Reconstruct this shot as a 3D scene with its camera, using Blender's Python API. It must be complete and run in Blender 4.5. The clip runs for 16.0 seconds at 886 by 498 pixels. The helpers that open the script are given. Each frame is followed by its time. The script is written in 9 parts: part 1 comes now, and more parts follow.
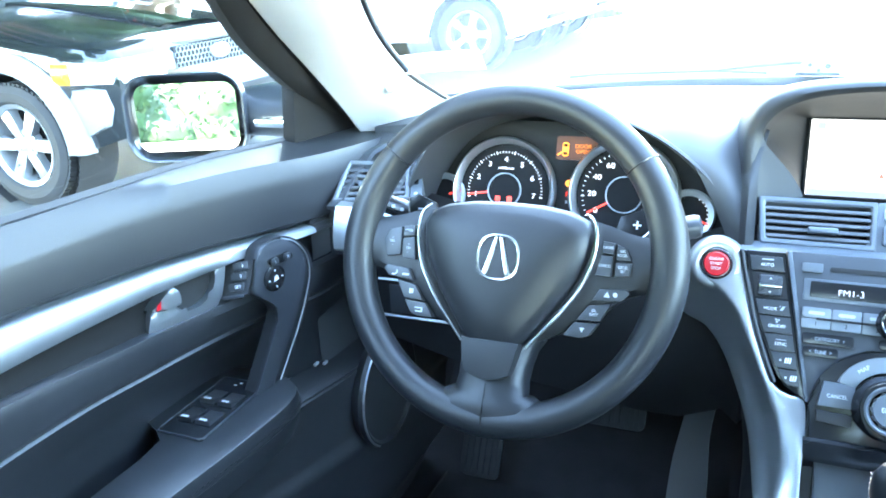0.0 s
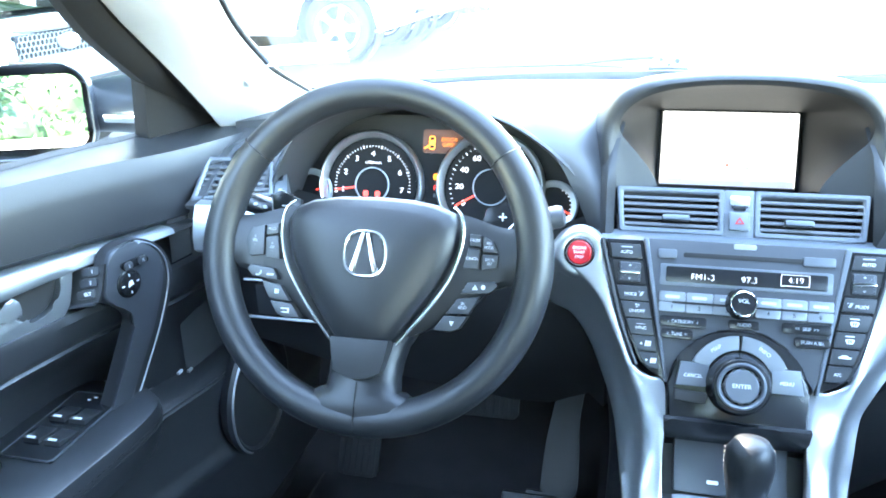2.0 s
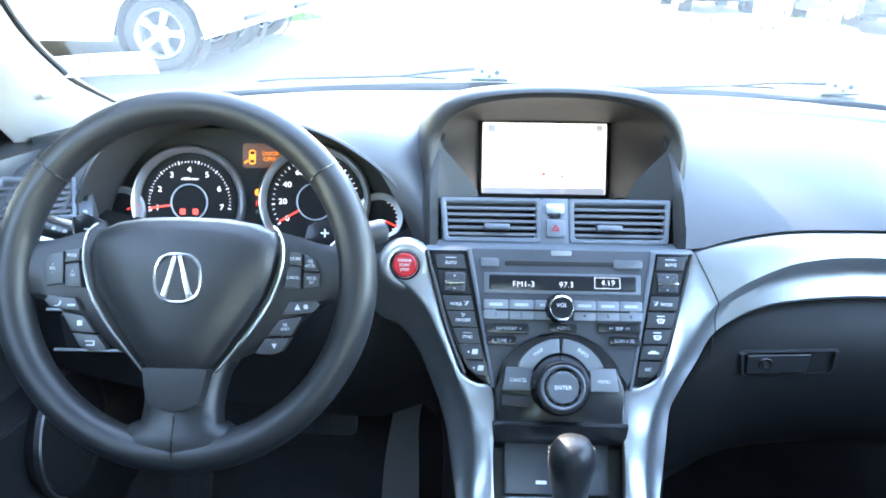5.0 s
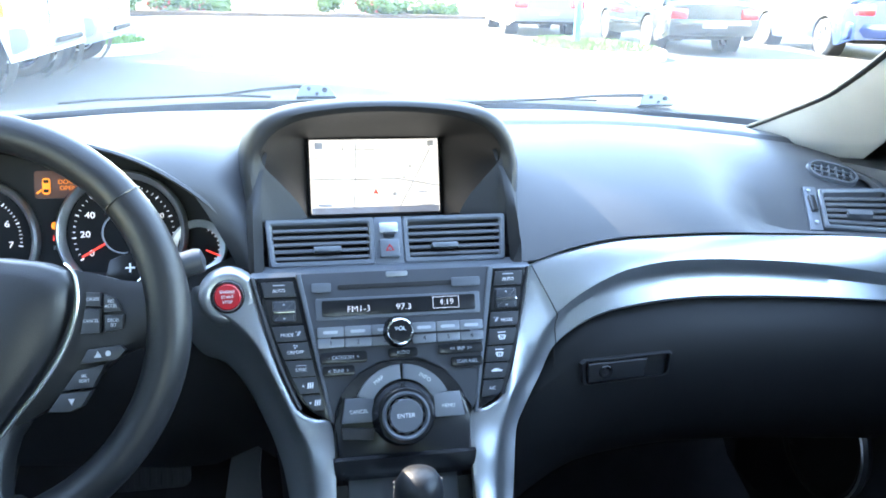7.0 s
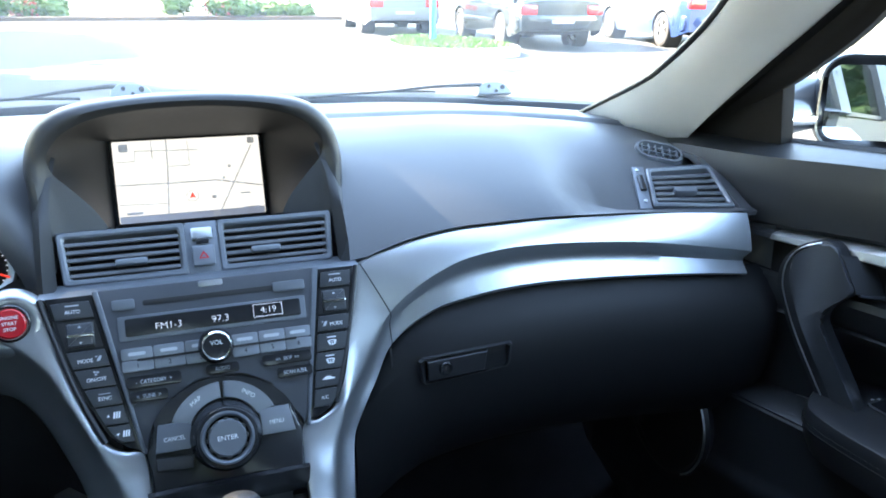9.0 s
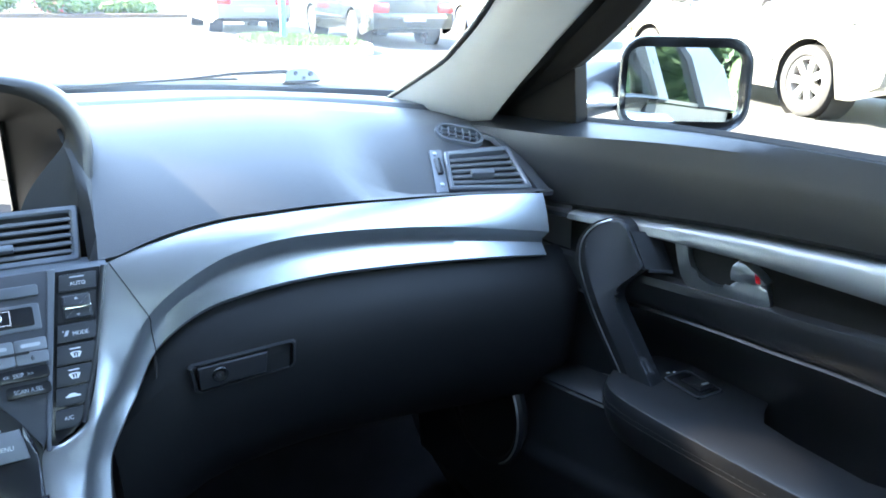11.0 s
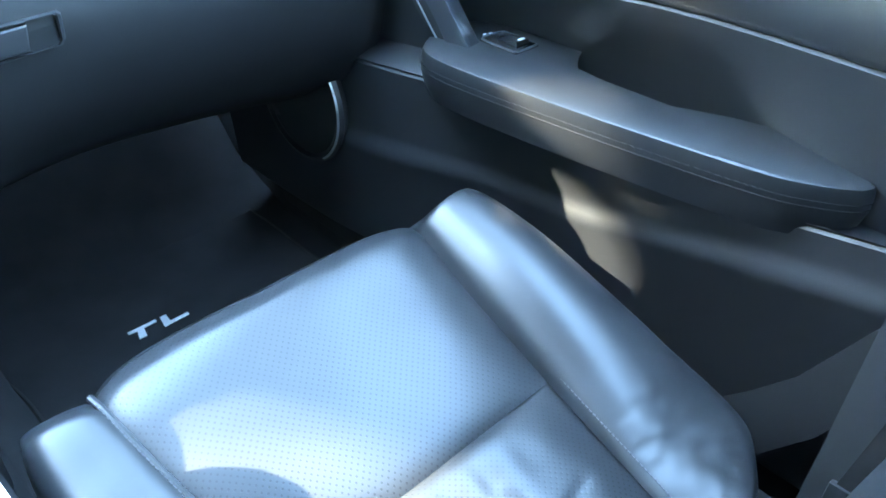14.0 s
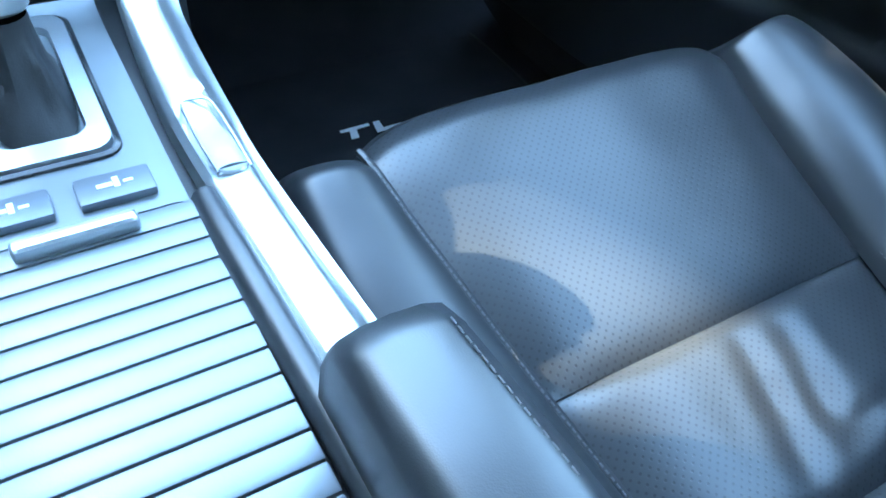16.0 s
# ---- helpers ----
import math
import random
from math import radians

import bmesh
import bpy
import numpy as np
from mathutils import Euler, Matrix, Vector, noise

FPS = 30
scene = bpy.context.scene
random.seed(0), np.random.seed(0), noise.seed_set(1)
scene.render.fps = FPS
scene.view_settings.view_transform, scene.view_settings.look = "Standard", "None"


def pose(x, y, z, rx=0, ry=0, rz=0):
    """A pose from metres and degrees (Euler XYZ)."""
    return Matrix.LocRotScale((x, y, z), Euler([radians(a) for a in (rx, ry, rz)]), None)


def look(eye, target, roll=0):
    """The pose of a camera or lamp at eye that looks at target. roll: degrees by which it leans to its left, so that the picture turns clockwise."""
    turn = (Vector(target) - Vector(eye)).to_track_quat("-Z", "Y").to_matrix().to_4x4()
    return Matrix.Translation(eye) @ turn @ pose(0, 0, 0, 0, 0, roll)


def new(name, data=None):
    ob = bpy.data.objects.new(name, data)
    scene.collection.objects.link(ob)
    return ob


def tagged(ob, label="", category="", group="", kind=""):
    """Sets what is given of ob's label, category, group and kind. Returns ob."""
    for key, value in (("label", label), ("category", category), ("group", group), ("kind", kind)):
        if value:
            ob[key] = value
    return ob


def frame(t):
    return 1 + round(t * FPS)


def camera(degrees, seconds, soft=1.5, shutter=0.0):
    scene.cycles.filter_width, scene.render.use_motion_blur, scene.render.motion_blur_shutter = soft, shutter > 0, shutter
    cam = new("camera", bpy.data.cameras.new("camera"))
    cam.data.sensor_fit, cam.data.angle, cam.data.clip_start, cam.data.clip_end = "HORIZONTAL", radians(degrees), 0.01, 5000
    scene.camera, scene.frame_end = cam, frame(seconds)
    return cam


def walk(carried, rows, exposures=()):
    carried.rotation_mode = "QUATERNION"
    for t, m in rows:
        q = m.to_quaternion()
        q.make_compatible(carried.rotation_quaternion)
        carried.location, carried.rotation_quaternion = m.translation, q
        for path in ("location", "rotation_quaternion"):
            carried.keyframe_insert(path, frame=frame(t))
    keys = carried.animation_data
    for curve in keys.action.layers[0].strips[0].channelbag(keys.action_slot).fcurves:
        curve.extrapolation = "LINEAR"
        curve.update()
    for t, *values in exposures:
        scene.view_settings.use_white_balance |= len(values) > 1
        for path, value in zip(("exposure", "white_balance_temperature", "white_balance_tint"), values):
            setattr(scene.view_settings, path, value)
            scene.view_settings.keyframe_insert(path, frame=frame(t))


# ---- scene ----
LENS = 59.78
PATH = [
    (0, (-0.1346, -1.0447, 0.9070), (-0.5095, -0.1871, 0.5549), -3.15),
    (0.5, (-0.1332, -1.0401, 0.9027), (-0.4705, -0.1672, 0.5501), -2.91),
    (1, (-0.1311, -1.0356, 0.9028), (-0.4248, -0.1526, 0.5367), -2.45),
    (1.5, (-0.1305, -1.0324, 0.9032), (-0.3900, -0.1396, 0.5349), -1.92),
    (2, (-0.1296, -1.0288, 0.9028), (-0.3527, -0.1248, 0.5380), -1.51),
    (2.5, (-0.1247, -1.0257, 0.9016), (-0.3022, -0.1215, 0.5133), -1.24),
    (3, (-0.1224, -1.0227, 0.9018), (-0.2536, -0.1158, 0.5016), -0.78),
    (3.2, (-0.1212, -1.0221, 0.9008), (-0.2353, -0.1143, 0.4972), -0.55),
    (5.3, (-0.1070, -1.0101, 0.9087), (-0.1021, -0.0749, 0.5545), 0.35),
    (5.5, (-0.1035, -1.0076, 0.9101), (-0.0753, -0.0774, 0.5442), 0.22),
    (6, (-0.0962, -0.9969, 0.9090), (-0.0143, -0.0666, 0.5516), 0.75),
    (6.5, (-0.1005, -0.9842, 0.8981), (0.0263, -0.0476, 0.5715), 1.43),
    (7, (-0.0908, -0.9677, 0.8900), (0.0821, -0.0391, 0.5616), 1.27),
    (7.5, (-0.0755, -0.9537, 0.8871), (0.1364, -0.0346, 0.5550), 1.03),
    (8, (-0.0618, -0.9436, 0.8806), (0.1900, -0.0337, 0.5508), 1.28),
    (8.5, (-0.0496, -0.9392, 0.8780), (0.2400, -0.0350, 0.5641), 0.94),
    (9, (-0.0303, -0.9367, 0.8718), (0.2999, -0.0507, 0.5463), 0.66),
    (9.5, (-0.0044, -0.9254, 0.8685), (0.3791, -0.0630, 0.5380), 0.93),
    (9.7, (0.0037, -0.9228, 0.8645), (0.4081, -0.0715, 0.5303), 0.62),
    (11.8, (0.0983, -0.9468, 0.8300), (0.6695, -0.1989, 0.4918), 0.48),
    (12, (0.0976, -0.9521, 0.8258), (0.7001, -0.2506, 0.4451), 0.49),
    (12.5, (0.1044, -0.9448, 0.8136), (0.7415, -0.3024, 0.3876), 1.93),
    (13, (0.1016, -0.9422, 0.7864), (0.7101, -0.3178, 0.2967), 1.83),
    (13.5, (0.0900, -0.9356, 0.7606), (0.6694, -0.3208, 0.2254), 2.46),
    (14, (0.0843, -0.9365, 0.7383), (0.6606, -0.3752, 0.1443), 2.30),
    (14.5, (0.0682, -0.9280, 0.7095), (0.6089, -0.3741, 0.0763), 2.84),
    (15, (0.0487, -0.9031, 0.6743), (0.5482, -0.3511, 0.0067), 3.83),
    (15.5, (0.0260, -0.8753, 0.6405), (0.4825, -0.3094, -0.0461), 5.75),
    (16, (-0.0010, -0.8377, 0.6075), (0.4058, -0.2549, -0.0959), 6.73),
]
EXPOSURES = [(0.0, 5.95, 6800, 3), (3.0, 6.1, 7300, 7), (5.5, 5.2, 7400, 10), (7.0, 4.8, 7300, 10), (8.0, 4.6, 7300, 10), (9.5, 4.4, 7400, 10), (12.0, 5.45, 7000, 6), (13.0, 6.55, 6800, 2),
             (14.0, 6.9, 6800, -3), (15.0, 6.55, 6700, -4), (16.0, 5.8, 6400, -4)]
cam = camera(LENS, 16.0, soft=1.8)
walk(cam, [(t, look(eye, target, roll)) for t, eye, target, roll in PATH],
     exposures=EXPOSURES)

# ---- daylight ----
SUN_AZ, SUN_EL = radians(-50.5), radians(35.5)   # ahead on the driver's side
world = bpy.data.worlds.new("sky")
scene.world = world
world.use_nodes = True
nt = world.node_tree
sky = nt.nodes.new("ShaderNodeTexSky")
sky.sky_type = 'NISHITA'
sky.sun_disc = False
sky.sun_elevation = SUN_EL
sky.sun_rotation = SUN_AZ
sky.dust_density = 0.3
nt.links.new(sky.outputs[0], nt.nodes["Background"].inputs[0])
nt.nodes["Background"].inputs[1].default_value = 0.15
sun = new("sun", bpy.data.lights.new("sun", 'SUN'))
sun.data.energy = 3.5
sun.data.angle = radians(0.5)
sun.data.color = (1.0, 0.93, 0.82)
to_sun = Vector((math.sin(SUN_AZ) * math.cos(SUN_EL), math.cos(SUN_AZ) * math.cos(SUN_EL), math.sin(SUN_EL)))
sun.matrix_world = look(to_sun * 30, (0, 0, 0))


# ---- materials ----
def mat(name, color, rough=0.5, metal=0.0, grain=0.0, grain_scale=900.0, stain=0.0, stain_scale=9.0,
        spec=0.5, coat=0.0, emit=0.0, rough_var=0.0, voronoi=False):
    m = bpy.data.materials.new(name)
    m.use_nodes = True
    t = m.node_tree
    b = t.nodes["Principled BSDF"]
    b.inputs["Base Color"].default_value = (*color, 1)
    b.inputs["Roughness"].default_value = rough
    b.inputs["Metallic"].default_value = metal
    b.inputs["Specular IOR Level"].default_value = spec
    b.inputs["Coat Weight"].default_value = coat
    b.inputs["Coat Roughness"].default_value = 0.08
    if emit:
        b.inputs["Emission Color"].default_value = (*color, 1)
        b.inputs["Emission Strength"].default_value = emit
    co = t.nodes.new("ShaderNodeTexCoord")
    if grain:
        n = t.nodes.new("ShaderNodeTexVoronoi" if voronoi else "ShaderNodeTexNoise")
        n.inputs["Scale"].default_value = grain_scale
        t.links.new(co.outputs["Object"], n.inputs["Vector"])
        bump = t.nodes.new("ShaderNodeBump")
        bump.inputs["Strength"].default_value = grain
        bump.inputs["Distance"].default_value = 0.0006 if grain_scale > 100 else 0.01
        t.links.new(n.outputs[0], bump.inputs["Height"])
        t.links.new(bump.outputs[0], b.inputs["Normal"])
    if stain:
        s = t.nodes.new("ShaderNodeTexNoise")
        s.inputs["Scale"].default_value = stain_scale
        s.inputs["Detail"].default_value = 6.0
        t.links.new(co.outputs["Object"], s.inputs["Vector"])
        mix = t.nodes.new("ShaderNodeMix")
        mix.data_type = 'RGBA'
        mix.inputs[6].default_value = (*[c * (1 - stain) for c in color], 1)
        mix.inputs[7].default_value = (*[min(1, c * (1 + stain)) for c in color], 1)
        t.links.new(s.outputs[0], mix.inputs[0])
        t.links.new(mix.outputs[2], b.inputs["Base Color"])
        if rough_var:
            r = t.nodes.new("ShaderNodeMapRange")
            r.inputs["To Min"].default_value = max(0.02, rough - rough_var)
            r.inputs["To Max"].default_value = min(1, rough + rough_var)
            t.links.new(s.outputs[0], r.inputs["Value"])
            t.links.new(r.outputs[0], b.inputs["Roughness"])
    return m


def glass(name, tint=(1, 1, 1), rough=0.0):
    m = bpy.data.materials.new(name)
    m.use_nodes = True
    t = m.node_tree
    t.nodes.remove(t.nodes["Principled BSDF"])
    tr = t.nodes.new("ShaderNodeBsdfTransparent")
    tr.inputs[0].default_value = (*tint, 1)
    gl = t.nodes.new("ShaderNodeBsdfGlossy")
    gl.inputs["Roughness"].default_value = rough
    lw = t.nodes.new("ShaderNodeLayerWeight")
    lw.inputs[0].default_value = 0.5
    pw = t.nodes.new("ShaderNodeMath")
    pw.operation = 'POWER'
    pw.inputs[1].default_value = 5.0
    t.links.new(lw.outputs["Facing"], pw.inputs[0])
    fr = t.nodes.new("ShaderNodeMapRange")
    fr.inputs["To Min"].default_value = 0.04
    fr.inputs["To Max"].default_value = 0.8
    t.links.new(pw.outputs[0], fr.inputs["Value"])
    mx = t.nodes.new("ShaderNodeMixShader")
    t.links.new(fr.outputs[0], mx.inputs[0])
    t.links.new(tr.outputs[0], mx.inputs[1])
    t.links.new(gl.outputs[0], mx.inputs[2])
    t.links.new(mx.outputs[0], t.nodes["Material Output"].inputs[0])
    return m


M_DASH = mat("dash soft black vinyl", (0.048, 0.051, 0.056), 0.46, grain=0.2, grain_scale=900, voronoi=True, stain=0.15, stain_scale=14, rough_var=0.06)
M_PLASTIC = mat("hard black plastic", (0.022, 0.023, 0.026), 0.42, grain=0.25, grain_scale=900, stain=0.15, stain_scale=20, rough_var=0.05)
M_GLOSS = mat("smooth black plastic", (0.014, 0.015, 0.017), 0.22, stain=0.2, stain_scale=30, rough_var=0.05)
M_GREY = mat("charcoal painted plastic", (0.120, 0.134, 0.154), 0.38, metal=0.25, grain=0.1, grain_scale=1200, stain=0.1, stain_scale=25, rough_var=0.04)
M_SILVER = mat("satin silver trim", (0.49, 0.52, 0.55), 0.34, metal=0.9, grain=0.08, grain_scale=1500, stain=0.06, stain_scale=30, rough_var=0.05)
M_CHROME = mat("chrome", (0.78, 0.79, 0.8), 0.08, metal=1.0, stain=0.05, stain_scale=40)
M_LEATHER = mat("black leather", (0.021, 0.0225, 0.0255), 0.36, spec=0.6, grain=0.07, grain_scale=1300, voronoi=True, stain=0.18, stain_scale=12, rough_var=0.08)
M_RIM = mat("black wheel leather", (0.015, 0.0165, 0.019), 0.40, spec=0.5, grain=0.2, grain_scale=1000, voronoi=True, stain=0.15, stain_scale=18, rough_var=0.08)
M_STITCH = mat("grey thread", (0.10, 0.10, 0.105), 0.8, stain=0.2, stain_scale=300)
M_STITCHDK = mat("dark grey thread", (0.014, 0.0145, 0.016), 0.8, stain=0.2, stain_scale=300)
M_CARPET = mat("dark grey carpet", (0.03, 0.03, 0.032), 0.95, grain=0.9, grain_scale=1100, stain=0.35, stain_scale=16, spec=0.1)
M_RUBBER = mat("black rubber", (0.02, 0.02, 0.021), 0.7, grain=0.3, grain_scale=500, stain=0.25, stain_scale=15)
M_HEAD = mat("light grey woven headliner", (0.58, 0.59, 0.60), 0.9, grain=0.5, grain_scale=1400, stain=0.08, stain_scale=12)
M_LOWER = mat("dull black lower trim", (0.014, 0.0145, 0.016), 0.55, grain=0.3, grain_scale=900, stain=0.15, stain_scale=16, rough_var=0.06, spec=0.25)
# Dash vinyl again, with the screen hood's shade put into its colour.
M_HOOD = mat("darkened copy of the dash vinyl", (0.021, 0.0225, 0.025), 0.5, grain=0.2, grain_scale=900, voronoi=True, stain=0.15, stain_scale=14, rough_var=0.06, spec=0.38)
M_SAIL = mat("matt black textured panel", (0.011, 0.0105, 0.0105), 0.75, grain=0.3, grain_scale=1100, stain=0.15, stain_scale=18, spec=0.15)
M_DARKVOID = mat("dark vent cavity", (0.012, 0.012, 0.013), 0.8, stain=0.2, stain_scale=30)
M_WHITE = mat("white print", (0.8, 0.82, 0.85), 0.5, stain=0.03)
M_PAPERINK = mat("grey green print", (0.16, 0.24, 0.25), 0.6, stain=0.1)
M_STACK = mat("charcoal control panel plastic", (0.036, 0.040, 0.046), 0.36, grain=0.1, grain_scale=1200, stain=0.12, stain_scale=25, rough_var=0.04)
M_GREYPRINT = mat("pale grey print", (0.45, 0.48, 0.52), 0.5, stain=0.05)
M_LITWHITE = mat("lit white legend", (0.8, 0.85, 0.95), 0.5, emit=0.0495)
M_LITORANGE = mat("lit orange display", (1.0, 0.27, 0.02), 0.5, emit=0.055)
M_DIMORANGE = mat("dim orange display", (0.10, 0.030, 0.007), 0.4, emit=0.008)
M_LITRED = mat("lit red needle", (1.0, 0.06, 0.04), 0.4, emit=0.055)
M_SCREEN = mat("lit map screen", (0.94, 0.97, 1.0), 0.25, emit=0.052)
M_SCREEN.node_tree.nodes["Principled BSDF"].inputs["Base Color"].default_value = (0.12, 0.12, 0.12, 1)
M_MAPLINE = mat("map road line", (0.36, 0.38, 0.42), 0.4, emit=0.03)
M_MAPBAR = mat("map status bar", (0.30, 0.34, 0.42), 0.4, emit=0.0275)
M_RED = mat("red button plastic", (0.42, 0.012, 0.02), 0.25, coat=0.4, stain=0.1, stain_scale=60)
M_MIRROR = mat("mirror glass", (0.86, 0.9, 0.93), 0.01, metal=1.0)
M_GLASS = glass("clear window glass", (0.93, 0.96, 0.95))


def dusty_glass():
    """Window glass with a thin translucent film added to imitate haze over the view."""
    m = glass("windscreen glass with added haze", (0.93, 0.96, 0.95))
    t = m.node_tree
    out = t.nodes["Material Output"]
    clean = out.inputs[0].links[0].from_socket
    veil = t.nodes.new("ShaderNodeBsdfTranslucent")
    veil.inputs[0].default_value = (0.9, 0.9, 0.88, 1)
    n = t.nodes.new("ShaderNodeTexNoise")
    n.inputs["Scale"].default_value = 5.0
    n.inputs["Detail"].default_value = 7.0
    co = t.nodes.new("ShaderNodeTexCoord")
    t.links.new(co.outputs["Object"], n.inputs["Vector"])
    r = t.nodes.new("ShaderNodeMapRange")
    r.inputs["From Min"].default_value = 0.25
    r.inputs["From Max"].default_value = 0.75
    r.inputs["To Min"].default_value = 0.03
    r.inputs["To Max"].default_value = 0.07
    t.links.new(n.outputs[0], r.inputs["Value"])
    mx = t.nodes.new("ShaderNodeMixShader")
    t.links.new(r.outputs[0], mx.inputs[0])
    t.links.new(clean, mx.inputs[1])
    t.links.new(veil.outputs[0], mx.inputs[2])
    t.links.new(mx.outputs[0], out.inputs[0])
    return m


M_HAZEGLASS = dusty_glass()
M_TINT = glass("dark tinted glass", (0.10, 0.11, 0.11))
# Silver trim again, darkened to stand in for the doors' dimmer light.
M_STRIP = mat("satin silver trim darkened for the door", (0.36, 0.385, 0.41), 0.36, metal=0.9, grain=0.08, grain_scale=1500, stain=0.06, stain_scale=30, rough_var=0.05)
M_KEY = mat("grey satin key plastic", (0.23, 0.25, 0.28), 0.42, metal=0.6, grain=0.08, grain_scale=1500, stain=0.06, stain_scale=30, rough_var=0.05)
M_BRIGHT = mat("bright satin chrome", (0.82, 0.83, 0.84), 0.24, metal=1.0, stain=0.04, stain_scale=40)
# Dash vinyl with the dim light on the doors put into its colour.
M_DOOR = mat("dash vinyl darkened for the door", (0.021, 0.0225, 0.025), 0.46, spec=0.42, grain=0.2, grain_scale=900, voronoi=True, stain=0.15, stain_scale=14, rough_var=0.06)
M_SATIN = mat("charcoal satin panel", (0.050, 0.055, 0.064), 0.40, metal=0.15, grain=0.1, grain_scale=1200, stain=0.1, stain_scale=22, rough_var=0.05)
M_DIAL = mat("matt black dial", (0.009, 0.009, 0.010), 0.6, spec=0.2, grain=0.1, grain_scale=1500, stain=0.2, stain_scale=40)
M_SLAT = mat("dark grey vent slat", (0.062, 0.066, 0.074), 0.45, grain=0.1, grain_scale=900, stain=0.1, stain_scale=30)
M_LID = mat("dark brushed lid", (0.075, 0.082, 0.092), 0.38, metal=0.45, grain=0.1, grain_scale=1200, stain=0.1, stain_scale=25, rough_var=0.05)
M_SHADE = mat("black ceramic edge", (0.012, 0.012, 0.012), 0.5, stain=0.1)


# ---- mesh helpers ----
def frame_of(origin, v):
    """A local frame on a sloping face: x across, y up along v, z out towards the cabin."""
    v = Vector(v).normalized()
    u = Vector((1, 0, 0))
    w = u.cross(v).normalized()
    m = Matrix((u, v, w)).transposed().to_4x4()
    m.translation = origin
    return m


def thing(name, label, category, group="", kind="", m=None):
    ob = new(name)
    ob.empty_display_size = 0.02
    if m is not None:
        ob.matrix_world = m
    return tagged(ob, label, category, group, kind)


def finish(bm, smooth=True, angle=35):
    bmesh.ops.recalc_face_normals(bm, faces=bm.faces)
    for f in bm.faces:
        f.smooth = smooth
    if smooth:
        lim = radians(angle)
        for e in bm.edges:
            if len(e.link_faces) == 2 and e.calc_face_angle(0) > lim:
                e.smooth = False


def part(name, bm, material, parent=None, label="", smooth=True, angle=35):
    finish(bm, smooth, angle)
    me = bpy.data.meshes.new(name)
    bm.to_mesh(me)
    bm.free()
    me.materials.append(material)
    ob = new(name, me)
    if parent is not None:
        ob.parent = parent
        ob.matrix_parent_inverse = parent.matrix_world.inverted()
    return tagged(ob, label)


def single(name, bm, material, label, category, group="", kind="", smooth=True, angle=35):
    return tagged(part(name, bm, material, None, label, smooth, angle), "", category, group, kind)


def B():
    return bmesh.new()


def box(bm, c, s, bevel=0.0, m=None, seg=2, taper=1.0):
    """A bevelled box round c with sizes s, in the frame m."""
    r = bmesh.ops.create_cube(bm, size=1.0)
    vs = r["verts"]
    for v in vs:
        k = taper if v.co.z > 0 else 1.0
        v.co = Vector((v.co.x * s[0] * k, v.co.y * s[1] * k, v.co.z * s[2]))
    if bevel:
        es = list({e for v in vs for e in v.link_edges})
        r = bmesh.ops.bevel(bm, geom=es, offset=bevel, segments=seg, affect='EDGES', profile=0.6)
        vs = list({v for f in r["faces"] for v in f.verts} | {v for v in vs if v.is_valid})
    t = Matrix.Translation(c)
    if m is not None:
        t = m @ t
    bmesh.ops.transform(bm, matrix=t, verts=vs)
    return vs


def prism(bm, pts, z0, z1, m=None, bevel=0.0, seg=2):
    """An outline of (x, y) points pushed from z0 to z1 in the frame m."""
    a = [bm.verts.new((x, y, z0)) for x, y in pts]
    b = [bm.verts.new((x, y, z1)) for x, y in pts]
    n = len(pts)
    faces = [bm.faces.new(a[::-1]), bm.faces.new(b)]
    faces += [bm.faces.new((a[i], a[(i + 1) % n], b[(i + 1) % n], b[i])) for i in range(n)]
    vs = a + b
    if bevel:
        es = list(faces[1].edges)
        r = bmesh.ops.bevel(bm, geom=es, offset=bevel, segments=seg, affect='EDGES', profile=0.6)
        vs = list({v for f in r["faces"] for v in f.verts} | {v for v in vs if v.is_valid})
    if m is not None:
        bmesh.ops.transform(bm, matrix=m, verts=vs)
    return vs


def rev(bm, prof, m=None, seg=32, a0=0.0, a1=360.0, closed=True):
    """A profile of (radius, height) turned round the local z axis."""
    full = abs(a1 - a0) >= 359.9
    n = seg if full else seg + 1
    rings = []
    for i in range(n):
        a = radians(a0 + (a1 - a0) * i / seg)
        rings.append([bm.verts.new((r * math.cos(a), r * math.sin(a), h)) for r, h in prof])
    for i in range(n if full else n - 1):
        p, q = rings[i], rings[(i + 1) % n]
        for j in range(len(prof) - 1):
            try:
                bm.faces.new((p[j], q[j], q[j + 1], p[j + 1]))
            except ValueError:
                pass
    vs = [v for r in rings for v in r]
    if m is not None:
        bmesh.ops.transform(bm, matrix=m, verts=vs)
    bmesh.ops.remove_doubles(bm, verts=vs, dist=1e-6)
    return rings


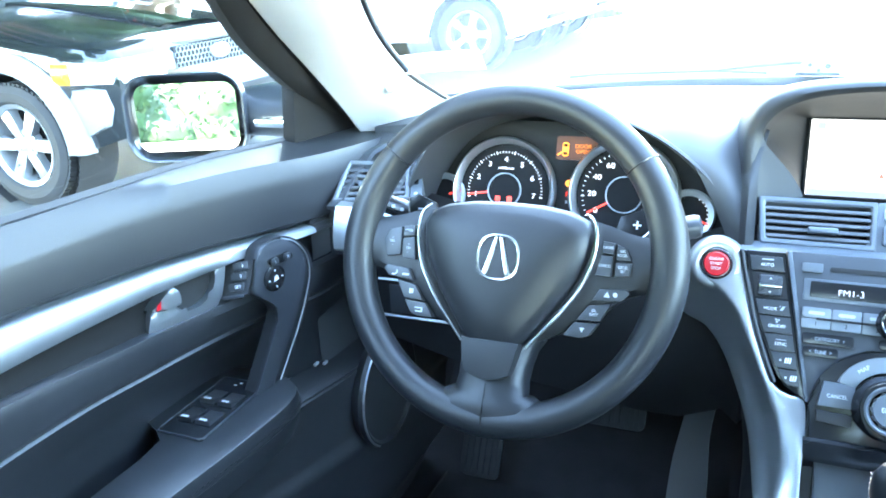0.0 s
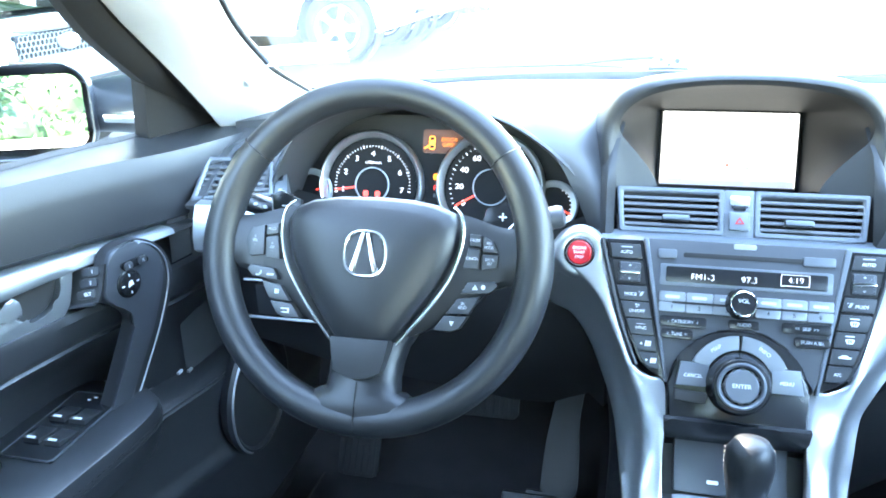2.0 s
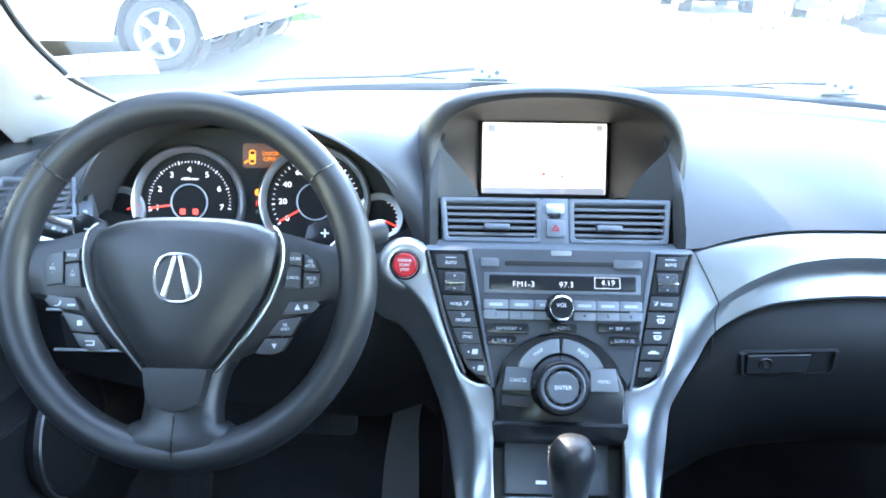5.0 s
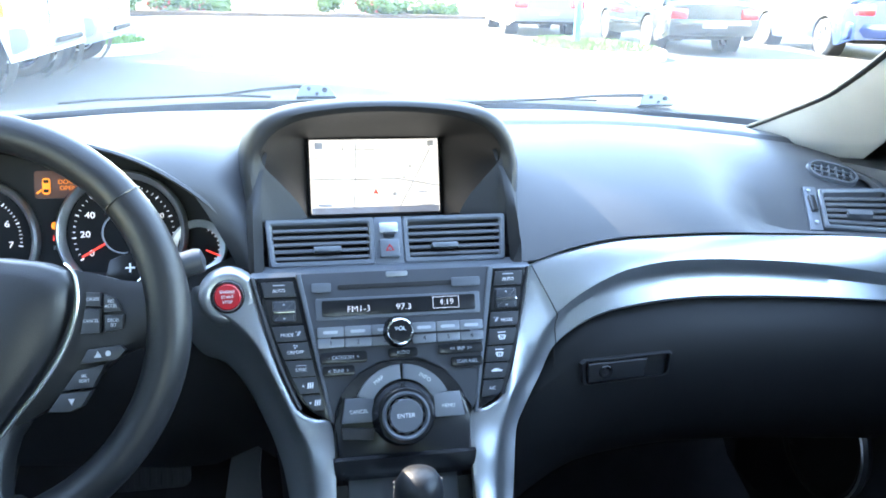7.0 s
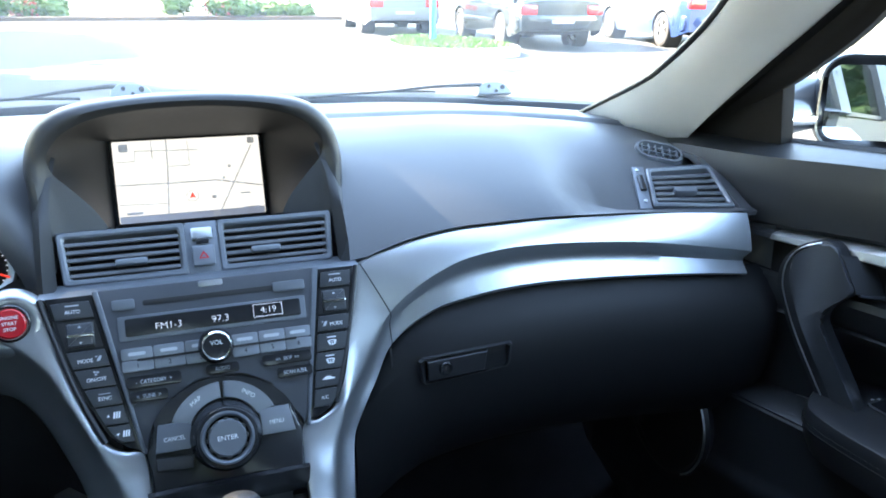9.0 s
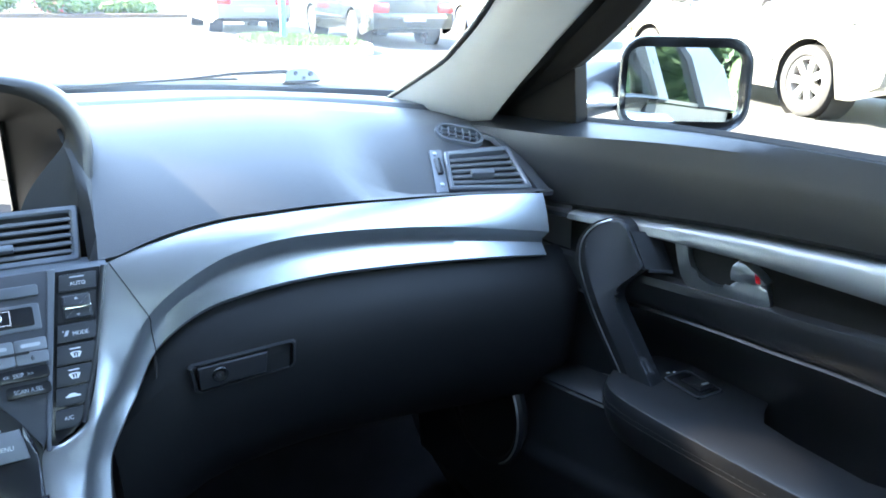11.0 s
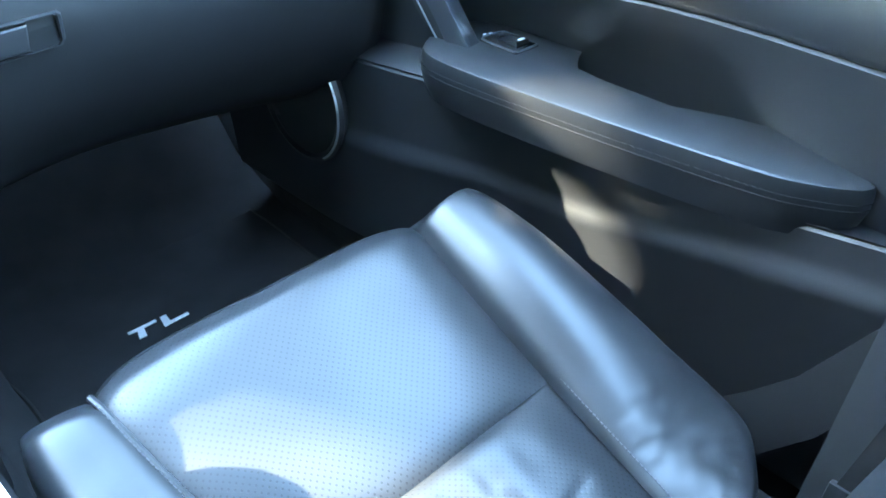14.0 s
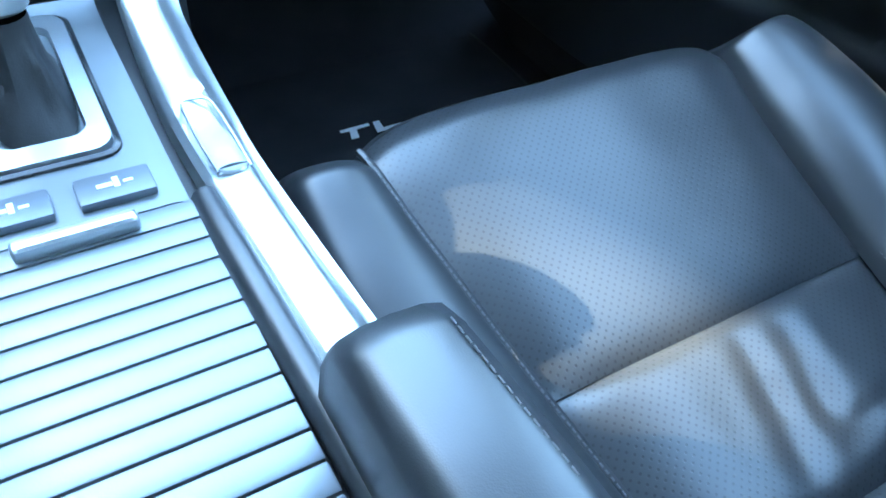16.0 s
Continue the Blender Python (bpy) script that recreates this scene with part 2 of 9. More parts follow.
def tube(bm, pts, rad, seg=10, flat=1.0, closed=False, caps=True):
    """A round bar along points; rad may be a list."""
    pts = [Vector(p) for p in pts]
    n = len(pts)
    rads = rad if isinstance(rad, (list, tuple)) else [rad] * n
    up = None
    rings = []
    for i, p in enumerate(pts):
        a = pts[(i - 1) % n] if closed or i else p
        b = pts[(i + 1) % n] if closed or i < n - 1 else p
        d = (b - a).normalized()
        if up is None:
            up = d.orthogonal().normalized()
        up = (up - d * up.dot(d)).normalized()
        s = d.cross(up)
        rings.append([bm.verts.new(p + (up * math.cos(2 * math.pi * k / seg) + s * math.sin(2 * math.pi * k / seg) * flat) * rads[i])
                      for k in range(seg)])
    for i in range(n if closed else n - 1):
        p, q = rings[i], rings[(i + 1) % n]
        for k in range(seg):
            bm.faces.new((p[k], p[(k + 1) % seg], q[(k + 1) % seg], q[k]))
    if caps and not closed:
        bm.faces.new(rings[0][::-1])
        bm.faces.new(rings[-1])
    return rings


def smooth_line(pts, n):
    """n points on a smooth curve through the given ones."""
    pts = [Vector(p) for p in pts]
    out = []
    k = len(pts) - 1
    for i in range(n):
        s = i / (n - 1) * k
        j = min(int(s), k - 1)
        t = s - j
        a, b, c, d = pts[max(j - 1, 0)], pts[j], pts[j + 1], pts[min(j + 2, k)]
        out.append(0.5 * ((2 * b) + (c - a) * t + (2 * a - 5 * b + 4 * c - d) * t * t + (3 * b - a - 3 * c + d) * t ** 3))
    return out


def skin(bm, sections, closed=False, caps=False):
    """Faces between neighbouring sections, each a row of points."""
    rows = [[bm.verts.new(p) for p in s] for s in sections]
    n = len(rows[0])
    for p, q in zip(rows, rows[1:]):
        for j in range(n if closed else n - 1):
            bm.faces.new((p[j], p[(j + 1) % n], q[(j + 1) % n], q[j]))
    if caps:
        bm.faces.new(rows[0][::-1])
        bm.faces.new(rows[-1])
    return rows


def shell(bm, sections, d):
    """A sheet of sections closed by a copy d below it."""
    skin(bm, [list(r) + [(p[0], p[1], p[2] - d) for p in reversed(r)] for r in sections], closed=True, caps=True)


def thick(bm, d, out=(0, -0.5, 1)):
    """Gives a sheet thickness on the side away from out."""
    bmesh.ops.recalc_face_normals(bm, faces=bm.faces)
    out = Vector(out)
    if sum((f.normal.dot(out) * f.calc_area() for f in bm.faces), 0.0) < 0:
        bmesh.ops.reverse_faces(bm, faces=bm.faces)
    bmesh.ops.solidify(bm, geom=list(bm.faces), thickness=d)


def interp(x, table):
    xs = [a for a, _ in table]
    ys = [b for _, b in table]
    return float(np.interp(x, xs, ys))


def curve_at(x, table):
    """Smooth value between table entries."""
    xs = [a for a, _ in table]
    ys = [b for _, b in table]
    if x <= xs[0]:
        return ys[0]
    if x >= xs[-1]:
        return ys[-1]
    j = max(i for i in range(len(xs) - 1) if xs[i] <= x)
    t = (x - xs[j]) / (xs[j + 1] - xs[j])
    def slope(i):
        if i == 0:
            return (ys[1] - ys[0]) / (xs[1] - xs[0])
        if i == len(xs) - 1:
            return (ys[-1] - ys[-2]) / (xs[-1] - xs[-2])
        return (ys[i + 1] - ys[i - 1]) / (xs[i + 1] - xs[i - 1])
    h = xs[j + 1] - xs[j]
    return ((2 * t ** 3 - 3 * t ** 2 + 1) * ys[j] + (t ** 3 - 2 * t ** 2 + t) * h * slope(j)
            + (3 * t ** 2 - 2 * t ** 3) * ys[j + 1] + (t ** 3 - t ** 2) * h * slope(j + 1))


def rrect(w, h, r, n=4, cx=0.0, cy=0.0):
    """Outline of a rounded rectangle."""
    out = []
    for sx, sy, a in ((1, 1, 0), (-1, 1, 90), (-1, -1, 180), (1, -1, 270)):
        for i in range(n + 1):
            q = radians(a + 90 * i / n)
            out.append((cx + sx * (w / 2 - r) + r * math.cos(q), cy + sy * (h / 2 - r) + r * math.sin(q)))
    return out


def lettering(name, text, size, m, material, parent, squeeze=1.0, depth=0.0002, label="", weight=0.0):
    """Words in the built-in font, as a mesh lying on the face of frame m, centred."""
    c = bpy.data.curves.new(name, 'FONT')
    c.body = text
    c.size = size
    c.align_x, c.align_y = 'CENTER', 'CENTER'
    c.extrude = depth
    c.offset = weight
    c.resolution_u = 3
    tmp = bpy.data.objects.new("tmp", c)
    scene.collection.objects.link(tmp)
    bpy.context.view_layer.update()
    me = bpy.data.meshes.new_from_object(tmp)
    bpy.data.objects.remove(tmp)
    bpy.data.curves.remove(c)
    me.transform(m @ Matrix.Diagonal((squeeze, 1, 1, 1)))
    me.materials.clear()
    me.materials.append(material)
    ob = new(name, me)
    ob.parent = parent
    ob.matrix_parent_inverse = parent.matrix_world.inverted()
    return tagged(ob, label)


# ---- the ground and the car's own shell ----
GROUND = -0.27


def asphalt():
    m = mat("worn asphalt", (0.062, 0.062, 0.060), 0.9, stain=0.35, stain_scale=0.7)
    t = m.node_tree
    b = t.nodes["Principled BSDF"]
    n = t.nodes.new("ShaderNodeTexNoise")
    n.inputs["Scale"].default_value = 60
    n.inputs["Detail"].default_value = 8
    co = t.nodes.new("ShaderNodeTexCoord")
    t.links.new(co.outputs["Object"], n.inputs["Vector"])
    bump = t.nodes.new("ShaderNodeBump")
    bump.inputs["Strength"].default_value = 0.6
    bump.inputs["Distance"].default_value = 0.01
    t.links.new(n.outputs[0], bump.inputs["Height"])
    t.links.new(bump.outputs[0], b.inputs["Normal"])
    return m


M_ASPHALT = asphalt()
bm = B()
xs = [-600, -200, -80, -40, -20, -10, -5, 0, 5, 10, 20, 40, 80, 200, 600]
skin(bm, [[(x, y, GROUND) for x in xs] for y in xs])
single("ground", bm, M_ASPHALT, "weathered grey asphalt of a car park", "ground", kind="structure")

M_PAINT = mat("silver body paint", (0.32, 0.33, 0.34), 0.3, metal=0.5, coat=0.6, stain=0.04, stain_scale=8)
M_DKPAINT = mat("dark grey mirror paint", (0.022, 0.024, 0.028), 0.28, metal=0.0, coat=0.5, stain=0.06, stain_scale=20)

car = thing("car_shell", "inner shell of a sedan with pale pillars and dark carpet", "car", kind="structure")
# floor pan with a centre tunnel and a toe board
bm = B()
prof = [(-0.80, 0.10), (-0.72, 0.02), (-0.70, -0.022), (-0.20, -0.022), (-0.14, 0.03), (0.14, 0.03), (0.20, -0.022), (0.70, -0.022), (0.72, 0.02), (0.80, 0.10)]
secs = [[(x, y, z) for x, z in prof] for y in (-2.6, -1.4, -0.6, 0.05)]
secs += [[(x, y, z + dz) for x, z in prof] for y, dz in ((0.2, 0.05), (0.40, 0.26), (0.42, 0.46))]
skin(bm, secs)
thick(bm, 0.03)
part("floor_pan", bm, M_CARPET, car, "dark grey carpeted floor pan")
# roof and headliner
bm = B()
secs = []
for y, z, w in ((-0.42, 1.06, 0.53), (-0.8, 1.13, 0.56), (-1.5, 1.13, 0.56), (-2.1, 1.05, 0.52)):
    secs.append([(w * k, y - 0.04 * (1 - k * k), z - 0.05 * k * k) for k in (-1, -0.7, -0.35, 0, 0.35, 0.7, 1)])
skin(bm, secs)
thick(bm, 0.04, (0, 0, -1))
part("headliner", bm, M_HEAD, car, "pale woven headliner")
# rear bulkhead, rear window surround and rear shelf
bm = B()
skin(bm, [[(-0.78, -2.35, z), (0.78, -2.35, z)] for z in (0.0, 0.5, 0.7)])
skin(bm, [[(-0.78, y, 0.7), (0.78, y, 0.7)] for y in (-2.35, -2.75)])
thick(bm, 0.03)
part("rear_bulkhead", bm, M_DASH, car, "dark rear seat back and shelf")
# A pillars: pale cloth trim along the windscreen, black door frame outside it
def pillar(side):
    e1 = smooth_line([(0.650, 0.300, 0.630), (0.645, 0.150, 0.690), (0.640, 0.035, 0.737), (0.630, -0.020, 0.762), (0.625, -0.085, 0.803), (0.610, -0.155, 0.850), (0.57, -0.29, 0.950), (0.53, -0.44, 1.045)], 22)
    e2 = smooth_line([(0.735, 0.110, 0.585), (0.712, 0.010, 0.660), (0.706, -0.060, 0.716), (0.702, -0.145, 0.783), (0.695, -0.21, 0.828), (0.68, -0.28, 0.874), (0.64, -0.36, 0.950), (0.585, -0.45, 1.045)], 22)
    bm = B()
    secs = []
    for a, b in zip(e1, e2):
        b = b + Vector((0.014 if side < 0 else 0.002, 0, 0))
        d = b - a
        n = Vector((-0.75, -0.45, -0.35)).normalized()
        pts = [a, a + d * 0.1 + n * 0.006, a + d * 0.35 + n * 0.014, a + d * 0.6 + n * 0.012, a + d * 0.85 + n * 0.002, b - n * 0.006, b + Vector((0.040, 0.035, 0.015))]
        secs.append([(side * p.x, p.y, p.z) for p in pts])
    skin(bm, secs)
    return bm


for side in (1, -1):
    part("a_pillar_trim", pillar(side), M_HEAD, car, "pale grey cloth pillar trim")
    bm = B()
    tube(bm, smooth_line([(side * x, y, z) for x, y, z in ((0.652, 0.300, 0.634), (0.647, 0.150, 0.694), (0.641, 0.035, 0.741), (0.631, -0.020, 0.766), (0.625, -0.085, 0.807), (0.610, -0.155, 0.854), (0.57, -0.29, 0.954))], 24), 0.005, 8)
    part("glass_edge", bm, M_SHADE, car, "black edge of the windscreen")
    bm = B()
    rev(bm, [(0.0001, 0.0022), (0.010, 0.0018), (0.0115, 0.0), (0.0115, -0.012)], Matrix.Translation((side * 0.652, -0.004, 0.737)) @ Matrix.Rotation(radians(-90 * side), 4, 'Y') @ pose(0, 0, 0, 18 * side, -20, 0) @ Matrix.Diagonal((1.0, 1.9, 1, 1)), 24)
    part("airbag_badge", bm, M_HEAD, car, "oval badge moulded in the pillar trim")

# windscreen
bm = B()
secs = []
for y, z, w in ((0.47, 0.655, 0.76), (0.25, 0.78, 0.70), (-0.05, 0.94, 0.60), (-0.33, 1.08, 0.52)):
    secs.append([(w * k, y - 0.10 * k * k, z - 0.012 * k * k) for k in (-1, -0.75, -0.5, -0.25, 0, 0.25, 0.5, 0.75, 1)])
skin(bm, secs)
ws = single("windscreen", bm, M_HAZEGLASS, "clear raked windscreen glass", "windscreen", kind="structure")
ws.visible_shadow = False

# cowl, hood and the black rubber at the foot of the windscreen
bm = B()
secs = []
for y, z in ((0.425, 0.650), (0.435, 0.668), (0.45, 0.683), (0.50, 0.685), (0.55, 0.672)):
    secs.append([(0.80 * k, y - 0.13 * k * k, z - 0.028 * k * k) for k in [i / 8 - 1 for i in range(17)]])
shell(bm, secs, 0.02)
part("cowl_panel", bm, M_RUBBER, car, "black cowl panel below the windscreen")
bm = B()
secs = []
for y, z in ((0.56, 0.64), (0.8, 0.60), (1.2, 0.53), (1.55, 0.44), (1.7, 0.25)):
    secs.append([(0.82 * k, y - 0.10 * k * k, z - 0.07 * k * k) for k in [i / 8 - 1 for i in range(17)]])
skin(bm, secs)
thick(bm, 0.02)
part("bonnet", bm, M_PAINT, car, "silver painted bonnet")


# ---- dashboard ----
dash = thing("dashboard", "black soft-touch dashboard with satin silver sweeping trim", "dashboard")


def sag(x):
    return -0.034 * max(0.0, abs(x) - 0.33) ** 1.6 / 0.3 ** 1.6


# upper pad, passenger side
PAD = [(0.42, 0.672), (0.30, 0.684), (0.20, 0.692), (0.155, 0.694), (0.145, 0.690), (0.12, 0.693), (0.05, 0.691), (-0.02, 0.683), (-0.08, 0.668), (-0.135, 0.648), (-0.172, 0.628), (-0.190, 0.613), (-0.175, 0.600)]


def band_top(x):
    return curve_at(x, [(0.149, 0.594), (0.19, 0.608), (0.255, 0.619), (0.323, 0.621), (0.391, 0.621), (0.49, 0.617), (0.56, 0.613), (0.65, 0.604)])


bm = B()
secs = []
for i in range(30):
    x = 0.135 + 0.575 * i / 29
    row = []
    for j, (y, z) in enumerate(PAD):
        f = j / (len(PAD) - 1)
        dz = sag(x) * (0.4 + 0.6 * min(1, f * 1.6))
        yy = y - 0.13 * (x / 0.8) ** 2 * max(0, (y + 0.05) / 0.47) if y > -0.05 else y
        z = z + dz
        if j == 8:
            z8 = z
        if j > 8:
            z = z8 + (band_top(x) - z8) * (0.36, 0.72, 0.97, 1.12)[j - 9]
        k = min(1, max(0, (x - 0.40) / 0.15))
        k = k * k * (3 - 2 * k) * min(1, max(0, (0.06 - yy) / 0.10))
        if k and j < 11:
            z += k * (min(z, 0.632 + (yy + 0.07) * 0.5) - z)
        if j == 10 and k:
            z = max(z, band_top(x) - 0.001)
        xl = 0.135 + 0.012 * min(1, max(0, (z - 0.585) / 0.015)) if yy < 0.12 else 0.135
        xr = 0.71 - 0.046 * min(1, max(0, (-0.06 - yy) / 0.05))
        row.append((xl + (x - 0.135) * (xr - xl) / 0.575, yy, z))
    secs.append(row)
shell(bm, secs, 0.012)
part("upper_pad", bm, M_DASH, dash, "black grained dashboard top pad")

# rear deck, middle and driver's side
bm = B()
secs = []
for i in range(40):
    x = -0.71 + 0.86 * i / 39
    row = []
    for y, z in ((0.42, 0.672), (0.30, 0.684), (0.20, 0.690), (0.10, 0.690), (0.05, 0.688), (0.045, 0.66)):
        yy = y - 0.13 * (x / 0.8) ** 2 * max(0, (y + 0.05) / 0.47)
        row.append((x, yy, z + 0.5 * sag(x)))
    secs.append(row)
shell(bm, secs, 0.012)
part("rear_deck", bm, M_DASH, dash, "black dashboard deck below the windscreen")

# hood over the map screen
HOOD = [(-0.142, 0.598), (-0.1435, 0.630), (-0.146, 0.665), (-0.147, 0.690), (-0.139, 0.716), (-0.120, 0.736), (-0.090, 0.7475), (-0.045, 0.7535), (0.0, 0.755)]
HOOD = [(p.x, p.y) for p in smooth_line([(x, z, 0) for x, z in HOOD + [(-x, z) for x, z in HOOD[-2::-1]]], 53)]
SCR = frame_of((0, 0.016, 0.647), (0, 0.32, 0.95))


def arch(dx, y, dz, drop=0.0):
    """The hood's outline widened by dx, at depth y."""
    out = []
    for x, z in HOOD:
        lean = -0.35 * max(0, 0.70 - z)
        out.append((x + dx * max(-1, min(1, x / 0.1)), y + lean, z + dz * max(0, min(1, (z - 0.66) / 0.08)) - drop * max(0, min(1, (z - 0.60) / 0.15))))
    return out


def brow(k):
    """The crease round the opening: it follows the arch above and slants in towards the screen's foot."""
    out = []
    for (x, y, z), (hx, hz) in zip(arch(-0.004, -0.094, -0.006), HOOD):
        f = min(1.0, max(0.0, (0.706 - hz) / 0.108))
        g = f * f * (3 - 2 * f) * 0.35 + f * 0.65
        out.append((x + math.copysign(1, hx) * (0.0 - 0.048 * g) * k, y + 0.030 * g * k, z + 0.030 * g * k))
    return out


def funnel(s):
    """Between the crease round the opening (0) and the screen's edge (1)."""
    out = []
    for (x, y, z), (hx, hz) in zip(brow(1.0), HOOD):
        q = SCR @ Vector((max(-0.0895, min(0.0895, hx * 0.70)), min(0.050, -0.056 + (hz - 0.598) * 0.848), -0.002))
        out.append((x + (q.x - x) * s ** 1.35, y + (q.y - y) * s, z + (q.z - z) * s ** 1.2))
    return out


bm = B()
skin(bm, [funnel(1.0), funnel(0.75), funnel(0.5), funnel(0.25), funnel(0.0)])
part("screen_funnel", bm, M_LOWER, dash, "dull black walls sloping in to the screen")
bm = B()
skin(bm, [funnel(0.0), brow(0.96), brow(0.75), brow(0.45), brow(0.2), arch(-0.001, -0.099, -0.002), arch(0.003, -0.101, 0.001), arch(0.007, -0.099, 0.004),
          arch(0.012, -0.090, 0.006), arch(0.018, -0.055, 0.004), arch(0.023, 0.0, -0.008), arch(0.028, 0.06, -0.022, 0.01), arch(0.034, 0.16, -0.05, 0.02)])
part("screen_hood", bm, M_HOOD, dash, "arched black hood over the map screen", angle=50)
for s in (1, -1):
    bm = B()
    skin(bm, [[(s * x, y, z) for x, y, z in row] for row in (
        ((0.132, -0.080, 0.700), (0.1385, -0.108, 0.674), (0.1395, -0.120, 0.655), (0.139, -0.132, 0.635), (0.1385, -0.146, 0.613), (0.138, -0.160, 0.592), (0.138, -0.170, 0.578)),
        ((0.136, -0.080, 0.702), (0.1425, -0.106, 0.676), (0.143, -0.1215, 0.657), (0.1425, -0.139, 0.637), (0.142, -0.157, 0.614), (0.1415, -0.172, 0.594), (0.141, -0.180, 0.579)),
        ((0.140, -0.078, 0.702), (0.147, -0.102, 0.6765), (0.1485, -0.122, 0.6585), (0.148, -0.145, 0.639), (0.1475, -0.168, 0.6165), (0.147, -0.184, 0.597), (0.146, -0.188, 0.582)),
        ((0.145, -0.060, 0.700), (0.152, -0.075, 0.6740), (0.157, -0.100, 0.6580), (0.156, -0.126, 0.6400), (0.155, -0.150, 0.6150), (0.154, -0.170, 0.596), (0.152, -0.178, 0.582)))])
    part("cheek", bm, M_HOOD, dash, "black cheek beside the middle vents", angle=60)
# back wall and floor of the recess
bm = B()
prism(bm, [(-0.128, -0.06), (0.128, -0.06), (0.128, 0.035), (0.10, 0.066), (-0.10, 0.066), (-0.128, 0.035)], -0.02, -0.006, SCR)
part("screen_surround", bm, M_PLASTIC, dash, "matt black screen surround")
bm = B()
skin(bm, [[(x, -0.125, 0.632), (x, -0.02, 0.598), (x, 0.01, 0.590)] for x in (-0.14, 0.0, 0.14)])
thick(bm, 0.006)
part("recess_floor", bm, M_PLASTIC, dash)
display = thing("map_display", "lit map display with pale street map and dark frame", "screen")
bm = B()
prism(bm, rrect(0.176, 0.105, 0.004), -0.012, 0.0, SCR, 0.0015)
part("display_frame", bm, M_GLOSS, display, "thin black display frame")
bm = B()
prism(bm, rrect(0.168, 0.096, 0.001, 1), -0.004, 0.0012, SCR)
part("screen", bm, M_SCREEN, display, "glowing pale map screen", smooth=False)

def map_line(pts, w, material=None, z=0.0013):
    bm = B()
    for (x0, y0), (x1, y1) in zip(pts, pts[1:]):
        d = Vector((x1 - x0, y1 - y0, 0)).normalized()
        o = Vector((-d.y, d.x, 0)) * w / 2
        bm.faces.new([bm.verts.new(SCR @ (Vector((x, y, z)) + k * o)) for x, y, k in ((x0, y0, -1), (x1, y1, -1), (x1, y1, 1), (x0, y0, 1))])
    return part("map_road", bm, material or M_MAPLINE, display, "", smooth=False)


map_line([(-0.083, -0.003), (-0.03, -0.004), (0.03, -0.004), (0.083, -0.014)], 0.0014)
map_line([(-0.024, 0.047), (-0.025, 0.010), (-0.029, -0.040)], 0.0014)
map_line([(0.074, 0.036), (0.032, -0.040)], 0.0012)
map_line([(-0.060, 0.036), (0.012, 0.034)], 0.0010)
map_line([(-0.041, 0.047), (-0.041, 0.026)], 0.0010)
map_line([(-0.083, 0.024), (-0.060, 0.024), (-0.060, 0.036)], 0.0008)
map_line([(-0.083, -0.026), (-0.029, -0.028)], 0.0008)
map_line([(-0.024, 0.016), (0.0, 0.016)], 0.0008)
map_line([(0.0, 0.047), (0.0, 0.016)], 0.0006)
map_line([(-0.083, -0.0440), (0.083, -0.0440)], 0.0080, M_MAPBAR)
for x, y, w, h in ((-0.072, 0.040, 0.010, 0.009), (0.074, 0.042, 0.008, 0.007), (0.026, -0.044, 0.008, 0.006), (0.068, -0.041, 0.020, 0.004), (-0.066, -0.037, 0.018, 0.003), (0.025, -0.024, 0.005, 0.004), (0.046, 0.012, 0.003, 0.003), (0.038, -0.002, 0.003, 0.003), (0.062, -0.022, 0.012, 0.0015)):
    bm = B()
    prism(bm, rrect(w, h, 0.001, 2, x, y), 0.0013, 0.0020, SCR)
    part("map_icon", bm, M_MAPBAR if w > 0.009 else M_MAPLINE, display, smooth=False)
bm = B()
prism(bm, [(-0.0035, -0.024), (0.0, -0.0225), (0.0035, -0.024), (0.0, -0.0165)], 0.0014, 0.0022, SCR)
part("position_arrow", bm, M_LITRED, display, "small red position arrow", smooth=False)
bm = B()
skin(bm, [[SCR @ Vector((r * math.cos(a * math.pi / 12), -0.021 + r * math.sin(a * math.pi / 12), 0.0014)) for a in range(24)] for r in (0.0064, 0.0070)], closed=True)
part("position_ring", bm, M_MAPLINE, display, smooth=False)

# ---- bands of satin trim on the passenger side ----
MID = [(0.182, 0.545), (0.225, 0.575), (0.284, 0.594), (0.352, 0.597), (0.425, 0.592), (0.502, 0.583), (0.585, 0.568), (0.655, 0.554)]
BOT = [(0.182, 0.507), (0.224, 0.531), (0.283, 0.543), (0.352, 0.548), (0.464, 0.543), (0.58, 0.533), (0.655, 0.524)]
# glove box and lower panel
bm = B()
secs = []
for i in range(20):
    x = 0.135 + 0.56 * i / 19
    b = (curve_at(x, BOT) if x > 0.182 else 0.507 - 0.9 * (0.182 - x)) - 0.012
    secs.append([(x, -0.175, b + 0.004), (x, -0.200, b - 0.008), (x, -0.216, b - 0.03), (x, -0.220, b - 0.07), (x, -0.208, b - 0.13), (x, -0.17, b - 0.19), (x, -0.10, b - 0.235), (x, 0.02, b - 0.27), (x, 0.30, b - 0.30)])
skin(bm, secs)
thick(bm, 0.012)
glove = part("glove_box", bm, M_LOWER, dash, "black glove box door and lower panel")
GL = Matrix.Translation((0.262, -0.2295, 0.4775)) @ pose(0, 0, 0, 90, -2.5, 0)
bm = B()
skin(bm, [[GL @ Vector((x * k, y * k, z)) for x, y in ((-0.046, -0.0155), (0.046, -0.0135), (0.050, -0.009), (0.052, 0.012), (0.049, 0.0145), (-0.048, 0.0145), (-0.052, 0.011), (-0.050, -0.012))] for k, z in ((1.07, 0.0), (1.03, 0.005), (0.98, 0.0052), (0.95, -0.004))], closed=True)
